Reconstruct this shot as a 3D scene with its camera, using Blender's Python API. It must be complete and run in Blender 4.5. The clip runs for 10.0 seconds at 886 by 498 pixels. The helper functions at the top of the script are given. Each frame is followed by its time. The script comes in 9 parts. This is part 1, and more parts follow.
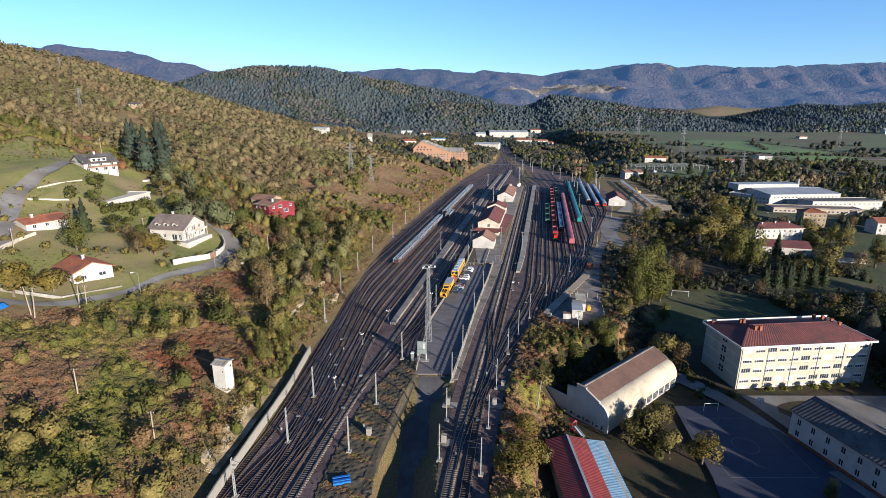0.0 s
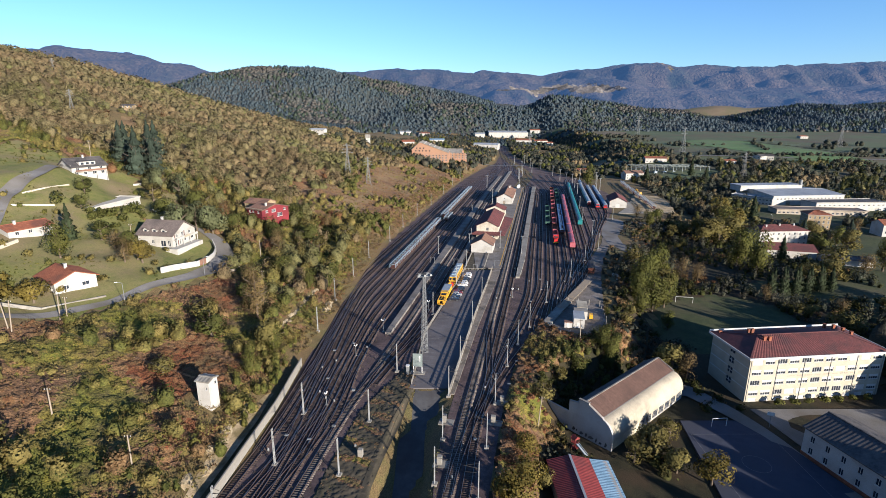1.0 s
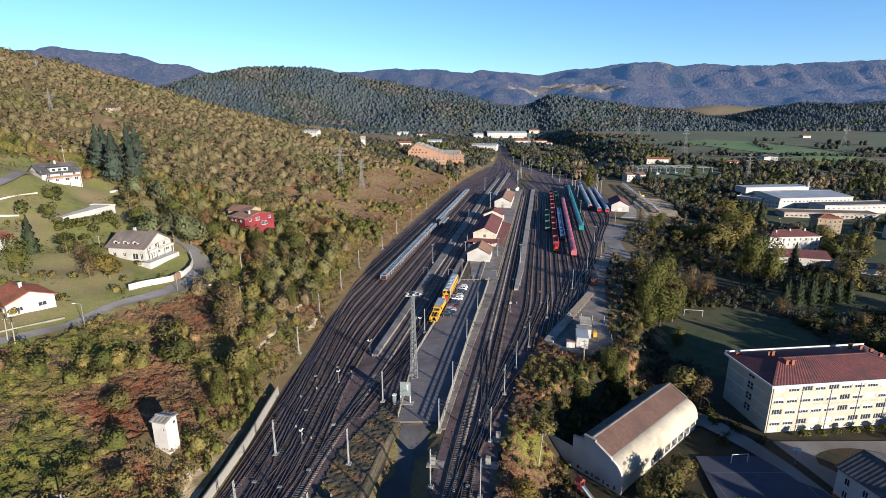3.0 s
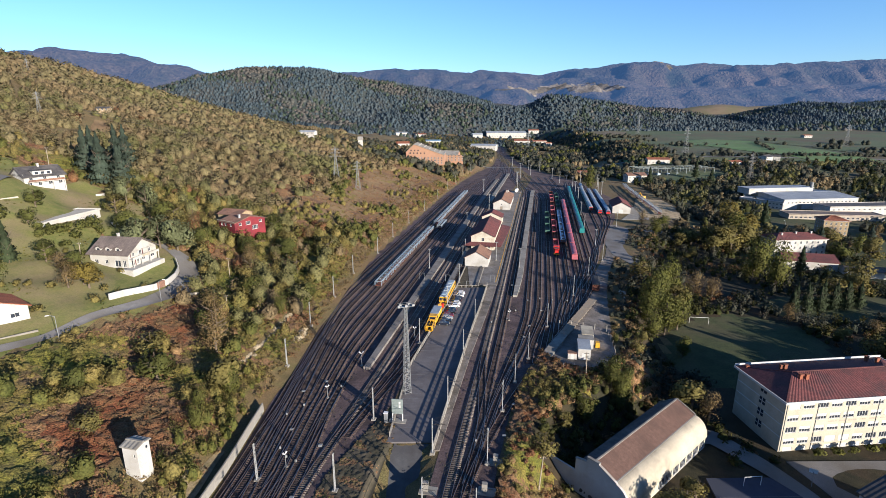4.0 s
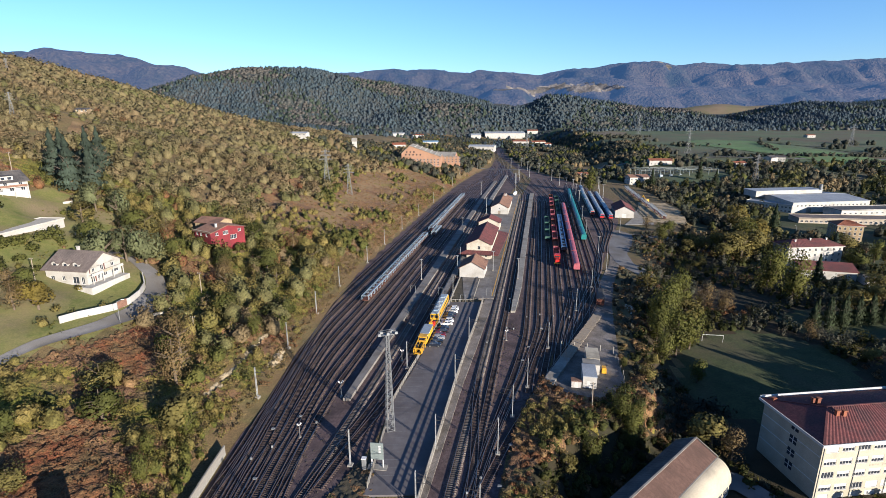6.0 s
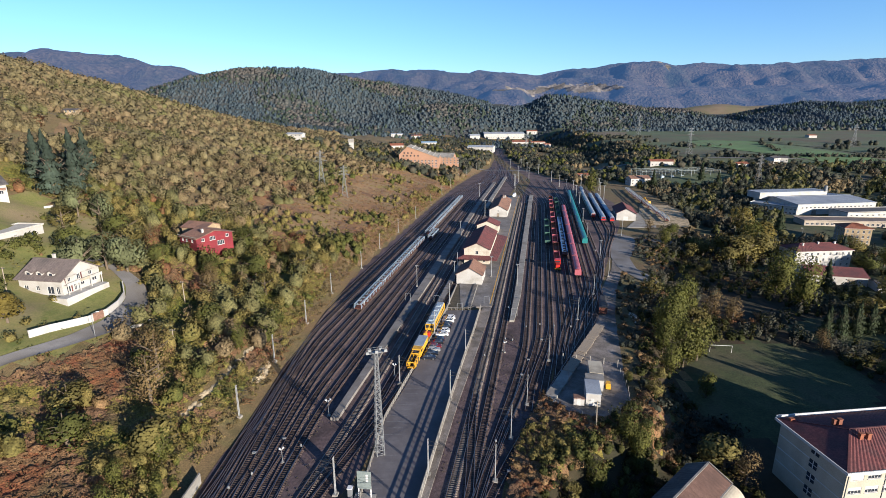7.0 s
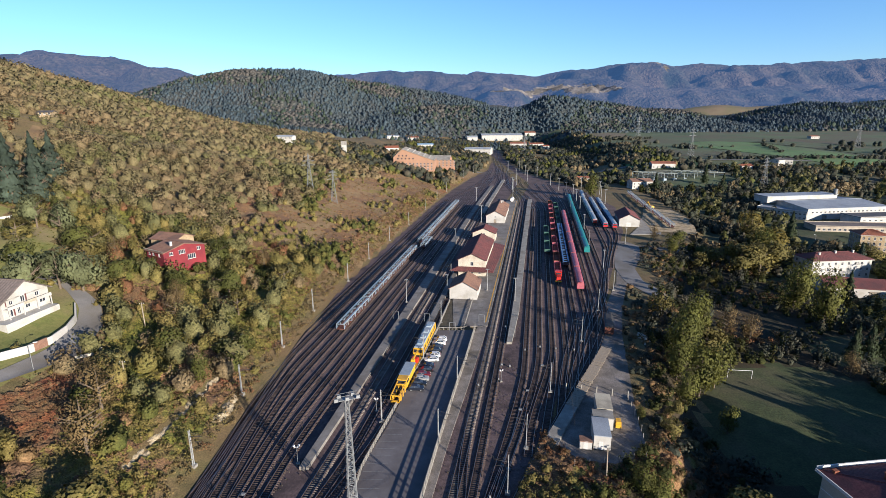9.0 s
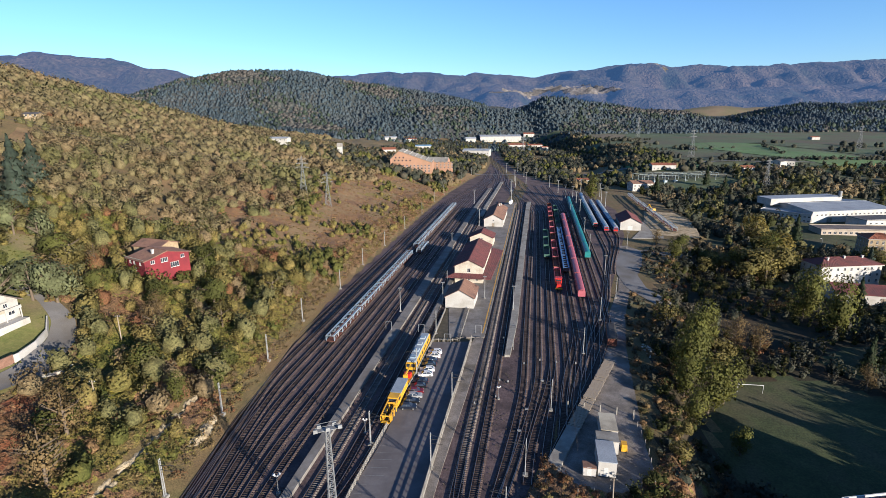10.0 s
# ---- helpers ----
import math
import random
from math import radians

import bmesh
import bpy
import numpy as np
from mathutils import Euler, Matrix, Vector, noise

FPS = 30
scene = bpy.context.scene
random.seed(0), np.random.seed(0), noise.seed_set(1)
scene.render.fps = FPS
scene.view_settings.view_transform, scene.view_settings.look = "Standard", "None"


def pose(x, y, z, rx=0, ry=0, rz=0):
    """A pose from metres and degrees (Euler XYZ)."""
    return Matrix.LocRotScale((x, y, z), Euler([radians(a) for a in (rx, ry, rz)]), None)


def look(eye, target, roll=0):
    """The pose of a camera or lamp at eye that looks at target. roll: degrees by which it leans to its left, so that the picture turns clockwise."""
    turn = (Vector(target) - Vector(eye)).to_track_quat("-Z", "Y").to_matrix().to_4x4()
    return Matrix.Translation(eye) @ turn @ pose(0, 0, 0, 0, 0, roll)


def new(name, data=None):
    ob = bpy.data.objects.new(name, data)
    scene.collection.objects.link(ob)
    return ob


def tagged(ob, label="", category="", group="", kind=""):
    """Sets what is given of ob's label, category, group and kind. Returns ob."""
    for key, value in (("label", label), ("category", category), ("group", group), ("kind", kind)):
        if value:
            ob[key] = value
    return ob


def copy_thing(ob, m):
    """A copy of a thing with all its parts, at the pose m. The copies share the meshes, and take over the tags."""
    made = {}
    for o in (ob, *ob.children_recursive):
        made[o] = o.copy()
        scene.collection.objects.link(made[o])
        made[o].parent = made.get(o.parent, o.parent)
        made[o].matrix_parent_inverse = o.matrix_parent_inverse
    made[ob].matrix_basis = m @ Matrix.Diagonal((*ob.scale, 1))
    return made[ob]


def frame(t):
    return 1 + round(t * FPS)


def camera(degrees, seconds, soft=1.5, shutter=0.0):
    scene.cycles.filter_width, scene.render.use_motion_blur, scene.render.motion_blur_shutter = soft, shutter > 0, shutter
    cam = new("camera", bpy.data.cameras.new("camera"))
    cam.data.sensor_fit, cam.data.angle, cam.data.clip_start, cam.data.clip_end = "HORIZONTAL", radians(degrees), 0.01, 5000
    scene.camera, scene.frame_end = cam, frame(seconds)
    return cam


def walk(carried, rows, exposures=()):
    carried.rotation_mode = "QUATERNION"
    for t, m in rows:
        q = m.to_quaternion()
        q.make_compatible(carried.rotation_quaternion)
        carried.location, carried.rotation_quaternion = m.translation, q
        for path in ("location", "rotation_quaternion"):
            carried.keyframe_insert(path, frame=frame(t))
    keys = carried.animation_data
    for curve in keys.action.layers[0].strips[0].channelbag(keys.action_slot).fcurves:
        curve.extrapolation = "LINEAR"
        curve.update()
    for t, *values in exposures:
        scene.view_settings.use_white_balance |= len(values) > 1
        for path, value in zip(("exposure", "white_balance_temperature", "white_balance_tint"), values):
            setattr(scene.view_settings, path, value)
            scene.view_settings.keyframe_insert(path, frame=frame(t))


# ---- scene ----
# ------------------------------------------------------------------ camera: a drone about 72 m above the yard, flying ahead
cam = camera(81.65, 10.0, soft=0.6)
ROWS = [  # seconds, x, y, z, yaw, pitch, roll
    (0, 0.262, -2.179, 70.700, -0.508, -15.108, 0.380),
    (0.5, 0.732, 0.944, 71.055, -0.524, -15.102, 0.311),
    (1, 1.267, 4.178, 71.351, -0.540, -15.099, 0.247),
    (1.5, 1.855, 7.523, 71.595, -0.554, -15.098, 0.188),
    (2, 2.486, 10.978, 71.793, -0.568, -15.099, 0.134),
    (2.5, 3.152, 14.540, 71.950, -0.581, -15.100, 0.084),
    (4, 5.284, 25.838, 72.229, -0.624, -15.100, -0.046),
    (4.5, 6.020, 29.788, 72.273, -0.641, -15.097, -0.084),
    (5, 6.760, 33.819, 72.299, -0.659, -15.092, -0.119),
    (5.5, 7.502, 37.921, 72.311, -0.680, -15.083, -0.153),
    (7, 9.723, 50.548, 72.295, -0.761, -15.032, -0.248),
    (7.5, 10.460, 54.823, 72.281, -0.795, -15.004, -0.278),
    (8, 11.197, 59.106, 72.265, -0.834, -14.970, -0.309),
    (8.5, 11.937, 63.383, 72.251, -0.878, -14.929, -0.341),
    (9, 12.684, 67.635, 72.238, -0.927, -14.881, -0.374),
    (9.5, 13.442, 71.846, 72.228, -0.982, -14.824, -0.408),
    (10, 14.215, 75.995, 72.222, -1.042, -14.758, -0.444),
]
walk(cam, [(t, pose(x, y, z, 90 + pitch, 0, yaw) @ pose(0, 0, 0, 0, 0, roll)) for t, x, y, z, yaw, pitch, roll in ROWS])

# ------------------------------------------------------------------ daylight: a low autumn sun behind the camera's right shoulder
SUN_EL = 12.8
SUN_TO = Vector((0.66, -0.75, 0)).normalized() * math.cos(radians(SUN_EL)) + Vector((0, 0, math.sin(radians(SUN_EL))))
sun = new("sun", bpy.data.lights.new("sun", "SUN"))
sun.data.energy, sun.data.angle, sun.data.color = 5.0, radians(0.53), (1.0, 0.835, 0.61)
sun.matrix_world = look(SUN_TO * 400, (0, 0, 0))
world = bpy.data.worlds.new("world")
scene.world = world
world.use_nodes = True
wn = world.node_tree
sky = wn.nodes.new("ShaderNodeTexSky")
sky.sky_type, sky.sun_disc = "NISHITA", False
sky.sun_elevation, sky.sun_rotation = radians(SUN_EL), math.atan2(0.66, -0.75)
sky.altitude, sky.air_density, sky.dust_density, sky.ozone_density = 400, 1.0, 0.1, 4.2
wn.nodes["Background"].inputs["Strength"].default_value = 0.0695
wn.links.new(sky.outputs[0], wn.nodes["Background"].inputs[0])
scene.view_settings.exposure = 1.5
scene.view_settings.use_white_balance, scene.view_settings.white_balance_temperature, scene.view_settings.white_balance_tint = True, 5600, 13

# ------------------------------------------------------------------ materials
BASE_SCALE = 0.68  # scales every base colour; deepens shade against sunlit parts and visible sky


def material(name, colours, scale=1.0, rough=0.85, bump=0.15, fine=14.0, stain=None, stain_scale=0.12, metal=0.0,
             per_object=0.0, per_island=0.0, stretch=(1, 1, 1), bump_scale=None, spec=0.3, mottle=0.18):
    """Procedural surface: two colours mixed by grain, large stains over them, fine relief; sizes in 1/metres."""
    colours = [tuple(BASE_SCALE * v for v in c) for c in colours]
    stain = stain and tuple(BASE_SCALE * v for v in stain)
    m = bpy.data.materials.new(name)
    m.use_nodes = True
    n, l = m.node_tree.nodes, m.node_tree.links
    b = n["Principled BSDF"]
    b.inputs["Roughness"].default_value, b.inputs["Metallic"].default_value = rough, metal
    b.inputs["Specular IOR Level"].default_value = spec
    co = n.new("ShaderNodeTexCoord")
    mp = n.new("ShaderNodeMapping")
    mp.inputs["Scale"].default_value = stretch
    l.new(co.outputs["Object"], mp.inputs[0])

    def grain(sc, detail=4.0, ruff=0.6):
        g = n.new("ShaderNodeTexNoise")
        g.inputs["Scale"].default_value, g.inputs["Detail"].default_value, g.inputs["Roughness"].default_value = sc, detail, ruff
        l.new(mp.outputs[0], g.inputs["Vector"])
        return g

    g1 = grain(scale)
    ramp = n.new("ShaderNodeValToRGB")
    ramp.color_ramp.elements[0].position, ramp.color_ramp.elements[1].position = 0.34, 0.66
    ramp.color_ramp.elements[0].color, ramp.color_ramp.elements[1].color = (*colours[0], 1), (*colours[-1], 1)
    for k, c in enumerate(colours[1:-1]):
        e = ramp.color_ramp.elements.new(0.34 + 0.32 * (k + 1) / (len(colours) - 1))
        e.color = (*c, 1)
    l.new(g1.outputs["Fac"], ramp.inputs[0])
    out = ramp.outputs[0]
    if stain is not None:
        g2 = grain(stain_scale, 5.0)
        r2 = n.new("ShaderNodeMapRange")
        r2.inputs["From Min"].default_value, r2.inputs["From Max"].default_value = 0.45, 0.65
        l.new(g2.outputs["Fac"], r2.inputs["Value"])
        mx = n.new("ShaderNodeMix")
        mx.data_type = "RGBA"
        l.new(r2.outputs[0], mx.inputs["Factor"])
        l.new(out, mx.inputs[6])
        mx.inputs[7].default_value = (*stain, 1)
        out = mx.outputs[2]
    g3 = grain(fine, 3.0)
    hv = n.new("ShaderNodeHueSaturation")
    vr = n.new("ShaderNodeMapRange")
    vr.inputs["From Min"].default_value, vr.inputs["From Max"].default_value = 0.3, 0.7
    vr.inputs["To Min"].default_value, vr.inputs["To Max"].default_value = 1 - mottle, 1 + mottle
    l.new(g3.outputs["Fac"], vr.inputs["Value"])
    val = vr.outputs[0]
    for amount, node, socket in ((per_object, "ShaderNodeObjectInfo", "Random"), (per_island, "ShaderNodeNewGeometry", "Random Per Island")):
        if amount:
            info = n.new(node)
            rr = n.new("ShaderNodeMapRange")
            rr.inputs["To Min"].default_value, rr.inputs["To Max"].default_value = 1 - amount, 1 + amount
            l.new(info.outputs[socket], rr.inputs["Value"])
            mu = n.new("ShaderNodeMath")
            mu.operation = "MULTIPLY"
            l.new(val, mu.inputs[0])
            l.new(rr.outputs[0], mu.inputs[1])
            val = mu.outputs[0]
    l.new(val, hv.inputs["Value"])
    l.new(out, hv.inputs["Color"])
    l.new(hv.outputs[0], b.inputs["Base Color"])
    if bump:
        bp = n.new("ShaderNodeBump")
        bp.inputs["Strength"].default_value, bp.inputs["Distance"].default_value = min(1.0, bump * 3), bump
        l.new((grain(bump_scale, 4.0) if bump_scale else g3).outputs["Fac"], bp.inputs["Height"])
        l.new(bp.outputs[0], b.inputs["Normal"])
    return m


def foliage(name, colours, scale=0.16, spread=0.15):
    """Leaves: a hue that wanders from tree to tree, a shade from leaf to leaf, some light through them."""
    m = material(name, colours, scale=scale, rough=0.8, bump=0.3, bump_scale=2.4, fine=2.2, per_island=spread, spec=0.2, mottle=0.5)
    n, l = m.node_tree.nodes, m.node_tree.links
    b = n["Principled BSDF"]
    t = n.new("ShaderNodeBsdfTranslucent")
    mx = n.new("ShaderNodeMixShader")
    mx.inputs[0].default_value = 0.3
    l.new(b.inputs["Base Color"].links[0].from_socket, t.inputs["Color"])
    l.new(b.outputs[0], mx.inputs[1])
    l.new(t.outputs[0], mx.inputs[2])
    l.new(mx.outputs[0], n["Material Output"].inputs[0])
    return m


def glass(name, colour, rough=0.08):
    m = bpy.data.materials.new(name)
    m.use_nodes = True
    b = m.node_tree.nodes["Principled BSDF"]
    b.inputs["Base Color"].default_value = (*colour, 1)
    b.inputs["Roughness"].default_value, b.inputs["Specular IOR Level"].default_value = rough, 0.6
    return m


M = {}
M["hill"] = material("hillside_ground", [(0.11, 0.09, 0.036), (0.17, 0.125, 0.055), (0.14, 0.12, 0.045)], 0.14, 0.95, 0.2, 3.2, (0.175, 0.115, 0.055), 0.045, mottle=0.45)
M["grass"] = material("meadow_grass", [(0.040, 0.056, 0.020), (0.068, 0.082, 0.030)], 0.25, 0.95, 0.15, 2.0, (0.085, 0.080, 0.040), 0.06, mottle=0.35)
M["lawn"] = material("garden_grass", [(0.125, 0.145, 0.033), (0.19, 0.185, 0.055), (0.145, 0.16, 0.04)], 0.22, 0.95, 0.15, 2.2, (0.23, 0.18, 0.098), 0.04)
M["bracken"] = material("bracken_slope", [(0.16, 0.098, 0.045), (0.235, 0.15, 0.075), (0.17, 0.12, 0.05)], 0.35, 0.95, 0.4, 2.6, (0.25, 0.175, 0.09), 0.06)
M["field"] = material("valley_field", [(0.070, 0.105, 0.046), (0.105, 0.130, 0.060), (0.085, 0.122, 0.050)], 0.02, 0.95, 0.1, 0.3, (0.105, 0.085, 0.052), 0.010)
M["pasture"] = material("green_pasture", [(0.100, 0.185, 0.058), (0.135, 0.225, 0.075)], 0.03, 0.95, 0.1, 0.4, (0.12, 0.16, 0.068), 0.012)
M["stubble"] = material("brown_stubble", [(0.16, 0.12, 0.075), (0.21, 0.165, 0.105)], 0.03, 0.95, 0.1, 0.4, (0.13, 0.12, 0.06), 0.015)
M["mast"] = material("pale_mast_steel", [(0.33, 0.34, 0.34), (0.43, 0.44, 0.435)], 1.5, 0.6, 0, 9.0, (0.2, 0.195, 0.18), 0.6)
# leaf litter, darkened further to stand in for the hollow's deep shade
M["litter_shaded"] = material("woodland_floor_shade_dark", [(0.022, 0.022, 0.010), (0.045, 0.04, 0.018)], 0.4, 0.95, 0.2, 4.0, (0.06, 0.04, 0.02), 0.12)
M["dirt"] = material("bare_earth", [(0.40, 0.30, 0.175), (0.56, 0.45, 0.295)], 0.6, 0.95, 0.4, 4.0, (0.2, 0.16, 0.08), 0.2)
M["ballast"] = material("ballast", [(0.084, 0.058, 0.058), (0.168, 0.118, 0.114)], 1.3, 0.95, 0.08, 11.0, (0.056, 0.040, 0.040), 0.10, mottle=0.4)
M["weeds"] = material("weedy_ballast", [(0.072, 0.062, 0.040), (0.115, 0.095, 0.064)], 0.7, 0.95, 0.1, 8.0, (0.062, 0.056, 0.034), 0.15)
M["rail"] = material("rail_steel", [(0.10, 0.065, 0.05), (0.15, 0.10, 0.08)], 2.0, 0.5, 0, 8.0, metal=0.5)
M["railhead"] = material("rail_head", [(0.30, 0.29, 0.28), (0.38, 0.37, 0.36)], 1.0, 0.35, 0, 6.0, metal=0.9)
M["timber"] = material("sleeper_timber", [(0.05, 0.036, 0.032), (0.10, 0.073, 0.064)], 1.5, 0.9, 0.02, 12.0, per_island=0.35)
M["concsl"] = material("sleeper_concrete", [(0.15, 0.128, 0.11), (0.20, 0.172, 0.15)], 1.5, 0.9, 0.02, 12.0, per_island=0.25)
M["concrete"] = material("weathered_concrete", [(0.26, 0.245, 0.215), (0.36, 0.34, 0.30)], 0.6, 0.9, 0.02, 9.0, (0.20, 0.18, 0.15), 0.18)
M["platform"] = material("platform_paving", [(0.20, 0.185, 0.165), (0.27, 0.25, 0.23)], 0.8, 0.9, 0.02, 9.0, (0.16, 0.14, 0.12), 0.14)
M["asphalt"] = material("asphalt_lot", [(0.14, 0.128, 0.132), (0.18, 0.166, 0.168)], 0.5, 0.9, 0.01, 20.0, (0.12, 0.108, 0.11), 0.1)
M["road"] = material("asphalt_road", [(0.085, 0.085, 0.09), (0.12, 0.12, 0.12)], 0.5, 0.9, 0.01, 20.0, (0.075, 0.07, 0.07), 0.15)
M["lane"] = material("pale_lane", [(0.19, 0.18, 0.172), (0.25, 0.24, 0.228)], 0.4, 0.9, 0.02, 9.0, (0.16, 0.145, 0.125), 0.1)
M["gravel"] = material("gravel", [(0.19, 0.165, 0.142), (0.29, 0.255, 0.225)], 0.35, 0.95, 0.14, 5.0, (0.125, 0.108, 0.085), 0.13, mottle=0.3)
M["court"] = material("schoolyard_court", [(0.042, 0.050, 0.078), (0.058, 0.066, 0.100)], 0.4, 0.9, 0.01, 15.0, (0.05, 0.056, 0.08), 0.1)
M["white"] = material("white_render", [(0.49, 0.475, 0.44), (0.56, 0.54, 0.50)], 0.5, 0.85, 0.01, 8.0, (0.41, 0.39, 0.345), 0.25)
M["cream"] = material("cream_render", [(0.46, 0.42, 0.325), (0.52, 0.475, 0.37)], 0.5, 0.85, 0.01, 8.0, (0.42, 0.38, 0.29), 0.2)
M["stonew"] = material("pale_stone", [(0.50, 0.45, 0.36), (0.64, 0.59, 0.48)], 1.6, 0.9, 0.04, 5.0, (0.44, 0.38, 0.3), 0.3)
M["redwall"] = material("red_render", [(0.19, 0.022, 0.03), (0.23, 0.03, 0.036)], 0.6, 0.85, 0.01, 8.0, (0.16, 0.022, 0.03), 0.2)
M["greyw"] = material("grey_panel_wall", [(0.42, 0.36, 0.28), (0.50, 0.43, 0.34)], 0.6, 0.85, 0.01, 8.0, (0.36, 0.31, 0.25), 0.2)
M["ochre"] = material("ochre_stone_wall", [(0.30, 0.22, 0.13), (0.42, 0.33, 0.2)], 1.2, 0.9, 0.03, 5.0)
M["brick"] = material("orange_brick", [(0.36, 0.20, 0.125), (0.44, 0.26, 0.165)], 1.2, 0.9, 0.02, 6.0, (0.33, 0.20, 0.13), 0.1)
M["tile"] = material("clay_tile", [(0.23, 0.075, 0.04), (0.34, 0.125, 0.065)], 1.2, 0.9, 0.05, 5.0, (0.17, 0.07, 0.045), 0.2)
M["tilebrown"] = material("brown_tile", [(0.20, 0.11, 0.075), (0.28, 0.16, 0.11)], 1.2, 0.9, 0.05, 5.0, (0.15, 0.09, 0.07), 0.2)
M["roofbrown"] = material("grey_brown_roof", [(0.15, 0.12, 0.105), (0.21, 0.17, 0.15)], 1.2, 0.85, 0.04, 5.0, (0.12, 0.10, 0.09), 0.2)
M["maroon"] = material("maroon_tile", [(0.135, 0.045, 0.044), (0.19, 0.066, 0.060)], 1.2, 0.85, 0.05, 3.0, (0.105, 0.048, 0.046), 0.25, mottle=0.28)
M["roofhall"] = material("dark_brown_sheet", [(0.115, 0.066, 0.05), (0.16, 0.095, 0.072)], 1.2, 0.8, 0.03, 5.0, (0.10, 0.06, 0.046), 0.2)
M["slate"] = material("dark_slate", [(0.05, 0.048, 0.05), (0.095, 0.088, 0.086)], 1.2, 0.75, 0.05, 3.0, (0.13, 0.118, 0.11), 0.25)
M["roofgrey"] = material("light_sheet_roof", [(0.33, 0.36, 0.39), (0.41, 0.44, 0.47)], 0.4, 0.6, 0.01, 4.0, (0.29, 0.31, 0.34), 0.1)
M["fibre"] = material("fibre_cement", [(0.34, 0.30, 0.23), (0.46, 0.41, 0.31)], 0.5, 0.9, 0.03, 6.0, (0.52, 0.47, 0.36), 0.12)
M["sheetred"] = material("red_sheet", [(0.20, 0.035, 0.035), (0.26, 0.05, 0.045)], 0.7, 0.6, 0.01, 5.0, (0.16, 0.04, 0.038), 0.2)
M["sheetblue"] = material("blue_grey_sheet", [(0.16, 0.27, 0.38), (0.22, 0.34, 0.46)], 0.7, 0.5, 0.01, 5.0)
M["galv"] = material("galvanised_steel", [(0.20, 0.21, 0.215), (0.28, 0.29, 0.295)], 1.5, 0.6, 0, 9.0, metal=0.15)
M["dark"] = material("dark_steel", [(0.03, 0.03, 0.032), (0.06, 0.055, 0.05)], 1.5, 0.7, 0.01, 8.0)
M["wood"] = material("weathered_pole_wood", [(0.28, 0.23, 0.17), (0.38, 0.32, 0.25)], 1.5, 0.9, 0.01, 9.0, stretch=(6, 6, 1))
M["bark"] = material("bark", [(0.12, 0.09, 0.06), (0.2, 0.16, 0.12)], 2.0, 0.95, 0.03, 9.0)
M["pane"] = glass("window_glass", (0.025, 0.03, 0.04))
M["shutter"] = material("white_shutter", [(0.6, 0.59, 0.56), (0.66, 0.65, 0.62)], 1.0, 0.7, 0, 6.0)
M["paintw"] = material("white_paint", [(0.70, 0.70, 0.69), (0.8, 0.8, 0.79)], 2.0, 0.6, 0, 9.0, (0.6, 0.59, 0.56), 0.6)
M["yellow"] = material("yellow_paint", [(0.72, 0.38, 0.02), (0.78, 0.43, 0.03)], 1.2, 0.45, 0, 6.0, (0.5, 0.27, 0.03), 0.5)
M["red"] = material("red_loco_paint", [(0.55, 0.025, 0.015), (0.62, 0.035, 0.02)], 1.0, 0.4, 0, 6.0)
M["pinkred"] = material("faded_red_paint", [(0.42, 0.095, 0.125), (0.50, 0.15, 0.18)], 0.8, 0.5, 0, 5.0, (0.38, 0.12, 0.13), 0.3)
M["teal"] = material("teal_paint", [(0.02, 0.20, 0.21), (0.03, 0.26, 0.26)], 0.8, 0.45, 0, 5.0, (0.05, 0.2, 0.19), 0.3)
M["blue"] = material("blue_paint", [(0.05, 0.14, 0.34), (0.08, 0.2, 0.44)], 0.8, 0.5, 0, 5.0, (0.14, 0.2, 0.3), 0.3)
M["bluegrey"] = material("pale_blue_frame", [(0.22, 0.32, 0.42), (0.34, 0.43, 0.5)], 0.8, 0.6, 0, 5.0, (0.4, 0.42, 0.42), 0.3)
M["rust"] = material("rusty_wagon", [(0.13, 0.045, 0.03), (0.20, 0.075, 0.045)], 0.9, 0.85, 0.01, 5.0)
M["green"] = material("dull_green_paint", [(0.05, 0.12, 0.09), (0.08, 0.16, 0.12)], 0.9, 0.6, 0, 5.0)
M["silver"] = material("dull_silver", [(0.33, 0.37, 0.40), (0.42, 0.46, 0.48)], 0.8, 0.45, 0, 5.0, metal=0.2)
M["tarp"] = material("blue_tarpaulin", [(0.02, 0.12, 0.42), (0.03, 0.17, 0.52)], 1.5, 0.5, 0.03, 6.0)
M["tyre"] = material("tyre_rubber", [(0.02, 0.02, 0.02), (0.03, 0.03, 0.03)], 3.0, 0.9, 0, 9.0)
M["rock"] = material("exposed_rock", [(0.44, 0.35, 0.21), (0.62, 0.53, 0.36)], 0.5, 0.95, 0.3, 3.0, (0.28, 0.21, 0.12), 0.3)
M["poolw"] = material("pale_paving", [(0.5, 0.46, 0.38), (0.6, 0.56, 0.48)], 0.8, 0.9, 0.01, 7.0)
M["fl_green"] = foliage("leaves_green", [(0.078, 0.090, 0.021), (0.12, 0.125, 0.030), (0.17, 0.15, 0.038)])
M["fl_olive"] = foliage("leaves_olive", [(0.155, 0.142, 0.040), (0.215, 0.178, 0.054), (0.255, 0.198, 0.064)])
M["fl_brown"] = foliage("leaves_brown", [(0.20, 0.128, 0.060), (0.265, 0.164, 0.078), (0.215, 0.152, 0.064)])
M["fl_rust"] = foliage("leaves_rust", [(0.175, 0.082, 0.042), (0.23, 0.112, 0.052), (0.18, 0.115, 0.05)])
M["fl_yellow"] = foliage("leaves_yellow", [(0.165, 0.14, 0.028), (0.21, 0.16, 0.034), (0.13, 0.125, 0.03)])
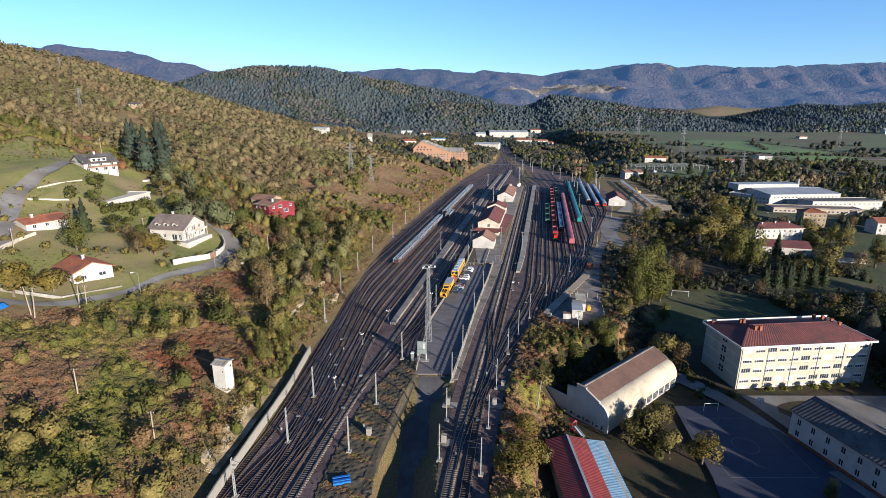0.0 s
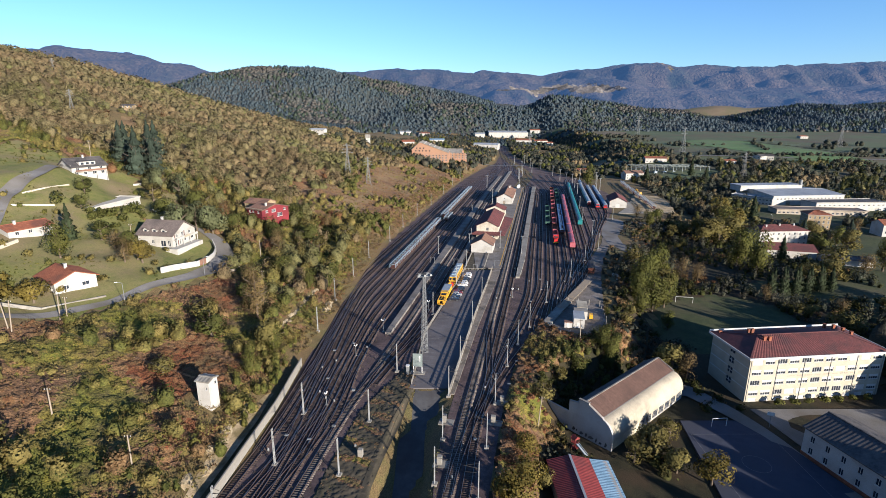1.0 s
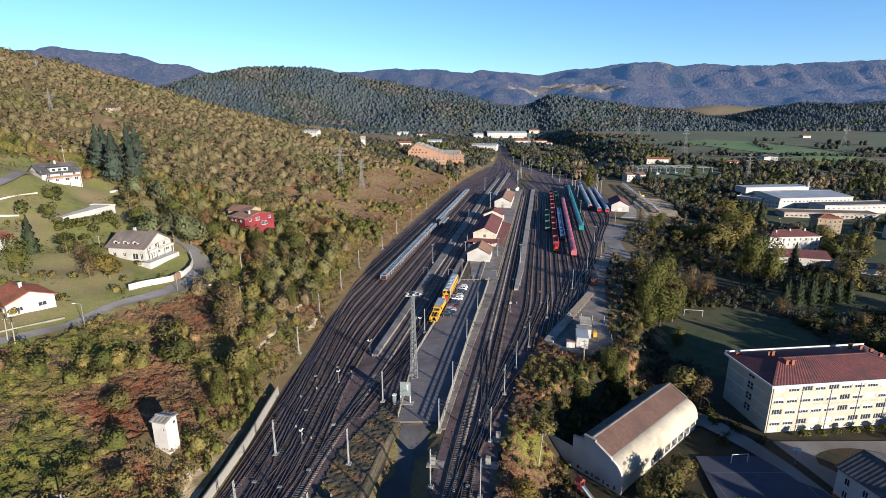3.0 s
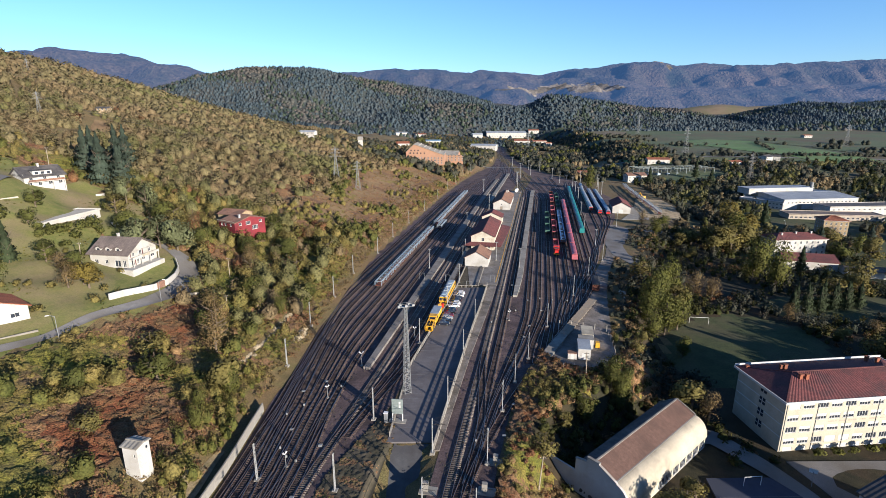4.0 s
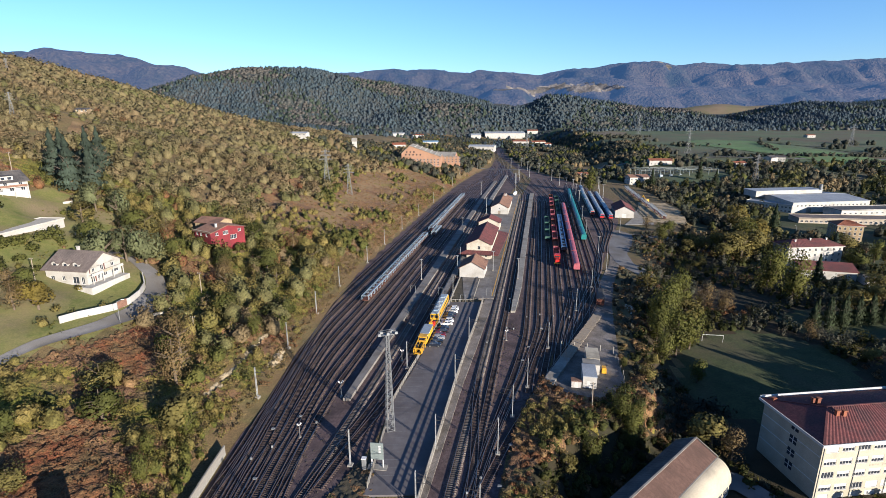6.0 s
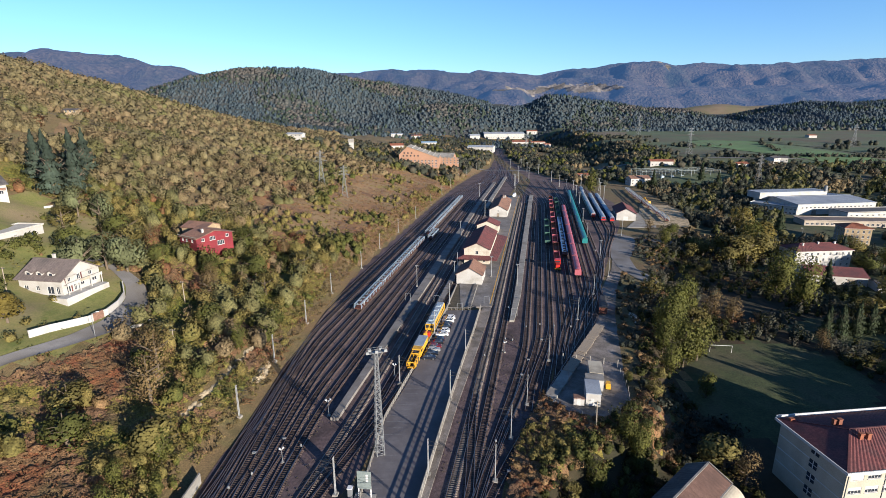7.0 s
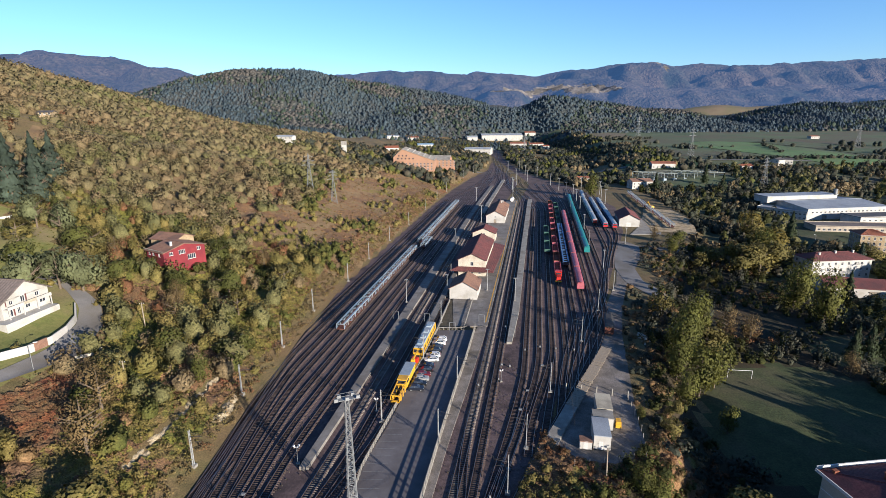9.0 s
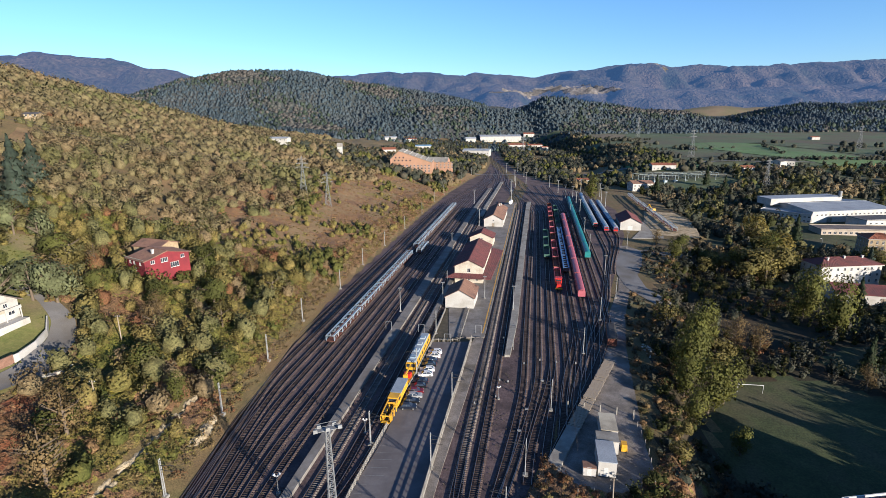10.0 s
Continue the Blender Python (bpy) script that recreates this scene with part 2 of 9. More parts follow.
M["fl_dark"] = foliage("leaves_conifer", [(0.040, 0.058, 0.026), (0.066, 0.084, 0.038)])
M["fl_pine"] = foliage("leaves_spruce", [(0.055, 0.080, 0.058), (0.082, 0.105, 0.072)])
M["fl_cedar"] = foliage("leaves_grey_pine", [(0.130, 0.150, 0.070), (0.175, 0.190, 0.090), (0.205, 0.210, 0.100)])
M["fl_oak"] = foliage("leaves_oak_wood", [(0.196, 0.165, 0.080), (0.228, 0.188, 0.092), (0.206, 0.176, 0.084)], 0.22, 0.14)
M["fl_oakbrown"] = foliage("leaves_turning_oak", [(0.216, 0.162, 0.086), (0.248, 0.186, 0.098), (0.224, 0.174, 0.086)], 0.22, 0.14)
M["fl_oakgreen"] = foliage("leaves_green_oak", [(0.145, 0.142, 0.056), (0.180, 0.170, 0.066), (0.194, 0.174, 0.070)], 0.22, 0.14)
M["cv_rust"] = material("russet_bracken", [(0.14, 0.050, 0.024), (0.235, 0.082, 0.033), (0.185, 0.098, 0.040)], 0.45, 0.95, 0.45, 3.2, (0.16, 0.105, 0.045), 0.11, bump_scale=2.2, mottle=0.55)
M["cv_brown"] = material("brown_bracken", [(0.165, 0.088, 0.042), (0.26, 0.146, 0.066), (0.195, 0.122, 0.05)], 0.45, 0.95, 0.45, 3.2, (0.155, 0.09, 0.05), 0.11, bump_scale=2.2, mottle=0.55)
M["cv_olive"] = material("olive_scrub", [(0.135, 0.118, 0.024), (0.225, 0.182, 0.036), (0.170, 0.152, 0.030)], 0.45, 0.95, 0.45, 3.2, (0.17, 0.115, 0.055), 0.11, bump_scale=2.2, mottle=0.55)
M["cv_green"] = material("green_bramble", [(0.090, 0.102, 0.016), (0.165, 0.162, 0.023), (0.215, 0.188, 0.029)], 0.45, 0.95, 0.45, 3.2, (0.13, 0.11, 0.035), 0.11, bump_scale=2.2, mottle=0.55)
# valley leaf colour dimmed and greyed in place of haze and shade
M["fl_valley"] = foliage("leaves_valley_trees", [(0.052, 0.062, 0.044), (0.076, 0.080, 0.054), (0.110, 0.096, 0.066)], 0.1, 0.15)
# ridge leaves take a blue-grey tint in place of aerial haze
M["fl_ridge"] = foliage("leaves_far_pine_hazed", [(0.076, 0.108, 0.126), (0.088, 0.120, 0.138), (0.102, 0.122, 0.130)], 0.012, 0.10)
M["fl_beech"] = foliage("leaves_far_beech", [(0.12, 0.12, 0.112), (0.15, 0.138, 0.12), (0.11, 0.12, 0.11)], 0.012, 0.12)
# undergrowth leaf colour lowered to imitate the shade of the hollow
M["fl_hollow"] = foliage("leaves_undergrowth_shade_dark", [(0.040, 0.048, 0.011), (0.066, 0.070, 0.017), (0.095, 0.08, 0.024)])
M["fl_poplar"] = foliage("leaves_poplar", [(0.086, 0.100, 0.022), (0.138, 0.138, 0.030), (0.19, 0.168, 0.040)])
M["fl_grass"] = foliage("dry_grass", [(0.17, 0.125, 0.048), (0.23, 0.16, 0.07), (0.15, 0.13, 0.04)])
# far forest floor carries the same painted haze tint
M["forest"] = material("far_forest_hazed", [(0.040, 0.058, 0.060), (0.065, 0.076, 0.072), (0.054, 0.07, 0.066)], 0.02, 0.95, 6.0, 0.11, (0.075, 0.075, 0.068), 0.006)
M["greyboard"] = material("grey_green_board", [(0.20, 0.24, 0.23), (0.25, 0.29, 0.28)], 1.2, 0.6, 0, 6.0)
M["mountain"] = material("mountain_forest_haze_glow", [(0.013, 0.018, 0.012), (0.046, 0.036, 0.027), (0.024, 0.025, 0.017)], 0.006, 0.95, 22.0, 0.055, (0.072, 0.052, 0.038), 0.0022, mottle=0.6)
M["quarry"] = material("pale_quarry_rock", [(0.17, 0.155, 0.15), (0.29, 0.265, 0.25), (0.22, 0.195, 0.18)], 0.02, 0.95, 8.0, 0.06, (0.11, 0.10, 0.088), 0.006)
# blue emission stands in for the aerial haze before the ranges
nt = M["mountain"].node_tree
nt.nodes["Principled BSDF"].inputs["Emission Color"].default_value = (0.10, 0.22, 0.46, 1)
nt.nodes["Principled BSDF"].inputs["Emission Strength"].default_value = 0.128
M["faint"] = material("worn_line_paint", [(0.16, 0.16, 0.165), (0.24, 0.24, 0.24)], 2.0, 0.8, 0, 9.0)

# ------------------------------------------------------------------ builders
class Mesh:
    """Collects faces of one part."""

    def __init__(self):
        self.v, self.f = [], []

    def add(self, verts, faces):
        k = len(self.v)
        self.v += [tuple(p) for p in verts]
        self.f += [tuple(k + i for i in q) for q in faces]
        return self

    def box(self, x0, x1, y0, y1, z0, z1, m=None, taper=0.0):
        p = [(x0, y0, z0), (x1, y0, z0), (x1, y1, z0), (x0, y1, z0)]
        t = taper
        p += [(x0 + t, y0 + t, z1), (x1 - t, y0 + t, z1), (x1 - t, y1 - t, z1), (x0 + t, y1 - t, z1)]
        if m is not None:
            p = [m @ Vector(q) for q in p]
        return self.add(p, [(3, 2, 1, 0), (4, 5, 6, 7), (0, 1, 5, 4), (1, 2, 6, 5), (2, 3, 7, 6), (3, 0, 4, 7)])

    def beam(self, a, b, w, h=None):
        """A bar from a to b, w wide and h high."""
        a, b = Vector(a), Vector(b)
        h = h or w
        d = (b - a).normalized()
        s = d.cross(Vector((0, 0, 1)))
        s = s.normalized() if s.length > 1e-3 else Vector((1, 0, 0))
        u = s.cross(d)
        p = [q + s * i * w / 2 + u * j * h / 2 for q in (a, b) for i, j in ((-1, -1), (1, -1), (1, 1), (-1, 1))]
        return self.add(p, [(0, 1, 2, 3), (7, 6, 5, 4), (0, 4, 5, 1), (1, 5, 6, 2), (2, 6, 7, 3), (3, 7, 4, 0)])

    def tube(self, a, b, r0, r1=None, n=8, caps=True):
        a, b = Vector(a), Vector(b)
        r1 = r0 if r1 is None else r1
        d = (b - a).normalized()
        s = d.cross(Vector((0, 0, 1)))
        s = s.normalized() if s.length > 1e-3 else Vector((1, 0, 0))
        u = s.cross(d)
        ring = [(math.cos(2 * math.pi * i / n), math.sin(2 * math.pi * i / n)) for i in range(n)]
        p = [a + (s * c + u * e) * r0 for c, e in ring] + [b + (s * c + u * e) * r1 for c, e in ring]
        f = [(i, (i + 1) % n, n + (i + 1) % n, n + i) for i in range(n)]
        if caps:
            f += [tuple(range(n - 1, -1, -1)), tuple(range(n, 2 * n))]
        return self.add(p, f)

    def extrude(self, outline, y0, y1, m=None):
        """A profile in x, z pushed along y."""
        n = len(outline)
        p = [(x, y0, z) for x, z in outline] + [(x, y1, z) for x, z in outline]
        if m is not None:
            p = [m @ Vector(q) for q in p]
        f = [(i, (i + 1) % n, n + (i + 1) % n, n + i) for i in range(n)]
        return self.add(p, f + [tuple(range(n - 1, -1, -1)), tuple(range(n, 2 * n))])

    def data(self, name, mat, smooth_faces=False):
        me = bpy.data.meshes.new(name)
        me.from_pydata(self.v, [], self.f)
        me.materials.append(mat)
        if smooth_faces:
            me.polygons.foreach_set("use_smooth", [True] * len(me.polygons))
        me.update()
        return me


def thing(name, m, label, category, group="", kind=""):
    ob = new(name)
    ob.empty_display_size = 0.5
    ob.matrix_basis = m
    return tagged(ob, label, category, group, kind)


def part(name, mesh, mat, parent, label="", m=None, smooth_faces=False):
    me = mesh.data(name, mat, smooth_faces) if isinstance(mesh, Mesh) else mesh
    ob = new(name, me)
    ob.parent = parent
    if m is not None:
        ob.matrix_basis = m
    return tagged(ob, label)


def single(name, mesh, mat, label, category, m=None, group="", kind="", smooth_faces=False):
    ob = new(name, mesh.data(name, mat, smooth_faces))
    if m is not None:
        ob.matrix_basis = m
    return tagged(ob, label, category, group, kind)


def sheet(name, pts, quads, mat, label, category, kind="structure", group="", soft=None):
    """A mesh from numpy arrays of points and quads."""
    me = bpy.data.meshes.new(name)
    pts, quads = np.asarray(pts, np.float32), np.asarray(quads, np.int32)
    me.vertices.add(len(pts))
    me.vertices.foreach_set("co", pts.ravel())
    me.loops.add(quads.size)
    me.loops.foreach_set("vertex_index", quads.ravel())
    me.polygons.add(len(quads))
    me.polygons.foreach_set("loop_start", np.arange(0, quads.size, 4, dtype=np.int32))
    me.polygons.foreach_set("loop_total", np.full(len(quads), 4, np.int32))
    me.materials.append(mat)
    me.update()
    me.validate()
    if soft is not None:
        me.attributes.new("custom_normal", "FLOAT_VECTOR", "POINT").data.foreach_set("vector", np.asarray(soft, np.float32).ravel())
        me.update()
    return tagged(new(name, me), label, category, group, kind)


def ease(a, b, x):
    t = np.clip((np.asarray(x, float) - a) / (b - a), 0, 1)
    return t * t * (3 - 2 * t)


def wave(x, y, size, seed=0):
    """Smooth wandering values of about -1 to 1, made of a few crossed sines."""
    r = np.random.RandomState(seed)
    out = 0
    for k in range(7):
        a, ph = r.uniform(0, 2 * math.pi), r.uniform(0, 6.28)
        f = 2 * math.pi / (size * r.uniform(0.6, 1.5))
        out = out + np.sin((x * math.cos(a) + y * math.sin(a)) * f + ph)
    return out / 3.0

# ------------------------------------------------------------------ the lie of the land
def axis(y):
    """The line of the yard: the middle of the island platform."""
    return np.interp(y, [40, 110, 160, 480, 560, 640, 740, 900, 1250], [-37, -25.3, -15.3, 48.7, 66, 83, 99, 112, 150])


def yard_left(y):
    return np.interp(y, [40, 80, 116, 145, 167, 208, 280, 353, 475, 560, 650, 731, 850, 945, 1250], [-43, -41.6, -38.6, -38.2, -36, -33.5, -28, -14, 10, 29, 53, 80, 100, 109, 144])


def yard_right(y):
    return np.interp(y, [40, 82, 115, 149, 173, 222, 280, 335, 377, 461, 560, 640, 700, 850, 945, 1250], [4, 10, 17, 26, 38, 60, 89, 112, 130, 154, 152, 134, 122, 122, 127, 157])


def shelf_right(y):
    """The edge of the level ground right of the tracks."""
    return np.interp(y, [40, 82, 115, 140, 158, 200, 250, 300, 340, 420, 520, 700, 900], [6, 12, 19, 31, 60, 76, 96, 118, 150, 190, 200, 210, 260])


def ridge(x, y, y0, depth, xs, zs, back=1.0):
    """A wooded ridge that runs across the valley, its crest y0 away."""
    crest = np.interp(x, xs, zs)
    t = np.where(y < y0, (y0 - y) / depth, (y - y0) / (depth * back))
    if y0 > 2500:
        t = t + (0.10 * wave(x, y, 620, 8) + 0.06 * wave(x, y, 300, 12) + 0.03 * wave(x, y, 130, 13)) * np.clip(t * 5, 0, 1)
    return crest * (1 - ease(0, 1, t))


def height(x, y):
    x, y = np.asarray(x, float), np.asarray(y, float)
    d = yard_left(y) - x
    hill = np.interp(d, [0, 2, 14, 30, 55, 75, 100, 115, 135, 225, 380, 600, 900, 1500], [0, 1.0, 6.8, 10, 18, 22.5, 30, 34, 43, 69, 115, 166, 218, 280])
    fade = np.interp(y, [-200, 90, 150, 210, 560, 650, 760, 900, 1200, 1600], [0.8, 0.88, 0.91, 1.0, 0.97, 0.72, 0.55, 0.45, 0.3, 0.2])
    z = np.where(d > 0, hill * fade, 0.0)
    z = z + np.where(d > 25, ease(25, 80, d) * (1.6 * wave(x, y, 70, 3) + 0.6 * wave(x, y, 23, 4)), 0)
    z = z + 4.2 * np.exp(-((x + 85) / 15) ** 2 - ((y - 245) / 16) ** 2)
    e = x - shelf_right(y)
    low = np.interp(y, [40, 150, 230, 320, 430, 520, 700], [-9, -8.6, -6.5, -6, -4, -2, 4])
    rise = 12 * ease(480, 700, y) * ease(120, 380, x) + 0.02 * np.clip(y - 700, 0, 600)
    z = z + np.where(e > 0, low * ease(0, 13, e) + rise * ease(0, 60, e) + 0.25 * wave(x, y, 40, 5) * ease(5, 30, e), 0)
    # sunken lane that dives under the tracks
    mid = np.interp(y, [40, 90, 101, 113, 128], [-8.3, -6.6, -5.4, -3.6, -0.4])
    dip = np.interp(y, [40, 85, 100, 113, 126], [-6.6, -6.0, -4.8, -3.0, -0.3])
    w = np.abs(x - mid)
    z = z + np.where(y < 127, dip * (1 - ease(3.6, 5.6, w)), 0)
    # wooded ridges ahead, and mountains behind them
    far = np.zeros_like(z)
    for r in RIDGES:
        far = np.maximum(far, ridge(x, y, *r))
    rough = ease(900, 1300, y)
    crag = np.clip(far / 60, 0, 1) * rough
    far = far + crag * (4.5 * wave(x, y, 330, 8) * np.clip((4000 - y) / 600, 0, 1) + 1.2 * wave(x, y, 120, 9) + 6.0 * ease(2200, 2500, y) * (wave(x, y, 210, 15) + 0.6 * wave(x, y, 90, 16)))
    return z + far


# distance of the crest, depth of the slope, and the crest's course: x, height
RIDGES = [
    (1750, 430, [-1500, -1100, -879, -784, -690, -597, -506, -424, -324, -233, -142, 12, 134, 227, 321, 416, 560], [40, 66, 92, 116, 140, 163, 167, 171, 159, 146, 136, 120, 107, 93, 70, 48, 0]),
    (1520, 230, [-174, 11, 132, 254, 408, 522, 621, 687, 791, 876, 977], [37, 83, 88, 85, 75, 62, 51, 44, 18, 2, 0]),
    (1600, 420, [800, 854, 902, 969, 1018, 1103, 1207, 1357, 1584, 2400], [0, 6, 26, 38, 54, 62, 60, 68, 74, 80]),
    (2260, 240, [850, 980, 1150, 1500, 1700, 1850], [0, 48, 62, 66, 52, 0]),
    (3000, 900, [-3400, -2707, -2399, -2214, -2090, -1846, -1695, -1546, -1454, -1334, -1214, -1093, -941, -500], [300, 312, 320, 327, 334, 325, 307, 272, 267, 234, 200, 158, 110, 30]),
    (3500, 1100, [-900, -285, 83, 452, 674, 820, 1004, 1191, 1380, 1754, 2311, 2934, 3614], [60, 180, 200, 215, 205, 240, 250, 220, 190, 182, 196, 218, 223]),
    (4100, 900, [-1400, -762, -547, -482, -246, 28, 311, 526, 786, 1041, 1213, 1383, 1618, 1815, 2027, 2247, 2678, 2847, 3106, 3396, 3964], [280, 298, 316, 332, 346, 360, 334, 319, 304, 347, 356, 382, 395, 364, 390, 367, 374, 396, 398, 416, 432]),
]


def garden(x, y):
    """The mown ground round the villas, uphill of the lane."""
    edge = np.interp(y, [112, 126.5, 134, 147, 162, 175, 188, 201, 210, 219, 250], [-140, -116, -104.5, -95.5, -89, -84, -80.5, -83, -90, -105, -128])
    return (x < edge + 3) & (x > -235 + 0.1 * y) & (y > 95) & (y < 262 + 6 * wave(x, y, 20, 51))


def pasture(x, y):
    """The small meadow behind the school and the strip beside it."""
    a = ((x - 112) * 0.8 + (y - 188) * 0.6) / 33, (-(x - 112) * 0.6 + (y - 188) * 0.8) / 24
    b = (x - 172) / 34, (y - 222) / 14
    return (a[0] ** 2 + a[1] ** 2 < 1) | (b[0] ** 2 + b[1] ** 2 < 1)


def stretch_axis(lo, fine_lo, fine_hi, hi, step, grow):
    mid = list(np.arange(fine_lo, fine_hi, step))
    a, s, left = fine_lo, step, []
    while a > lo:
        s *= grow
        a -= s
        left.append(a)
    a, s, right = mid[-1], step, []
    while a < hi:
        s *= grow
        a += s
        right.append(a)
    return np.array(left[::-1] + mid + right)


gx, gy = stretch_axis(-3300, -110, 140, 3900, 3.0, 1.038), stretch_axis(-700, 55, 330, 2300, 3.0, 1.029)
GX, GY = np.meshgrid(gx, gy)
ids = np.arange(GX.size).reshape(GX.shape)
cells = np.stack([ids[:-1, :-1], ids[:-1, 1:], ids[1:, 1:], ids[1:, :-1]], -1).reshape(-1, 4)
GZ = height(GX, GY)
ground = sheet("ground", np.stack([GX, GY, GZ], -1).reshape(-1, 3), cells, M["hill"], "scrubby autumn ground of valley and hillside", "ground")
ground.data.polygons.foreach_set("use_smooth", [True] * len(ground.data.polygons))
cen = np.stack([GX[:-1, :-1] + np.diff(gx)[None, :] / 2, GY[:-1, :-1] + np.diff(gy)[:, None] / 2], -1).reshape(-1, 2)
ground.data.materials.append(M["grass"])
ground.data.materials.append(M["forest"])
ground.data.materials.append(M["lawn"])
ground.data.materials.append(M["litter_shaded"])
ground.data.materials.append(M["bracken"])
ground.data.materials.append(M["field"])
cx, cy = cen[:, 0], cen[:, 1]
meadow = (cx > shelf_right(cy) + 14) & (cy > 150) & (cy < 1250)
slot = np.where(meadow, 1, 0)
# the shade-darkened floor goes into the hollow right of the tracks
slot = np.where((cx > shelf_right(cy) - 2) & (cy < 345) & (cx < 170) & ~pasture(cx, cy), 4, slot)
slot = np.where(garden(cx, cy), 3, slot)
slot = np.where((cx > shelf_right(cy) + 14) & (cy > 560) & (cy < 1330), 6, slot)
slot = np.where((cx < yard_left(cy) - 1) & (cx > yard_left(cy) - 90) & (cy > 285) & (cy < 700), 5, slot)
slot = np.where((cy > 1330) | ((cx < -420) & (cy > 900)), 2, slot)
ground.data.materials.append(M["stubble"])
slot = np.where((cx > 1020) & (cx < 1640) & (cy > 2130) & (cy < 2262), 7, slot)
ground.data.polygons.foreach_set("material_index", slot.astype(np.int32))

# distant mountain ranges
bx, by = np.linspace(-3600, 4100, 330), np.linspace(gy[-1] - 30, 4560, 120)
BX, BY = np.meshgrid(bx, by)
i = np.arange(BX.size).reshape(BX.shape)
far_hills = sheet("backdrop_mountains", np.stack([BX, BY, height(BX, BY) - 1.0], -1).reshape(-1, 3), np.stack([i[:-1, :-1], i[:-1, 1:], i[1:, 1:], i[1:, :-1]], -1).reshape(-1, 4), M["mountain"], "wooded mountain ranges with blue haze glow, closing the valley", "mountains")
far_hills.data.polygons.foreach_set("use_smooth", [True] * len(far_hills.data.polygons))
# terraced quarry and bare rock high on the range
far_hills.data.materials.append(M["quarry"])
qx, qy = BX[:-1, :-1].ravel(), BY[:-1, :-1].ravel()
qz = height(qx, qy)
bench = (qx > 330) & (qx < 1230) & (qy > 2950) & (qy < 3420) & (np.abs(qz - np.interp(qx, [330, 620, 900, 1230], [172, 192, 198, 150]) - 14 * wave(qx, qy, 260, 33)) < np.interp(qx, [330, 600, 900, 1230], [9, 20, 30, 12]))
crag = ((qx - 1610) / 90) ** 2 + ((qy - 3960) / 90) ** 2 < 1 + 0.6 * wave(qx, qy, 80, 34)
far_hills.data.polygons.foreach_set("material_index", (bench | crag).astype(np.int32))


def drape(name, line, half, mat, label, category, lift=0.06, step=3.0, across=4, kind="structure", level=None):
    """A strip along a line of (x, y), half its width to each side, laid on the ground."""
    p = np.array(line, float)
    run = np.concatenate([[0], np.cumsum(np.hypot(*np.diff(p, axis=0).T))])
    t = np.linspace(0, run[-1], max(2, int(run[-1] / step)))
    # rounded course
    x, y = np.interp(t, run, p[:, 0]), np.interp(t, run, p[:, 1])
    for _ in range(2):
        x[1:-1], y[1:-1] = (x[:-2] + 2 * x[1:-1] + x[2:]) / 4, (y[:-2] + 2 * y[1:-1] + y[2:]) / 4
    tx, ty = np.gradient(x), np.gradient(y)
    n = np.hypot(tx, ty)
    h = np.interp(t, run, half) if np.ndim(half) else np.full(len(t), half)
    s = np.linspace(-1, 1, across)
    X = x[:, None] + (ty / n * h)[:, None] * s
    Y = y[:, None] - (tx / n * h)[:, None] * s
    Z = height(X, Y)
    if level is not None:
        Z = np.zeros_like(Z) + level
    else:
        Z = np.maximum(Z, height(x, y)[:, None] - 0.3)
    i = np.arange(X.size).reshape(X.shape)
    q = np.stack([i[:-1, :-1], i[:-1, 1:], i[1:, 1:], i[1:, :-1]], -1).reshape(-1, 4)
    return sheet(name, np.stack([X, Y, Z + lift], -1).reshape(-1, 3), q, mat, label, category, kind)


def between(name, ys, left, right, z, mat, label, category, kind="structure", side=0.0):
    """A level sheet between two lines x = left(y) and x = right(y), with sides that go down by side."""
    rows = [(float(left(y)), float(right(y)), float(y)) for y in ys]
    m = Mesh()
    for (a, b, y), (c, d, e) in zip(rows, rows[1:]):
        m.add([(a, y, z), (b, y, z), (d, e, z), (c, e, z)], [(0, 1, 2, 3)])
        if side:
            m.add([(a, y, z), (c, e, z), (c, e, z - side), (a, y, z - side)], [(0, 1, 2, 3)])
            m.add([(b, y, z), (d, e, z), (d, e, z - side), (b, y, z - side)], [(3, 2, 1, 0)])
    if side:
        for (a, b, y), q in ((rows[0], (0, 1, 2, 3)), (rows[-1], (3, 2, 1, 0))):
            m.add([(a, y, z - side), (b, y, z - side), (b, y, z), (a, y, z)], [q])
    return single(name, m, mat, label, category, kind=kind)


def bed_right(y):
    """Where the western ballast ends beside the sunken lane and the car park."""
    return np.interp(y, [40, 92, 115, 127, 140, 150, 160, 177, 207, 230, 259, 270], [-27, -22, -18.2, -13, -7, -4.6, -3.2, 0.8, 8.3, 13.2, 18.5, 20])


YS = np.concatenate([np.arange(-99, 560, 6.0), np.arange(560, 1245, 15.0)])


def lot_left(y):
    return np.interp(y, [60, 92, 115, 127, 160, 177, 207, 230, 259, 270], [-18, -16.3, -12.5, -6, -3.2, 0.8, 8.3, 13.2, 18.5, 20])


def lot_right(y):
    return np.interp(y, [60, 100, 123, 167, 192, 206, 232, 237, 486, 600], [-1.5, 1.2, 4.2, 12.8, 18, 21.2, 26.4, 31.0, 82.8, 112])


def path_right(y):
    return np.interp(y, [60, 100, 123, 167, 192, 223, 237, 486, 600], [-1.5, 1.2, 5.5, 15, 21.1, 28.4, 31.1, 82.8, 112])


between("ballast_west", YS, lambda y: yard_left(y) + 0.6, lambda y: bed_right(y) if y < 268 else lot_right(y) - 12, 0.05, M["ballast"], "dark oily ballast of the western sidings", "ballast")
between("ballast_east", YS, lambda y: path_right(y), lambda y: yard_right(y), 0.05, M["ballast"], "dark ballast of the eastern sidings", "ballast")

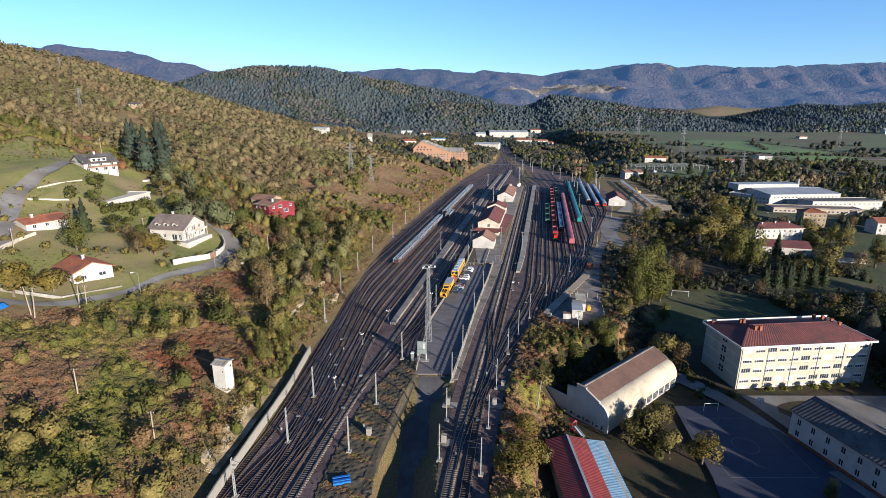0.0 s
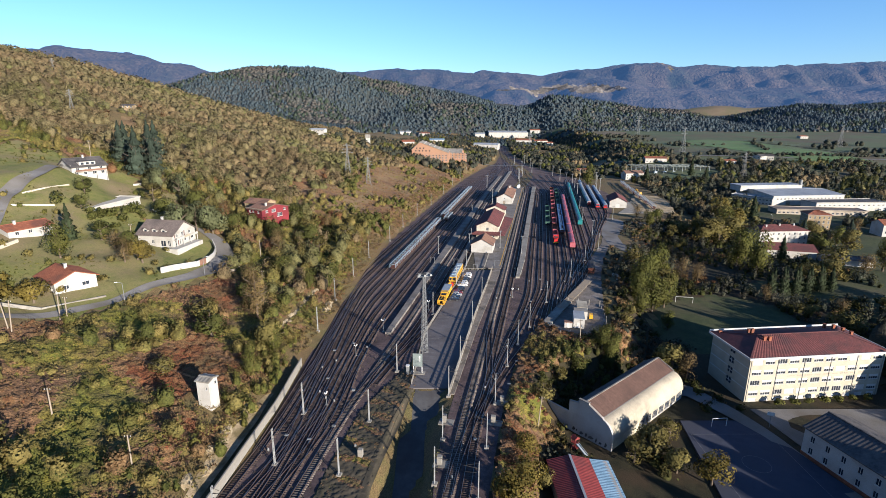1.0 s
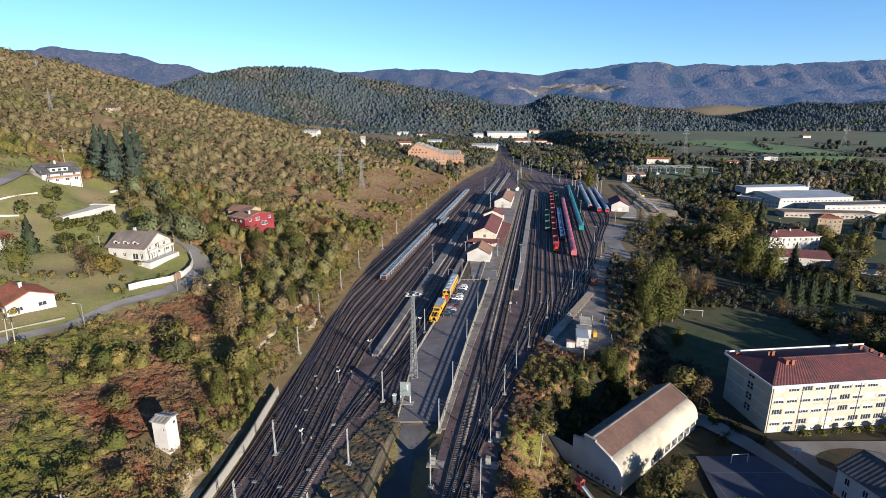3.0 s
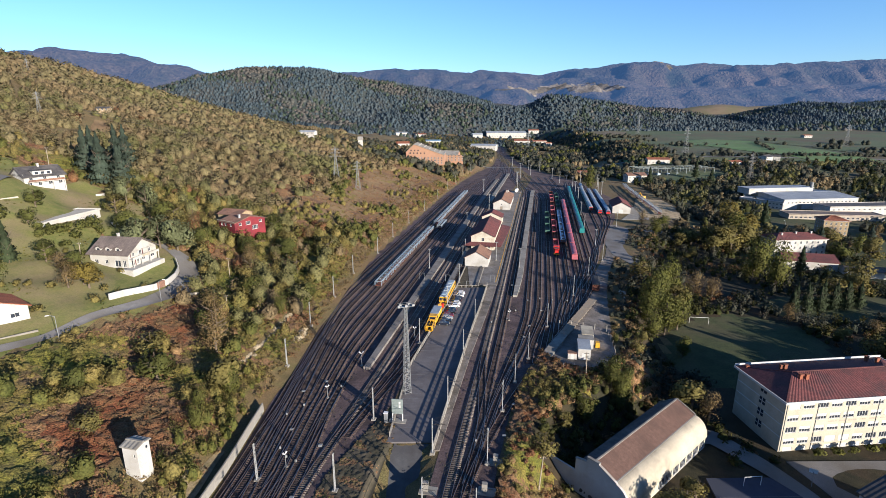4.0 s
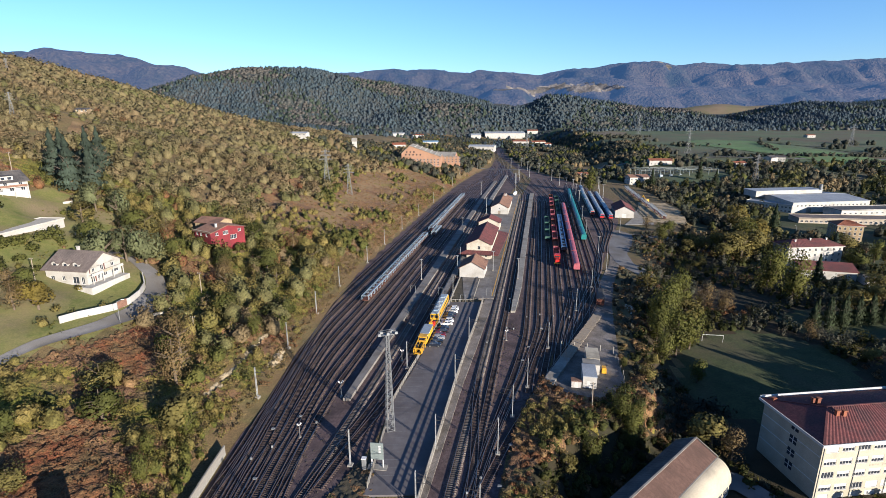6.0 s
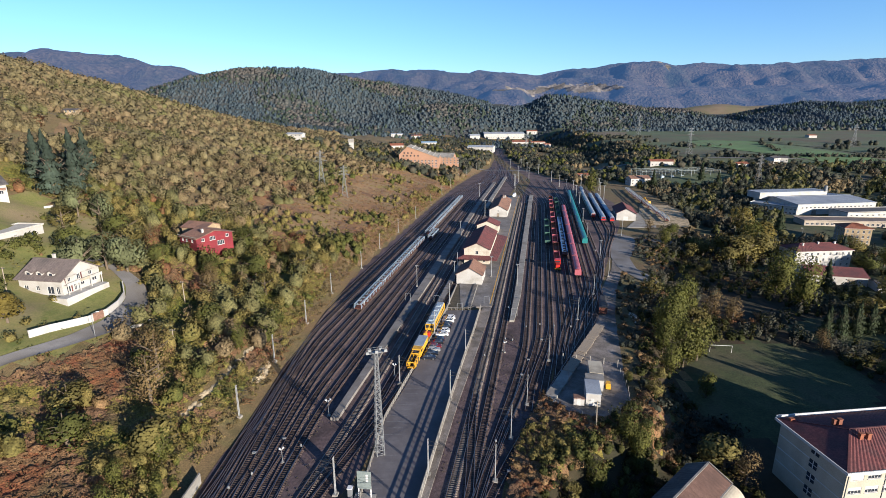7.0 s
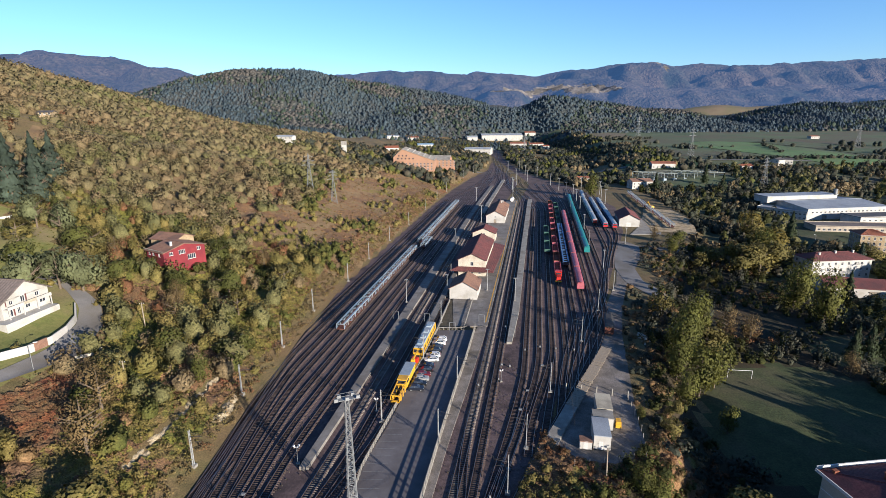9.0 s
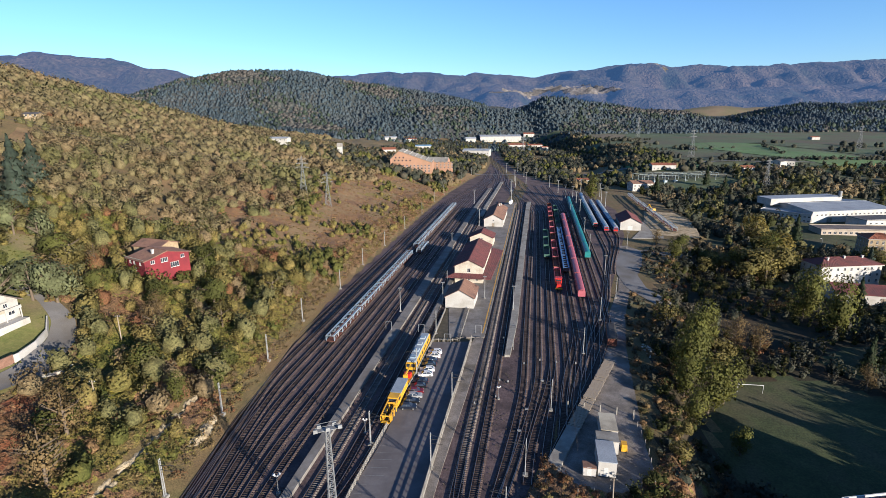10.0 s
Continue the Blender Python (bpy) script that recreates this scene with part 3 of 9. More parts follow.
# ------------------------------------------------------------------ tracks
def track(path, concrete=0, lift=0.0):
    """A track along (x, y) points: two rails, and its sleepers in one joined part."""
    p = np.array(path, float)
    run = np.concatenate([[0], np.cumsum(np.hypot(*np.diff(p, axis=0).T))])
    n = max(3, int(run[-1] / 4))
    t = np.linspace(0, run[-1], n)
    x, y = np.interp(t, run, p[:, 0]), np.interp(t, run, p[:, 1])
    for _ in range(3):
        x[1:-1], y[1:-1] = (x[:-2] + 2 * x[1:-1] + x[2:]) / 4, (y[:-2] + 2 * y[1:-1] + y[2:]) / 4
    tx, ty = np.gradient(x), np.gradient(y)
    k = np.hypot(tx, ty)
    tx, ty = tx / k, ty / k
    ob = thing("railway_track", Matrix(), "rusty-sided broad-gauge track on dark ballast", "track", "tracks of the yard", "structure")
    for side in (-1, 1):
        m = Mesh()
        g = 0.835 * side
        for w0, w1, z0, z1 in ((0.075, 0.045, 0.20, 0.33), (0.045, 0.045, 0.33, 0.37)):
            pts, q = [], []
            for i in range(n):
                for o, z in ((-w0, z0), (-w1, z1), (w1, z1), (w0, z0)):
                    pts.append((x[i] + ty[i] * (g + o), y[i] - tx[i] * (g + o), z + lift))
                if i:
                    a, b = 4 * i - 4, 4 * i
                    q += [(a + j, a + j + 1, b + j + 1, b + j) for j in range(3)]
            m.add(pts, q)
        me = m.data("rail", M["rail"])
        me.materials.append(M["railhead"])
        half = len(me.polygons) // 2
        me.polygons.foreach_set("material_index", [1 if i >= half and (i - half) % 3 == 1 else 0 for i in range(len(me.polygons))])
        part("rail", me, None, ob)
    c = int(run[-1] / 0.62)
    s = np.linspace(0.2, run[-1] - 0.2, c)
    sx, sy = np.interp(s, t, x), np.interp(s, t, y)
    dx, dy = np.interp(s, t, tx), np.interp(s, t, ty)
    far = np.hypot(sx, sy)
    keep = far < 470
    sx, sy, dx, dy = sx[keep], sy[keep], dx[keep], dy[keep]
    jig = np.random.RandomState(len(sx)).uniform(-0.05, 0.05, len(sx))
    V = []
    for u, w, z in ((-1.3, -0.13, 0.0), (1.3, -0.13, 0.0), (1.3, 0.13, 0.0), (-1.3, 0.13, 0.0), (-1.28, -0.11, 0.2), (1.28, -0.11, 0.2), (1.28, 0.11, 0.2), (-1.28, 0.11, 0.2)):
        V.append(np.stack([sx + dy * (u + jig) + dx * w, sy - dx * (u + jig) + dy * w, np.full(len(sx), z + lift)], -1))
    V = np.stack(V, 1).reshape(-1, 3)
    base = np.arange(len(sx))[:, None, None] * 8
    F = (base + np.array([(4, 5, 6, 7), (0, 1, 5, 4), (1, 2, 6, 5), (2, 3, 7, 6), (3, 0, 4, 7)])).reshape(-1, 4)
    sl = sheet("sleepers", V, F, M["concsl"] if concrete else M["timber"], "", "", "stuff")
    sl.parent = ob
    return ob


def lane(s_from, s_to, y0, y1, start=62.0, stop=560.0, far=None, y2=480.0):
    """A siding in yard coordinates: it leaves s_from between y0 and y1 for s_to, and may join far beyond y2."""
    ys = np.arange(start, stop + 1, 4.0)
    s = s_from + (s_to - s_from) * (0.5 * ease(y0, y1, ys) + 0.5 * np.clip((ys - y0) / (y1 - y0), 0, 1))
    if far is not None:
        s = s + (far - s_to) * ease(y2, y2 + 190, ys)
    return np.stack([axis(ys) + s, ys], -1)


# western sidings
for s0, s1, y0, y1, st, sp, far, y2, conc in (
    (-10.5, -31.2, 108, 232, -90, 740, -14, 470, 0),
    (-10.5, -26.9, 96, 214, 100, 740, -10, 480, 0),
    (-5.6, -22.6, 100, 206, -90, 1240, -4, 480, 0),
    (-3.0, -18.3, 92, 196, -90, 660, -9, 470, 0),
    (-5.6, -14.0, 112, 188, 112, 660, -6, 490, 0),
    (-0.2, -9.7, 96, 176, -90, 740, -2, 500, 0),
    (-0.2, -5.4, 108, 170, 108, 640, -4, 520, 0),
    (3.2, 4.3, 110, 172, -90, 1240, 0.4, 520, 1),
    (3.2, 8.3, 118, 168, 118, 640, 3, 500, 0),
    (6.0, 12.7, 128, 176, 128, 262, None, 0, 0),
):
    track(lane(s0, s1, y0, y1, st, sp, far, y2), conc)
# eastern main lines, the ladder track and the sidings that leave it one after another
def ladder(y):
    return 35.9 + 38.5 * (0.5 * float(ease(112, 246, y)) + 0.5 * min(1.0, max(0.0, (y - 112) / 134)))


for s1, sp, far in ((53.6, 640, 26), (57.9, 620, 32), (62.2, 600, 42), (66.6, 600, 50), (70.3, 600, 56)):
    y = 112.0
    while ladder(y) < s1 - 3.4:
        y += 2.0
    track(lane(ladder(y), s1, y, y + 34, y, sp, far, 445))
for s0, s1, y0, y1, st, sp, far, y2, conc in (
    (32.2, 33.3, 90, 230, -90, 1240, 5, 470, 1),
    (35.7, 37.3, 90, 220, -90, 740, 10, 470, 0),
    (35.9, 74.4, 112, 246, 112, 560, 72, 460, 0),
    (35.7, 45.2, 112, 200, 112, 700, 13, 440, 0),
    (35.9, 49.4, 116, 206, 116, 660, 18, 440, 0),
    (58.0, 79.0, 190, 280, 190, 560, 76, 460, 0),
    (74.0, 86.2, 250, 340, 250, 560, 83, 460, 0),
    (79.0, 91.8, 280, 360, 280, 560, 88, 460, 0),
    (84.0, 97.4, 300, 375, 300, 560, 94, 460, 0),

):
    track(lane(s0, s1, y0, y1, st, sp, far, y2), conc)
# crossovers that tie the fanning lines together at both throats
for k, (s0, s1, y0, y1) in enumerate(((-4.4, -11.8, 98, 136), (-8.6, -17.0, 112, 158), (-14.4, -23.0, 134, 190), (-18.4, -27.0, 158, 214), (-1.6, -7.4, 104, 142), (2.0, -3.6, 110, 146), (-9.0, -3.2, 74, 112), (-4.6, 0.4, 70, 104), (32.4, 36.2, 92, 124), (36.6, 33.0, 128, 166), (38.4, 45.6, 138, 180), (47.0, 53.6, 168, 212), (55.4, 62.2, 192, 236), (62.4, 70.3, 214, 258))):
    track(lane(s0, s1, y0, y1, y0 - 5, y1 + 5), 0, 0.005 + 0.004 * (k % 3))


# ------------------------------------------------------------------ platforms, car park, lanes
def at(s, y, z=0.0):
    return Vector((float(axis(y)) + s, y, z))


island = lambda y: np.interp(y, [158, 200, 300, 420, 560], [0.9, 1.3, 2.0, 2.0, 1.2])
between("platform_island", np.concatenate([np.arange(160, 352, 6.0), [352]]), lambda y: axis(y) - island(y), lambda y: axis(y) + island(y), 0.95, M["platform"], "long worn concrete island platform between sidings", "platform", side=0.95)
between("platform_island_far", np.arange(352, 590, 7.0), lambda y: axis(y) - 1.7, lambda y: axis(y) + 1.5, 0.9, M["platform"], "narrow far length of the island platform", "platform", side=0.9)
between("platform_bay", np.arange(223, 300, 5.5), lambda y: axis(y) + 9.6, lambda y: axis(y) + 11.6, 0.85, M["platform"], "short narrow bay platform beside the parked works train", "platform", side=0.85)
between("platform_east", np.arange(219, 500, 7.0), lambda y: axis(y) + np.interp(y, [219, 245, 500], [38.9, 39.3, 39.6]), lambda y: axis(y) + np.interp(y, [219, 245, 500], [40.6, 41.9, 42.9]), 0.85, M["concrete"], "long pale concrete platform between the eastern lines", "platform", side=0.85)
between("platform_far", np.arange(440, 640, 10.0), lambda y: axis(y) + 6.2, lambda y: axis(y) + 9.4, 0.85, M["concrete"], "pale far platform beyond the station", "platform", side=0.85)
between("platform_station", np.arange(233, 500, 5.5), lambda y: axis(y) + np.interp(y, [233, 262, 300, 400, 500], [19.5, 14.5, 16, 15, 22]), lambda y: axis(y) + 31.3, 0.5, M["platform"], "broad paved station platform", "platform", side=0.5)
between("platform_edge_line", np.arange(236, 496, 5.0), lambda y: axis(y) + 30.2, lambda y: axis(y) + 30.6, 0.506, M["yellow"], "yellow safety line along the platform edge", "line")
between("car_park", np.concatenate([np.arange(126, 231, 4.0), [230]]), lambda y: lot_left(y) + 0.1, lambda y: lot_right(y) - 0.1, 0.30, M["asphalt"], "grey asphalt car park with faded bay lines", "car park", side=0.4)
between("garden_plot", [231, 240, 250, 259], lambda y: lot_left(y) + 0.3, lambda y: np.interp(y, [231, 259], [22.2, 27.5]), 0.42, M["weeds"], "fenced dry grass plot beside the station", "plot", side=0.4)
between("footpath", np.arange(123, 234, 5.0), lambda y: lot_right(y) + 0.1, lambda y: path_right(y), 0.33, M["gravel"], "narrow concrete path along the car park fence", "path", side=0.4)
drape("road_underpass", [(-8.4, 40), (-7.4, 75), (-6.6, 90), (-5.4, 101), (-3.6, 113), (-0.6, 126.5)], [3.4, 3.4, 3.4, 3.5, 3.6, 3.9], M["road"], "narrow asphalt lane dipping under the railway", "road", 0.1, 2.0, 5)

bays = Mesh()
for k in range(19):
    y = 131.5 + 2.5 * k
    x = float(lot_left(y))
    bays.box(x + 0.5, x + 5.0, y - 0.05, y + 0.05, 0.304, 0.310)
single("bay_line", bays, M["faint"], "faded white parking bay lines on asphalt", "line", kind="stuff")


# ------------------------------------------------------------------ fences and walls by the yard
def fence(line, zs, post=1.35, gap=1.5, mat="concrete", label="pale concrete post-and-rail fence along the car park", rails=(0.3, 0.75, 1.2), w=0.2):
    ob = thing("fence", Matrix.Translation((*line[0], 0)), label, "fence")
    p = np.array(line, float)
    run = np.concatenate([[0], np.cumsum(np.hypot(*np.diff(p, axis=0).T))])
    n = int(run[-1] / gap) + 1
    t = np.linspace(0, run[-1], n)
    x, y = np.interp(t, run, p[:, 0]), np.interp(t, run, p[:, 1])
    z = np.array([zs(a, b) for a, b in zip(x, y)])
    o = Vector((*line[0], 0))
    pm = Mesh().box(-w / 2, w / 2, -w / 2, w / 2, -0.3, post, taper=0.015).data("post", M[mat])
    for a, b, c in zip(x, y, z):
        part("post", pm, None, ob, m=Matrix.Translation(Vector((a, b, c)) - o))
    for h in rails:
        m = Mesh()
        for i in range(n - 1):
            m.beam(Vector((x[i], y[i], z[i] + h)) - o, Vector((x[i + 1], y[i + 1], z[i + 1] + h)) - o, 0.13, 0.19)
        part("rail", m, M[mat], ob)
    return ob


level = lambda a, b: 0.3
fence([(float(lot_left(y)) + 0.1, y) for y in (128, 160, 177, 207, 230, 258)], level, mat="concrete")
fence([(float(lot_right(y)), y) for y in (123, 167, 192, 206, 231)], lambda a, b: 1.0, 1.2, 1.8, "concrete", "pale three-rail concrete fence on a low wall", (0.1, 0.58, 1.08))
low = Mesh()
for a, b in ((123, 145), (145, 167), (167, 192), (192, 206), (206, 231)):
    low.beam((float(lot_right(a)), a, 0.6), (float(lot_right(b)), b, 0.6), 0.3, 0.8)
single("wall_low", low, M["concrete"], "low concrete wall carrying the car park fence", "wall", kind="structure")
fence([(float(lot_left(231)) + 0.4, 230.6), (22.2, 230.2), (27.3, 258)], level, 1.0, label="low concrete fence round the grass plot", rails=(0.8,))

# retaining wall of concrete slabs at the foot of the hill
wall = thing("wall_retaining", Matrix(), "stained pale concrete slab retaining wall below the hillside", "wall", kind="structure")
ys = np.arange(58, 142, 3.0)
for a, b in zip(ys, ys[1:]):
    xa, xb = float(yard_left(a)) + 0.2, float(yard_left(b)) + 0.2
    d = Vector((xb - xa, b - a, 0))
    m = Matrix.Translation((xa, a, 0)) @ Matrix.Rotation(math.atan2(d.y, d.x), 4, "Z")
    lift = 0.06 * math.sin(a * 1.7)
    part("slab", Mesh().box(0.03, d.length - 0.03, -0.02, 0.28, -0.4, 2.5 + lift), M["concrete"], wall, m=m)


# ------------------------------------------------------------------ buildings
PANES = {}


def window_mesh(w, h, kind):
    key = (round(w, 2), round(h, 2), kind)
    if key not in PANES:
        f, p = Mesh(), Mesh()
        b = min(0.08, w * 0.1)
        for x0, x1, z0, z1 in ((0, w, 0, b), (0, w, h - b, h), (0, b, b, h - b), (w - b, w, b, h - b)):
            f.box(x0, x1, 0.04, 0.12, z0, z1)
        n = 1 if w < 0.9 else 2 if w < 2.2 else 4
        for i in range(1, n):
            f.box(w * i / n - 0.035, w * i / n + 0.035, 0.05, 0.11, b, h - b)
        if kind == "half":
            f.box(b, w - b, 0.05, 0.09, h * 0.5, h - b)
        if kind == "shut":
            f.box(b, w - b, 0.05, 0.09, b, h - b)
        f.box(-0.06, w + 0.06, -0.10, 0.12, -0.07, 0.0)
        p.box(b * 0.5, w - b * 0.5, 0.12, 0.15, b * 0.5, h - b * 0.5)
        dark = kind in ("door", "garage")
        PANES[key] = (f.data("window", M["dark"] if dark else M["shutter"]), p.data("pane", M["wood"] if dark else M["pane"]))
    return PANES[key]


def facade(ob, a, b, z0, tops, holes, mat, name="wall"):
    """A wall from a to b (x, y in the building's frame, seen from outside left to right), with openings (u0, u1, v0, v1, kind)."""
    a, b = Vector((*a, 0)), Vector((*b, 0))
    L = (b - a).length
    d = (b - a).normalized()
    n = Vector((d.y, -d.x, 0))
    H = max(h for _, h in tops)
    flat = min(h for _, h in tops)
    us = sorted({0.0, L, *[u for h in holes for u in h[:2]]})
    vs = sorted({0.0, flat, *[v for h in holes for v in h[2:4]]})
    m = Mesh()
    P = lambda u, v, k=0.0: a + d * u + Vector((0, 0, z0 + v)) - n * k
    for u0, u1 in zip(us, us[1:]):
        for v0, v1 in zip(vs, vs[1:]):
            if any(h[0] <= (u0 + u1) / 2 <= h[1] and h[2] <= (v0 + v1) / 2 <= h[3] for h in holes):
                continue
            m.add([P(u0, v0), P(u1, v0), P(u1, v1), P(u0, v1)], [(0, 1, 2, 3)])
    if H > flat:
        m.add([P(0, flat), P(L, flat)] + [P(u, v) for u, v in tops[::-1] if v > flat], [tuple(range(2 + sum(v > flat for _, v in tops)))])
    for u0, u1, v0, v1, *k in holes:
        for q in (((u0, v0), (u1, v0)), ((u1, v0), (u1, v1)), ((u1, v1), (u0, v1)), ((u0, v1), (u0, v0))):
            m.add([P(*q[0]), P(*q[1]), P(*q[1], 0.22), P(*q[0], 0.22)], [(0, 3, 2, 1)])
    wall_ob = part(name, m, mat, ob)
    turn = Matrix((( d.x, -n.x, 0, 0), (d.y, -n.y, 0, 0), (0, 0, 1, 0), (0, 0, 0, 1)))
    for u0, u1, v0, v1, *k in holes:
        kind = k[0] if k else "clear"
        fr, pn = window_mesh(u1 - u0, v1 - v0, kind)
        w = part("door" if kind in ("door", "garage") else "window", fr, None, ob, m=Matrix.Translation(P(u0, v0)) @ turn)
        part("pane" if kind not in ("door", "garage") else "leaf", pn, None, w)
    return wall_ob


def rows_of(L, count, w, floors, v0, h, step, kinds=("clear",), margin=None, seed=1):
    """Regular rows of windows."""
    r = random.Random(seed)
    g = margin if margin is not None else L / count / 2
    out = []
    for f in range(floors):
        for i in range(count):
            c = g + (L - 2 * g) * (i / (count - 1) if count > 1 else 0.5)
            out.append((c - w / 2, c + w / 2, v0 + f * step, v0 + f * step + h, r.choice(kinds)))
    return out


def slab_roof(ob, pts, thick, mat, name="roof"):
    """A sloping roof plane with thickness, from four corners; tile courses ripple its upper side."""
    p = [Vector(q) for q in pts]
    up = (p[1] - p[0]).cross(p[3] - p[0]).normalized()
    up = up if up.z > 0 else -up
    n = max(2, int((p[1] - p[0]).length / 0.45))
    m, v, f = Mesh(), [], []
    for i in range(n + 1):
        a, b = p[0].lerp(p[1], i / n), p[3].lerp(p[2], i / n)
        k = up * ((0.04 if mat.name == "dark_slate" else 0.075) if i % 2 else 0.0)
        v += [a + k, b + k, b - Vector((0, 0, thick)), a - Vector((0, 0, thick))]
        if i:
            c, d = 4 * i - 4, 4 * i
            f += [(c, d, d + 1, c + 1), (c + 1, d + 1, d + 2, c + 2), (c + 2, d + 2, d + 3, c + 3), (c + 3, d + 3, d, c)]
    f += [(0, 1, 2, 3), (4 * n + 3, 4 * n + 2, 4 * n + 1, 4 * n)]
    return part(name, m.add(v, f), mat, ob)


def house(name, m, L, W, h, label, mats, wins=None, ridge="x", rise=2.0, over=0.5, base=1.0, hip=0.0, category="house", group="", chimneys=()):
    """A walled house: front along x facing -y, depth along y. ridge: x, y, hip or flat."""
    wins = wins or {}
    wall, roof = M[mats[0]], M[mats[1]]
    ob = thing(name, m, label, category, group)
    e = h
    gx = [(0, e), (L, e)]
    gy = [(0, e), (W, e)]
    if ridge == "y":
        gx = [(0, e), (L / 2, e + rise), (L, e)]
    if ridge == "x":
        gy = [(0, e), (W / 2, e + rise), (W, e)]
    lift = lambda t, g: [(a, b + base) for a, b in g]
    up = lambda q: [(a, b, c + base, d + base, *k) for a, b, c, d, *k in q]
    facade(ob, (0, 0), (L, 0), -base, lift(0, gx), up(wins.get("front", [])), wall)
    facade(ob, (L, 0), (L, W), -base, lift(0, gy), up(wins.get("right", [])), wall)
    facade(ob, (L, W), (0, W), -base, lift(0, gx), up(wins.get("back", [])), wall)
    facade(ob, (0, W), (0, 0), -base, lift(0, gy), up(wins.get("left", [])), wall)
    o, tk = over, 0.22
    if ridge == "y":
        s = rise / (L / 2)
        slab_roof(ob, [(-o, -o, e - s * o + tk), (-o, W + o, e - s * o + tk), (L / 2, W + o, e + rise + tk), (L / 2, -o, e + rise + tk)], tk, roof)
        slab_roof(ob, [(L + o, W + o, e - s * o + tk), (L + o, -o, e - s * o + tk), (L / 2, -o, e + rise + tk), (L / 2, W + o, e + rise + tk)], tk, roof)
        part("ridge_cap", Mesh().beam((L / 2, -o, e + rise + tk + 0.05), (L / 2, W + o, e + rise + tk + 0.05), 0.4, 0.2), roof, ob)
    elif ridge == "x":
        s = rise / (W / 2)
        slab_roof(ob, [(-o, -o, e - s * o + tk), (L + o, -o, e - s * o + tk), (L + o, W / 2, e + rise + tk), (-o, W / 2, e + rise + tk)], tk, roof)
        slab_roof(ob, [(L + o, W + o, e - s * o + tk), (-o, W + o, e - s * o + tk), (-o, W / 2, e + rise + tk), (L + o, W / 2, e + rise + tk)], tk, roof)
        part("ridge_cap", Mesh().beam((-o, W / 2, e + rise + tk + 0.05), (L + o, W / 2, e + rise + tk + 0.05), 0.4, 0.2), roof, ob)
    elif ridge == "hip":
        k = hip or W / 2
        c = [(-o, -o, e), (L + o, -o, e), (L + o, W + o, e), (-o, W + o, e), (k, W / 2, e + rise), (L - k, W / 2, e + rise)]
        part("ceiling_slab", Mesh().box(-o, L + o, -o, W + o, e - 0.25, e), M["white"], ob, "white eaves slab")
        for q in ((0, 1, 5, 4), (2, 3, 4, 5)):
            slab_roof(ob, [Vector(c[i]) + Vector((0, 0, 0.1)) for i in q], 0.1, roof)
        for q in ((1, 2, 5), (3, 0, 4)):
            part("roof", Mesh().add([Vector(c[i]) + Vector((0, 0, 0.1)) for i in q], [(0, 1, 2)]), roof, ob)
        rm = Mesh()
        for i, j in ((0, 4), (3, 4), (1, 5), (2, 5), (4, 5)):
            rm.beam(Vector(c[i]) + Vector((0, 0, 0.15)), Vector(c[j]) + Vector((0, 0, 0.15)), 0.35, 0.16)
        part("ridge_cap", rm, roof, ob)
    else:
        part("roof", Mesh().box(-o, L + o, -o, W + o, e, e + 0.25), roof, ob)
        pm = Mesh()
        for x0, x1, y0, y1 in ((-o, L + o, -o, -o + 0.25), (-o, L + o, W + o - 0.25, W + o), (-o, -o + 0.25, -o + 0.25, W + o - 0.25), (L + o - 0.25, L + o, -o + 0.25, W + o - 0.25)):
            pm.box(x0, x1, y0, y1, e + 0.25, e + 0.6)
        part("parapet", pm, wall, ob)
    for cx, cy, cz in chimneys:
        cm = Mesh().box(cx - 0.35, cx + 0.35, cy - 0.35, cy + 0.35, cz - 1.6, cz).box(cx - 0.45, cx + 0.45, cy - 0.45, cy + 0.45, cz, cz + 0.14)
        part("chimney", cm, M["white"], ob)
    return ob


# station buildings, in line with the yard
T_YARD = -11.5
house("station_store", pose(18.3, 260.8, 0.5, 0, 0, T_YARD), 11.0, 13.5, 4.2, "white gabled station store with brown tiled roof", ("white", "tilebrown"), {"right": rows_of(13.5, 3, 1.0, 1, 1.0, 1.3, 3)}, "y", 3.0, 0.5, 0.3, category="station building", group="station buildings")
station = house("station_house", pose(23.2, 291.0, 0.5, 0, 0, T_YARD), 12.4, 40.0, 7.4, "two-storey pale stone station with maroon roofs", ("stonew", "maroon"),
                {"front": [(2.2, 3.2, 0.2, 2.4, "door"), (5.7, 6.7, 0.9, 2.4), (9.2, 10.2, 0.9, 2.4), (5.5, 6.9, 4.7, 6.5, "clear")],
                 "right": rows_of(40, 9, 1.1, 2, 0.6, 1.9, 3.6), "left": rows_of(40, 9, 1.1, 2, 0.6, 1.9, 3.6)}, "y", 2.9, 0.5, 0.3, category="station building", group="station buildings")
slab_roof(station, [(-3.6, -3.4, 3.0), (16.2, -3.4, 3.0), (12.3, -0.02, 4.2), (0.1, -0.02, 4.2)], 0.16, M["maroon"], "canopy")
slab_roof(station, [(12.45, 0.3, 4.2), (16.2, -3.4, 3.0), (18.2, 46.0, 3.0), (12.45, 46.0, 4.2)], 0.16, M["maroon"], "canopy")
slab_roof(station, [(-3.6, -3.4, 3.0), (-0.05, 0.3, 4.2), (-0.05, 40.0, 4.2), (-3.6, 40.0, 3.0)], 0.16, M["maroon"], "canopy")
for k in range(9):
    part("column", Mesh().tube((17.2, 0.5 + 5.4 * k, -0.1), (17.2, 0.5 + 5.4 * k, 3.05), 0.09, 0.07), M["dark"], station)
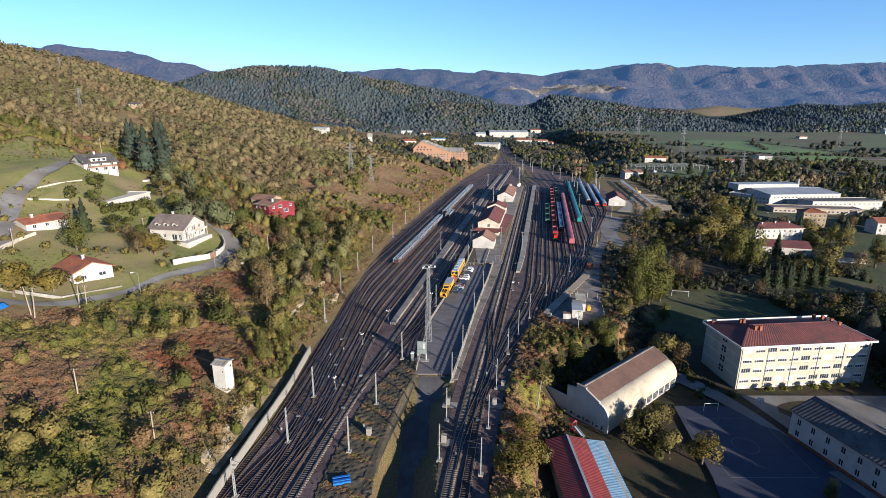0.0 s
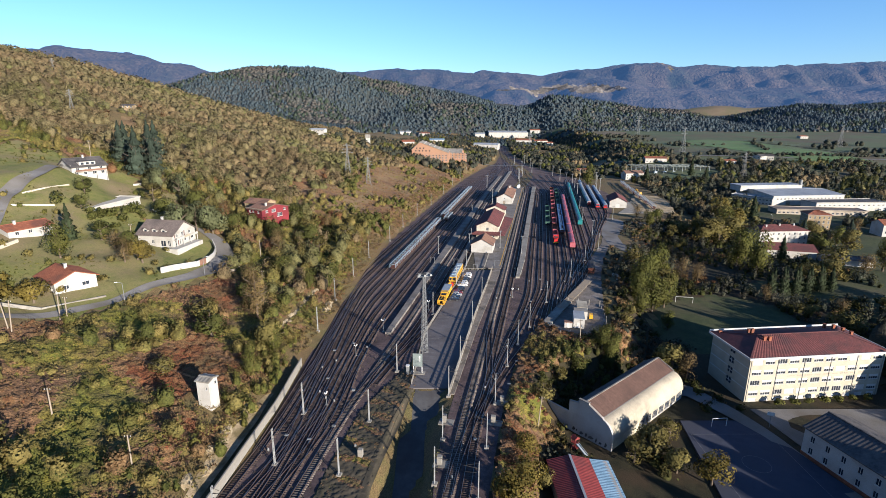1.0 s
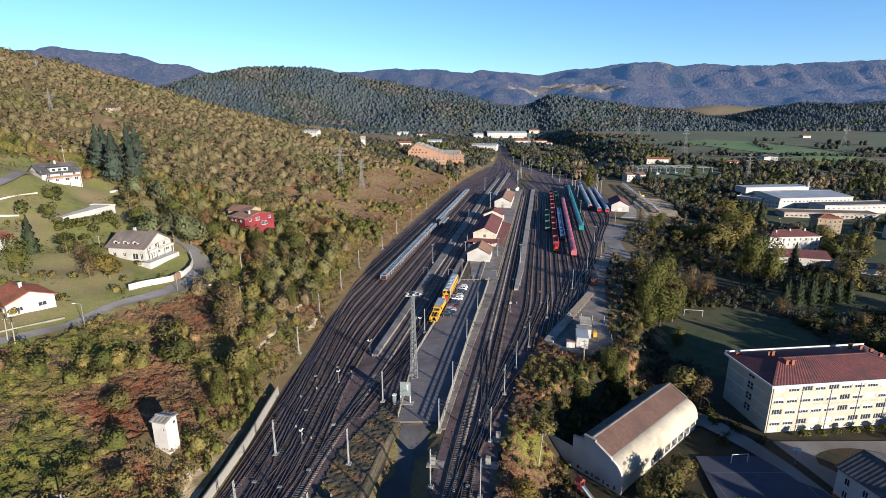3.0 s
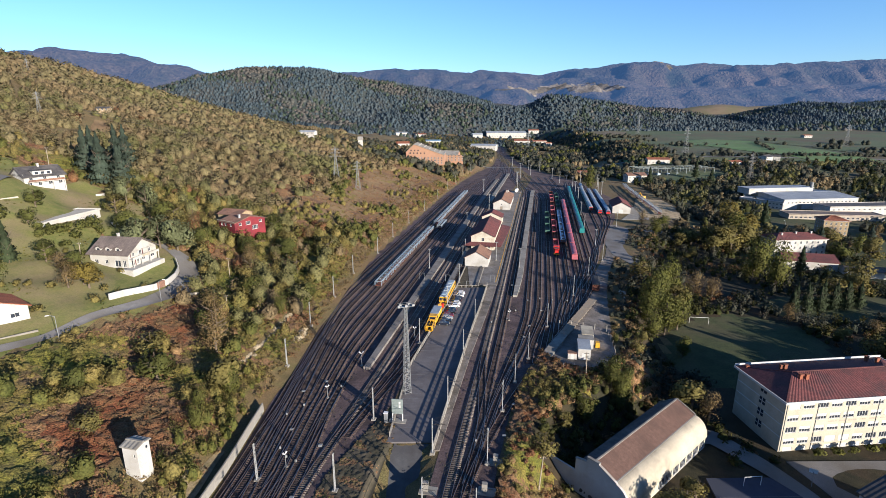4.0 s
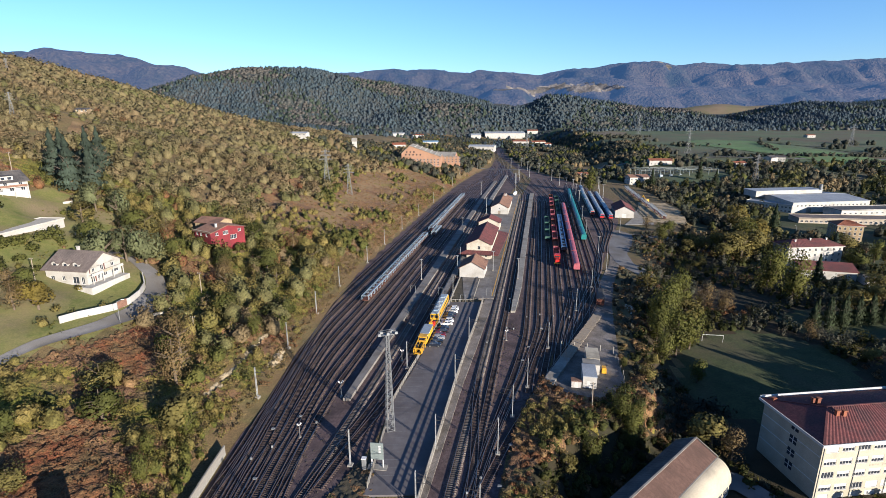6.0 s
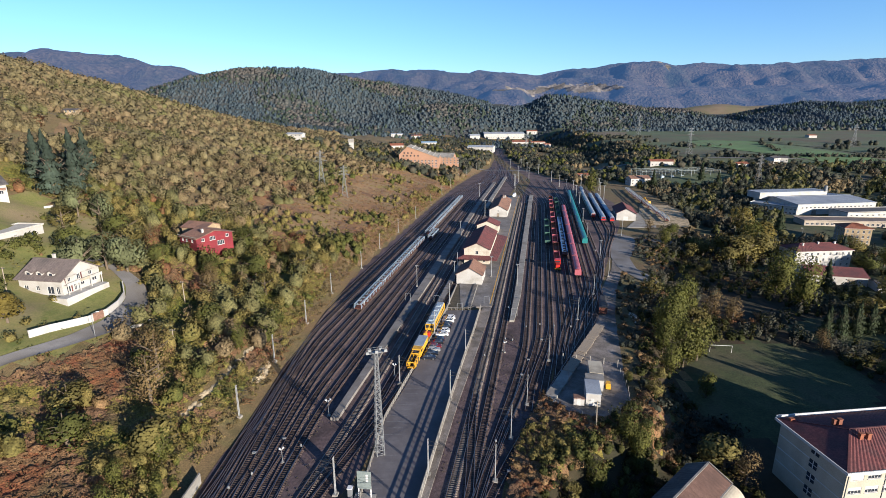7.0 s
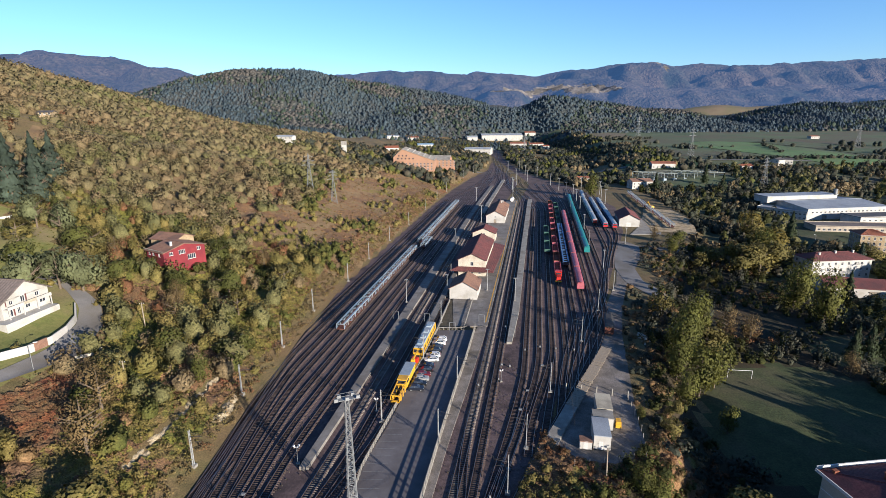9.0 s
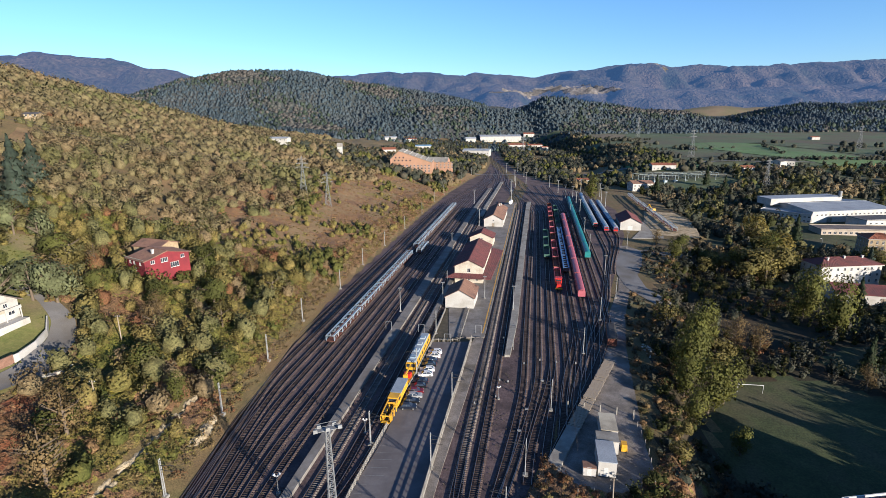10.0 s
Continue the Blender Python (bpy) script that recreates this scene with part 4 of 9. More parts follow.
house("station_wing", pose(34.6, 356.5, 0.5, 0, 0, T_YARD), 13.0, 11.5, 4.6, "pale stone station wing with maroon gabled roof", ("stonew", "maroon"), {"front": [(5.9, 7.1, 2.6, 4.4)]}, "y", 2.8, 0.6, 0.3, category="station building", group="station buildings")
house("goods_shed", pose(47.3, 405.8, 0.5, 0, 0, T_YARD), 12.4, 46.0, 4.8, "white goods shed with brown tiled roof", ("white", "tilebrown"), {"front": [(5.2, 6.8, 0.0, 2.4, "garage"), (5.6, 6.6, 3.6, 4.4)], "right": rows_of(46, 8, 1.2, 1, 1.4, 1.4, 3)}, "y", 3.2, 0.6, 0.3, category="station building", group="station buildings", chimneys=[(7.6, 34, 9.4), (8.4, 39, 9.0)])

# school block
school = house("school_block", pose(88.6, 133.6, -9.0, 0, 0, 5.9), 42.0, 17.0, 14.1, "cream four-storey school with red hipped roof", ("cream", "maroon"),
               {"front": rows_of(42, 11, 2.9, 4, 2.2, 1.55, 3.2, ("clear", "half", "half", "shut"), 2.4, 4) + rows_of(42, 11, 2.4, 1, 0.35, 1.0, 3, ("shut",), 2.4, 5),
                "right": rows_of(17, 3, 1.6, 4, 2.2, 1.5, 3.2), "left": [], "back": rows_of(42, 11, 2.6, 4, 2.2, 1.5, 3.2)}, "hip", 2.7, 0.75, 1.0, hip=8.0, category="school")

# transformer tower on the slope
tower = house("transformer_tower", pose(-53.5, 108.8, 5.2, 0, 0, -14), 3.2, 3.0, 6.9, "tall narrow whitewashed transformer tower", ("white", "concrete"), {"front": [(2.3, 2.65, 4.9, 5.5)], "right": [(0.9, 1.9, 0.6, 2.6, "shut"), (2.0, 2.7, 5.4, 6.2)]}, "x", 0.35, 0.3, 2.0, category="tower")

# villas on the hillside
villa = house("villa_white", pose(-114.0, 196.4, 20.8, 0, 0, -10), 14.6, 13.6, 4.6, "large white villa with grey roof and dormers", ("white", "roofbrown"),
              {"front": [(1.6, 3.0, 0.9, 2.3), (5.6, 6.8, 0.9, 2.3), (9.4, 11.6, 0.0, 2.3), (12.4, 13.6, 0.0, 2.3)], "right": [(1.4, 2.8, 0.1, 2.2), (4.0, 4.9, 0.1, 2.2), (6.4, 7.8, 0.9, 2.1), (10.6, 12.4, 0.9, 2.1), (2.2, 3.2, 3.2, 4.4), (5.4, 6.6, 3.0, 4.9), (9.6, 10.8, 3.2, 4.4)]}, "x", 3.9, 0.9, 3.0, chimneys=[(4.2, 9.0, 9.4)])
for x in (1.8, 5.6, 9.4):
    part("dormer", Mesh().add([(x, 0.9, 4.7), (x + 2.2, 0.9, 4.7), (x + 2.2, 0.9, 6.2), (x + 1.1, 0.9, 6.7), (x, 0.9, 6.2), (x, 4.6, 6.2), (x + 2.2, 4.6, 6.2), (x + 1.1, 4.8, 6.7)], [(0, 1, 2, 3, 4), (1, 6, 2), (0, 4, 5)]), M["white"], villa, "white dormer front")
    slab_roof(villa, [(x - 0.35, 0.5, 6.05), (x - 0.35, 4.7, 6.05), (x + 1.1, 5.0, 6.95), (x + 1.1, 0.5, 6.95)], 0.1, M["roofbrown"], "dormer_roof")
    slab_roof(villa, [(x + 2.55, 4.7, 6.05), (x + 2.55, 0.5, 6.05), (x + 1.1, 0.5, 6.95), (x + 1.1, 5.0, 6.95)], 0.1, M["roofbrown"], "dormer_roof")
    part("dormer_window", Mesh().box(x + 0.6, x + 1.6, 0.86, 0.9, 4.95, 6.0), M["pane"], villa)
part("balcony", Mesh().box(14.6, 16.2, 0.3, 13.0, 2.45, 2.65).box(16.1, 16.2, 0.3, 13.0, 2.65, 3.3).box(14.6, 16.2, 4.6, 4.7, 2.65, 3.3), M["white"], villa)
part("balcony_screen", Mesh().box(16.2, 16.26, 4.8, 8.4, 2.6, 3.4), M["fibre"], villa, "straw-coloured balcony screen")
for y in (0.5, 4.5, 8.6, 12.7):
    part("balcony_post", Mesh().box(15.9, 16.1, y, y + 0.2, -2.0, 2.45), M["white"], villa)
for a in ((1.1, 1.35, 3.1, 4.5), (6.7, 7.1, 3.0, 4.9), (2.9, 3.3, 0.0, 2.2)):
    part("shutter", Mesh().box(14.61, 14.68, *a), M["maroon"], villa, "dark red shutter")
part("terrace", Mesh().box(13.0, 18.0, -2.5, 13.0, -3.2, -0.2), M["white"], villa, "white garden terrace wall")
house("villa_red_roof", pose(-120.2, 152.6, 18.8, 0, 0, -35), 13.0, 11.0, 3.9, "small white house with red tiled roof", ("white", "tile"), {"front": [(1, 1.7, 1.6, 2.4), (3, 4.6, 1.4, 2.5), (7.5, 9.5, 0.1, 2.4), (10.2, 11.4, 1.2, 2.4)], "right": [(2.2, 3.6, 1.4, 2.6), (7, 9, 1.4, 2.6)]}, "x", 2.3, 0.7, 2.0, chimneys=[(7.4, 5.4, 7.6)])
red = house("villa_red", pose(-89.2, 244.4, 21.9, 0, 0, -33), 10.4, 15.5, 4.3, "crimson rendered house with brown tiled roof", ("redwall", "tilebrown"), {"front": [(1.2, 2.5, 2.7, 3.9), (3.6, 4.9, 2.7, 3.9), (7.2, 8.4, 2.7, 3.9), (4, 5.2, 0.4, 1.6)], "right": [(2, 3.4, 2.9, 4.1), (5.5, 7.9, 2.7, 4.2), (8.6, 11.6, 0.2, 2.0), (12.4, 13.8, 2.8, 4.0)]}, "x", 1.9, 0.6, 4.0, chimneys=[(7.6, 4.6, 7.0)])
part("porch", Mesh().box(-5.8, -0.02, 0.5, 8.0, -3, 1.6).box(-5.8, -5.6, 0.5, 8.0, 1.6, 2.3).box(-5.6, -0.02, 0.5, 0.7, 1.6, 2.3), M["redwall"], red)
part("roof_trim", Mesh().beam((-0.7, -0.62, 5.0), (11.1, -0.62, 5.0), 0.12, 0.2), M["fibre"], red)
house("outhouse_tiled", pose(-97.0, 262.0, 23.6, 0, 0, -20), 12, 9, 2.4, "outhouse with faded tiled roof beside the crimson house", ("ochre", "tilebrown"), {}, "x", 1.5, 0.5, 2)
dark_villa = house("villa_dark_roof", pose(-173.5, 243.0, 41.5, 0, 0, -30), 11.5, 15.0, 4.6, "white villa with dark roof and dormers", ("white", "slate"), {"front": [(2, 3.4, 0.8, 2.3), (7, 9, 0.4, 2.4), (5, 6.4, 4.4, 5.6)], "right": rows_of(15, 4, 1.5, 1, 0.8, 1.6, 3) + rows_of(15, 3, 1.3, 1, 3.1, 1.2, 3)}, "y", 3.4, 0.7, 3.0, chimneys=[(5.9, 8, 9.2)])
part("dormer", Mesh().box(8.6, 11.0, 3.6, 10.6, 4.9, 6.7), M["white"], dark_villa, "long white dormer")
part("dormer_roof", Mesh().add([(8.0, 3.3, 6.75), (11.4, 3.3, 6.7), (11.4, 10.9, 6.7), (8.0, 10.9, 6.75), (8.0, 3.3, 6.95), (11.4, 3.3, 6.85), (11.4, 10.9, 6.85), (8.0, 10.9, 6.95)], [(3, 2, 1, 0), (4, 5, 6, 7), (0, 1, 5, 4), (1, 2, 6, 5), (2, 3, 7, 6), (3, 0, 4, 7)]), M["slate"], dark_villa)
for y in (4.4, 6.6, 8.8):
    part("dormer_window", Mesh().box(11.0, 11.04, y, y + 1.2, 5.3, 6.3), M["pane"], dark_villa)
part("balcony", Mesh().box(11.5, 13.0, 1.0, 14.2, 2.25, 2.45), M["white"], dark_villa)
for y in (1.1, 5.4, 9.7, 14.0):
    part("balcony_post", Mesh().box(12.8, 12.95, y, y + 0.15, -2.5, 2.25), M["white"], dark_villa)
part("balustrade", Mesh().box(12.9, 13.0, 1.0, 14.2, 2.45, 3.3), M["tilebrown"], dark_villa, "dark red-brown balustrade")
house("bungalow", pose(-141.2, 170.6, 29.4, 0, 0, 66), 13.5, 8.0, 2.7, "low white bungalow with orange tiled roof", ("white", "tile"), {"front": [(2, 3.2, 0.9, 2.1), (6, 7.2, 0.9, 2.1), (10.5, 12, 0.1, 2.2, "door")]}, "x", 1.4, 0.6, 2, chimneys=[(4, 3.5, 5.2)])
house("garage_terrace", pose(-146.5, 209.0, 31.5, 0, 0, -6), 9.5, 28, 1.4, "flat-roofed pale garage with roof terrace", ("white", "poolw"), {"front": [(1, 4, 0, 2.2, "garage"), (8, 9, 1, 2)]}, "flat", 0, 0.3, 2.5, category="garage")

# barn with a curved lean-to, its playground wall, and the sheet-roofed hall
BARN = pose(35.3, 120.9, -8.6, 0, 0, -49.6)
barn = thing("school_hall", BARN, "pale hall with brown pitched roof and curved side", "hall")
prof = [(0, 6.4), (4.2, 9.3), (9.0, 7.0), (10.4, 6.4), (11.6, 5.0), (12.3, 3.2)]
m = Mesh()
n = len(prof)
m.add([(0, 0, -1), (12.3, 0, -1)] + [(x, 0, z + 0.25) for x, z in prof[::-1]], [tuple(range(n + 2))])
m.add([(0, 37, -1), (12.3, 37, -1)] + [(x, 37, z + 0.25) for x, z in prof[::-1]], [tuple(range(n + 1, -1, -1))])
m.add([(0, 0, -1), (0, 37, -1), (0, 37, 6.6), (0, 0, 6.6)], [(0, 3, 2, 1)])
part("wall", m, M["white"], barn)
facade(barn, (12.3, 0), (12.3, 37), -1, [(0, 4.3), (37, 4.3)], [(13.4 + 3.4 * k, 16.2 + 3.4 * k, 1.2, 3.9, "clear") for k in range(7)], M["cream"])
slab_roof(barn, [(-0.3, 0.5, 6.5), (-0.3, 37.2, 6.5), (4.2, 37.2, 9.6), (4.2, 0.5, 9.6)], 0.15, M["slate"])
slab_roof(barn, [(9.2, 37.2, 7.35), (9.2, 0.5, 7.35), (4.2, 0.5, 9.6), (4.2, 37.2, 9.6)], 0.15, M["roofhall"])
cur = [(9.1 + 3.4 * math.sin(a), 7.3 - 4.4 * (1 - math.cos(a))) for a in [math.pi / 2 * i / 12 for i in range(13)]]
cm = Mesh()
k = len(cur)
cm.add([(x, y, z - t) for y, t in ((0.5, 0), (37.2, 0), (37.2, 0.12), (0.5, 0.12)) for x, z in cur],
       [(i + a * k, i + 1 + a * k, i + 1 + b * k, i + b * k) for i in range(k - 1) for a, b in ((0, 1), (1, 2), (2, 3), (3, 0))])
part("roof_curve", cm, M["fibre"], barn, "cream curved fibre-cement roof")
# stepped gable that stands above the roof
gab = [(-0.2, -1), (12.5, -1), (12.6, 3.0), (12.5, 4.5), (12.0, 5.6), (11.2, 6.6), (10.3, 7.2), (9.6, 7.4), (9.6, 7.7), (5.4, 9.4), (5.4, 9.9), (2.6, 9.9), (2.6, 8.7), (-0.2, 8.2)]
part("gable", Mesh().extrude(gab, -0.12, 0.42), M["white"], barn, "white stepped gable wall")
part("parapet", Mesh().box(2.5, 5.5, -0.18, 0.48, 9.9, 10.02).beam((5.4, 0.15, 9.5), (9.6, 0.15, 7.6), 0.6, 0.14).beam((-0.3, 0.15, 8.26), (2.6, 0.15, 8.76), 0.6, 0.12), M["concrete"], barn)
part("verge", Mesh().beam((-0.3, 37.25, 6.6), (4.2, 37.25, 9.7), 0.25, 0.25).beam((4.2, 37.25, 9.7), (9.2, 37.25, 7.45), 0.25, 0.25), M["concrete"], barn)
part("roof_joint", Mesh().beam((9.15, 0.6, 7.42), (9.15, 37.1, 7.42), 0.3, 0.1), M["concrete"], barn)
part("ridge_cap", Mesh().beam((4.2, 0.6, 9.68), (4.2, 37, 9.68), 0.4, 0.16), M["concrete"], barn)
single("playground_wall", Mesh().box(-9.5, -0.05, 0.1, 0.45, -1, 5.0).box(-9.5, -9.2, -9.0, 0.1, -1, 3.2), M["white"], "white mural wall closing the playground", "wall", BARN)
hall = thing("sheet_hall", pose(25.6, 82.0, -9.0, 0, 0, 0), "low hall under red and blue corrugated sheets", "hall")
part("wall", Mesh().box(0.4, 13.4, -14, 20.6, -1, 4.6), M["white"], hall)


def corrugated_y(ob, x0, x1, y0, y1, z0, z1, mat, label):
    k = int((y1 - y0) / 0.5) * 2
    v = []
    for i in range(k + 1):
        y, w = y0 + (y1 - y0) * i / k, 0.09 * (i % 2)
        v += [(x0, y, z0 + w), (x1, y, z1 + w), (x1, y, z1 - 0.08), (x0, y, z0 - 0.08)]
    f = [(4 * i + a, 4 * i + b, 4 * i + 4 + b, 4 * i + 4 + a) for i in range(k) for a, b in ((0, 1), (1, 2), (2, 3), (3, 0))]
    return part("roof", Mesh().add(v, f), mat, ob, label)


corrugated_y(hall, 0, 5.0, -14.5, 21, 4.7, 6.0, M["sheetred"], "red corrugated sheet")
corrugated_y(hall, 5.3, 9.6, -14.5, 21, 6.0, 5.0, M["sheetred"], "red corrugated sheet")
corrugated_y(hall, 9.6, 14.0, -14.5, 21, 4.95, 4.4, M["sheetblue"], "blue-grey corrugated sheet")
part("ridge_cap", Mesh().box(4.9, 5.4, -14.5, 21, 6.0, 6.16), M["roofgrey"], hall)

# long white building beside the court
block = house("long_block", pose(89.4, 111.0, -9.0, 0, 0, -75.7), 64, 14, 7.6, "long white two-storey building with slate roof", ("white", "slate"),
              {"front": rows_of(64, 17, 1.1, 2, 1.5, 1.7, 3.1, ("clear",), 2.2) + [(18, 20.5, 0.0, 1.45, "door")], "left": rows_of(14, 3, 1.1, 2, 1.5, 1.7, 3.1)}, "x", 2.4, 0.5, 1.0)
part("plinth_band", Mesh().box(-0.04, 64, -0.05, -0.01, -0.5, 1.2), M["tile"], block, "terracotta-painted plinth band")
# slab edges and end wall of the school, its roof furniture and clipped bushes
for f in range(4):
    part("floor_band", Mesh().box(-0.035, -0.005, 0.2, 16.8, 4.3 + 3.2 * f - 0.15, 4.3 + 3.2 * f + 0.05), M["shutter"], school)
    part("stair_window", Mesh().box(-0.05, -0.01, 6.4, 8.4, 2.6 + 3.2 * f, 4.4 + 3.2 * f), M["pane"], school)
    part("stair_window_frame", Mesh().box(-0.07, -0.05, 7.3, 7.5, 2.6 + 3.2 * f, 4.4 + 3.2 * f).box(-0.07, -0.05, 6.4, 8.4, 3.4 + 3.2 * f, 3.55 + 3.2 * f), M["shutter"], school)
for k in range(6):
    part("downpipe", Mesh().tube((0.4 + 8.2 * k, -0.07, -0.5), (0.4 + 8.2 * k, -0.07, 13.9), 0.07, 0.07, 6), M["galv"], school)
for x, y, z in ((8.3, 6.2, 17.4), (9.8, 6.0, 17.4), (8.0, 11.0, 17.6), (7.2, 11.4, 17.4), (35, 14.5, 16.6), (36.2, 12.5, 17.0), (38, 11, 16.6), (39.0, 9.0, 16.2), (1.2, 15.8, 15.2)):
    part("chimney", Mesh().box(x - 0.4, x + 0.4, y - 0.3, y + 0.3, 14.2, z).box(x - 0.5, x + 0.5, y - 0.4, y + 0.4, z, z + 0.15), M["tile"], school)
part("eaves_gutter", Mesh().box(-0.95, 42.95, -0.95, -0.75, 13.75, 14.35).box(-0.95, -0.75, -0.75, 17.95, 13.75, 14.35).box(-0.75, 42.95, 17.75, 17.95, 13.75, 14.9).box(42.75, 42.95, -0.75, 17.75, 13.75, 14.35), M["shutter"], school, "white eaves gutter")
for k in range(40):
    if k % 9 not in (4, 8):
        part("letter_bar", Mesh().box(12 + 0.62 * k, 12.45 + 0.62 * k, -0.03, -0.005, 7.65, 8.0), M["greyw"], school)

# workshops, factory and houses on the valley floor
house("yard_shed", pose(132.6, 392.0, -0.2, 0, 0, -13), 12.5, 26, 5.2, "white rail shed with maroon and dark roof", ("white", "maroon"), {"front": [(4.5, 7.5, 0, 3, "shut")]}, "y", 3.2, 0.7, 0.5, category="shed")
fac = house("factory_hall", pose(279.5, 424.0, -4.6, 0, 0, 7), 66, 46, 8.6, "long white factory hall with pale sheet roof", ("white", "roofgrey"), {"front": rows_of(66, 18, 1.5, 1, 5.4, 1.2, 3, margin=4) + [(12, 16, 0, 4, "garage")]}, "x", 2.0, 0.4, 1.5, category="factory")
part("roof_monitor", Mesh().box(-8, 52, 30, 44, 8.4, 13.0), M["white"], fac)
part("roof_monitor_cap", Mesh().box(-8.4, 52.4, 29.6, 44.4, 13.0, 13.4), M["roofgrey"], fac)
for k in range(7):
    part("skylight", Mesh().add([(6 + 8.5 * k, 2, 8.95), (7.4 + 8.5 * k, 2, 8.95), (7.4 + 8.5 * k, 20, 10.5), (6 + 8.5 * k, 20, 10.5)], [(0, 1, 2, 3)]), M["shutter"], fac)
part("stack", Mesh().tube((50, 30, 13), (50, 30, 17.5), 1.3, 1.3, 12), M["galv"], fac)
house("factory_annex", pose(258.0, 448.0, -4.6, 0, 0, -50), 32, 12, 6.4, "white factory office wing with window rows", ("white", "roofgrey"), {"front": rows_of(32, 12, 1.4, 2, 1.2, 1.2, 2.8)}, "flat", 0, 0.4, 1.5, category="factory")
house("low_works", pose(262.0, 391.0, -5.0, 0, 0, -8), 64, 14, 4.0, "low pale works building with flat roof", ("greyw", "roofbrown"), {"front": rows_of(64, 20, 1.8, 1, 1.2, 1.4, 3, margin=2)}, "flat", 0, 0.5, 1.5, category="works")
house("white_store", pose(300.0, 402.0, -5.0, 0, 0, 4), 60, 16, 7.0, "white store with flat grey roof", ("white", "slate"), {"front": rows_of(60, 14, 1.6, 1, 4.4, 1.0, 3, margin=3)}, "flat", 0, 0.4, 1.5, category="store")
house("stone_house", pose(252.0, 343.5, -5.5, 0, 0, -14), 14, 12, 10.0, "ochre stone house with tiled hipped roof", ("ochre", "tile"), {"front": rows_of(14, 5, 1.1, 3, 1.2, 1.7, 3.0), "left": rows_of(12, 4, 1.1, 3, 1.2, 1.7, 3.0)}, "hip", 2.2, 0.7, 1.5)
house("white_house", pose(190.5, 296.0, -6.0, 0, 0, 4), 30, 12, 9.6, "long white three-storey house with maroon roof", ("white", "maroon"), {"front": rows_of(30, 9, 1.1, 3, 1.4, 1.5, 2.9), "left": rows_of(12, 3, 1.1, 3, 1.4, 1.5, 2.9)}, "hip", 2.6, 0.6, 1.5, chimneys=[(6, 4, 12.6), (15, 5, 12.9), (24, 5, 12.9)])
house("workshop", pose(183.0, 276.0, -6.3, 0, 0, -16), 24, 15, 4.6, "white workshop with maroon gabled roof", ("white", "maroon"), {"front": [(3, 6, 2, 3.2), (16, 20, 0, 3.4, "garage")], "right": [(3, 5, 1.2, 2.6), (9, 11, 1.2, 2.6)]}, "x", 2.2, 0.5, 1.5)
house("lean_shed", pose(205.0, 262.0, -6.3, 0, 0, -16), 22, 9, 3.2, "low lean-to shed with a dark roof", ("white", "slate"), {}, "x", 1.2, 0.4, 1.5, category="shed")
house("terrace_house", pose(286.0, 322.0, -5.0, 0, 0, -8), 20, 12, 7.0, "white terraced house with red roof", ("white", "tile"), {"front": rows_of(20, 5, 1.2, 2, 1.2, 1.6, 3.0)}, "x", 2.4, 0.5, 1.5)
house("terrace_house", pose(312.0, 330.0, -5.0, 0, 0, -8), 22, 12, 7.5, "brick-red house with tiled roof", ("brick", "tile"), {"front": rows_of(22, 6, 1.2, 2, 1.2, 1.6, 3.0)}, "x", 2.4, 0.5, 1.5)
flats = thing("brick_flats", pose(-30.0, 613.5, 13.4, 0, 0, -4), "orange brick flats with a stepped pale roof", "flats")
tops = [(0, 14.7), (9, 23.0), (43, 11.0)]
holes = [(u, u + 1.6, 1.9 + 2.75 * f, 3.5 + 2.75 * f, "clear") for f in range(6) for u in (1.4, 5.2, 9.0, 12.8, 16.6, 20.4, 24.2, 28.0, 31.8, 35.6, 39.4) if 3.9 + 2.75 * f < min(11.0, 23 - 0.353 * (u - 7)) and f < 3]
facade(flats, (0, 0), (43, 0), -1, tops, holes, M["brick"])
part("wall", Mesh().add([(0, 0, -1), (0, 36, -1), (0, 36, 13.7), (0, 0, 13.7)], [(0, 3, 2, 1)]).add([(43, 0, -1), (43, 36, -1), (43, 36, 10), (43, 0, 10)], [(0, 1, 2, 3)]).add([(0, 36, -1), (43, 36, -1), (43, 36, 10), (9, 36, 22), (0, 36, 13.7)], [(4, 3, 2, 1, 0)]), M["brick"], flats)
for k, (u, z) in enumerate(((4, 14.0), (8, 14.0), (12, 14.0), (16, 14.0), (20, 14.0), (5, 17.0), (9, 17.0), (13, 17.0))):
    part("window", Mesh().box(u, u + 1.5, -0.06, -0.01, z - 2.2, z - 0.7), M["pane"], flats)
for k in range(4):
    part("balcony", Mesh().box(3.0, 11.0, -1.0, -0.02, 1.4 + 2.75 * k, 1.6 + 2.75 * k).box(3.0, 11.0, -1.0, -0.92, 1.6 + 2.75 * k, 2.4 + 2.75 * k), M["brick"], flats)
slab_roof(flats, [(-0.4, -0.5, 13.8), (-0.4, 36.5, 13.8), (9, 36.5, 22.5), (9, -0.5, 22.5)], 0.3, M["concrete"])
for k in range(6):
    a, b = 9 + 34 * k / 6, 9 + 34 * (k + 1) / 6
    za, zb = 22.5 - 12 * k / 6, 22.5 - 12 * (k + 1) / 6
    slab_roof(flats, [(b, 36.5, zb + 0.4), (b, -0.5, zb + 0.4), (a, -0.5, za + 0.1), (a, 36.5, za + 0.1)], 0.4, M["concrete"])
    part("skylight_step", Mesh().box(b - 0.4, b, -0.3, 36.3, zb, zb + 1.1), M["white"], flats)
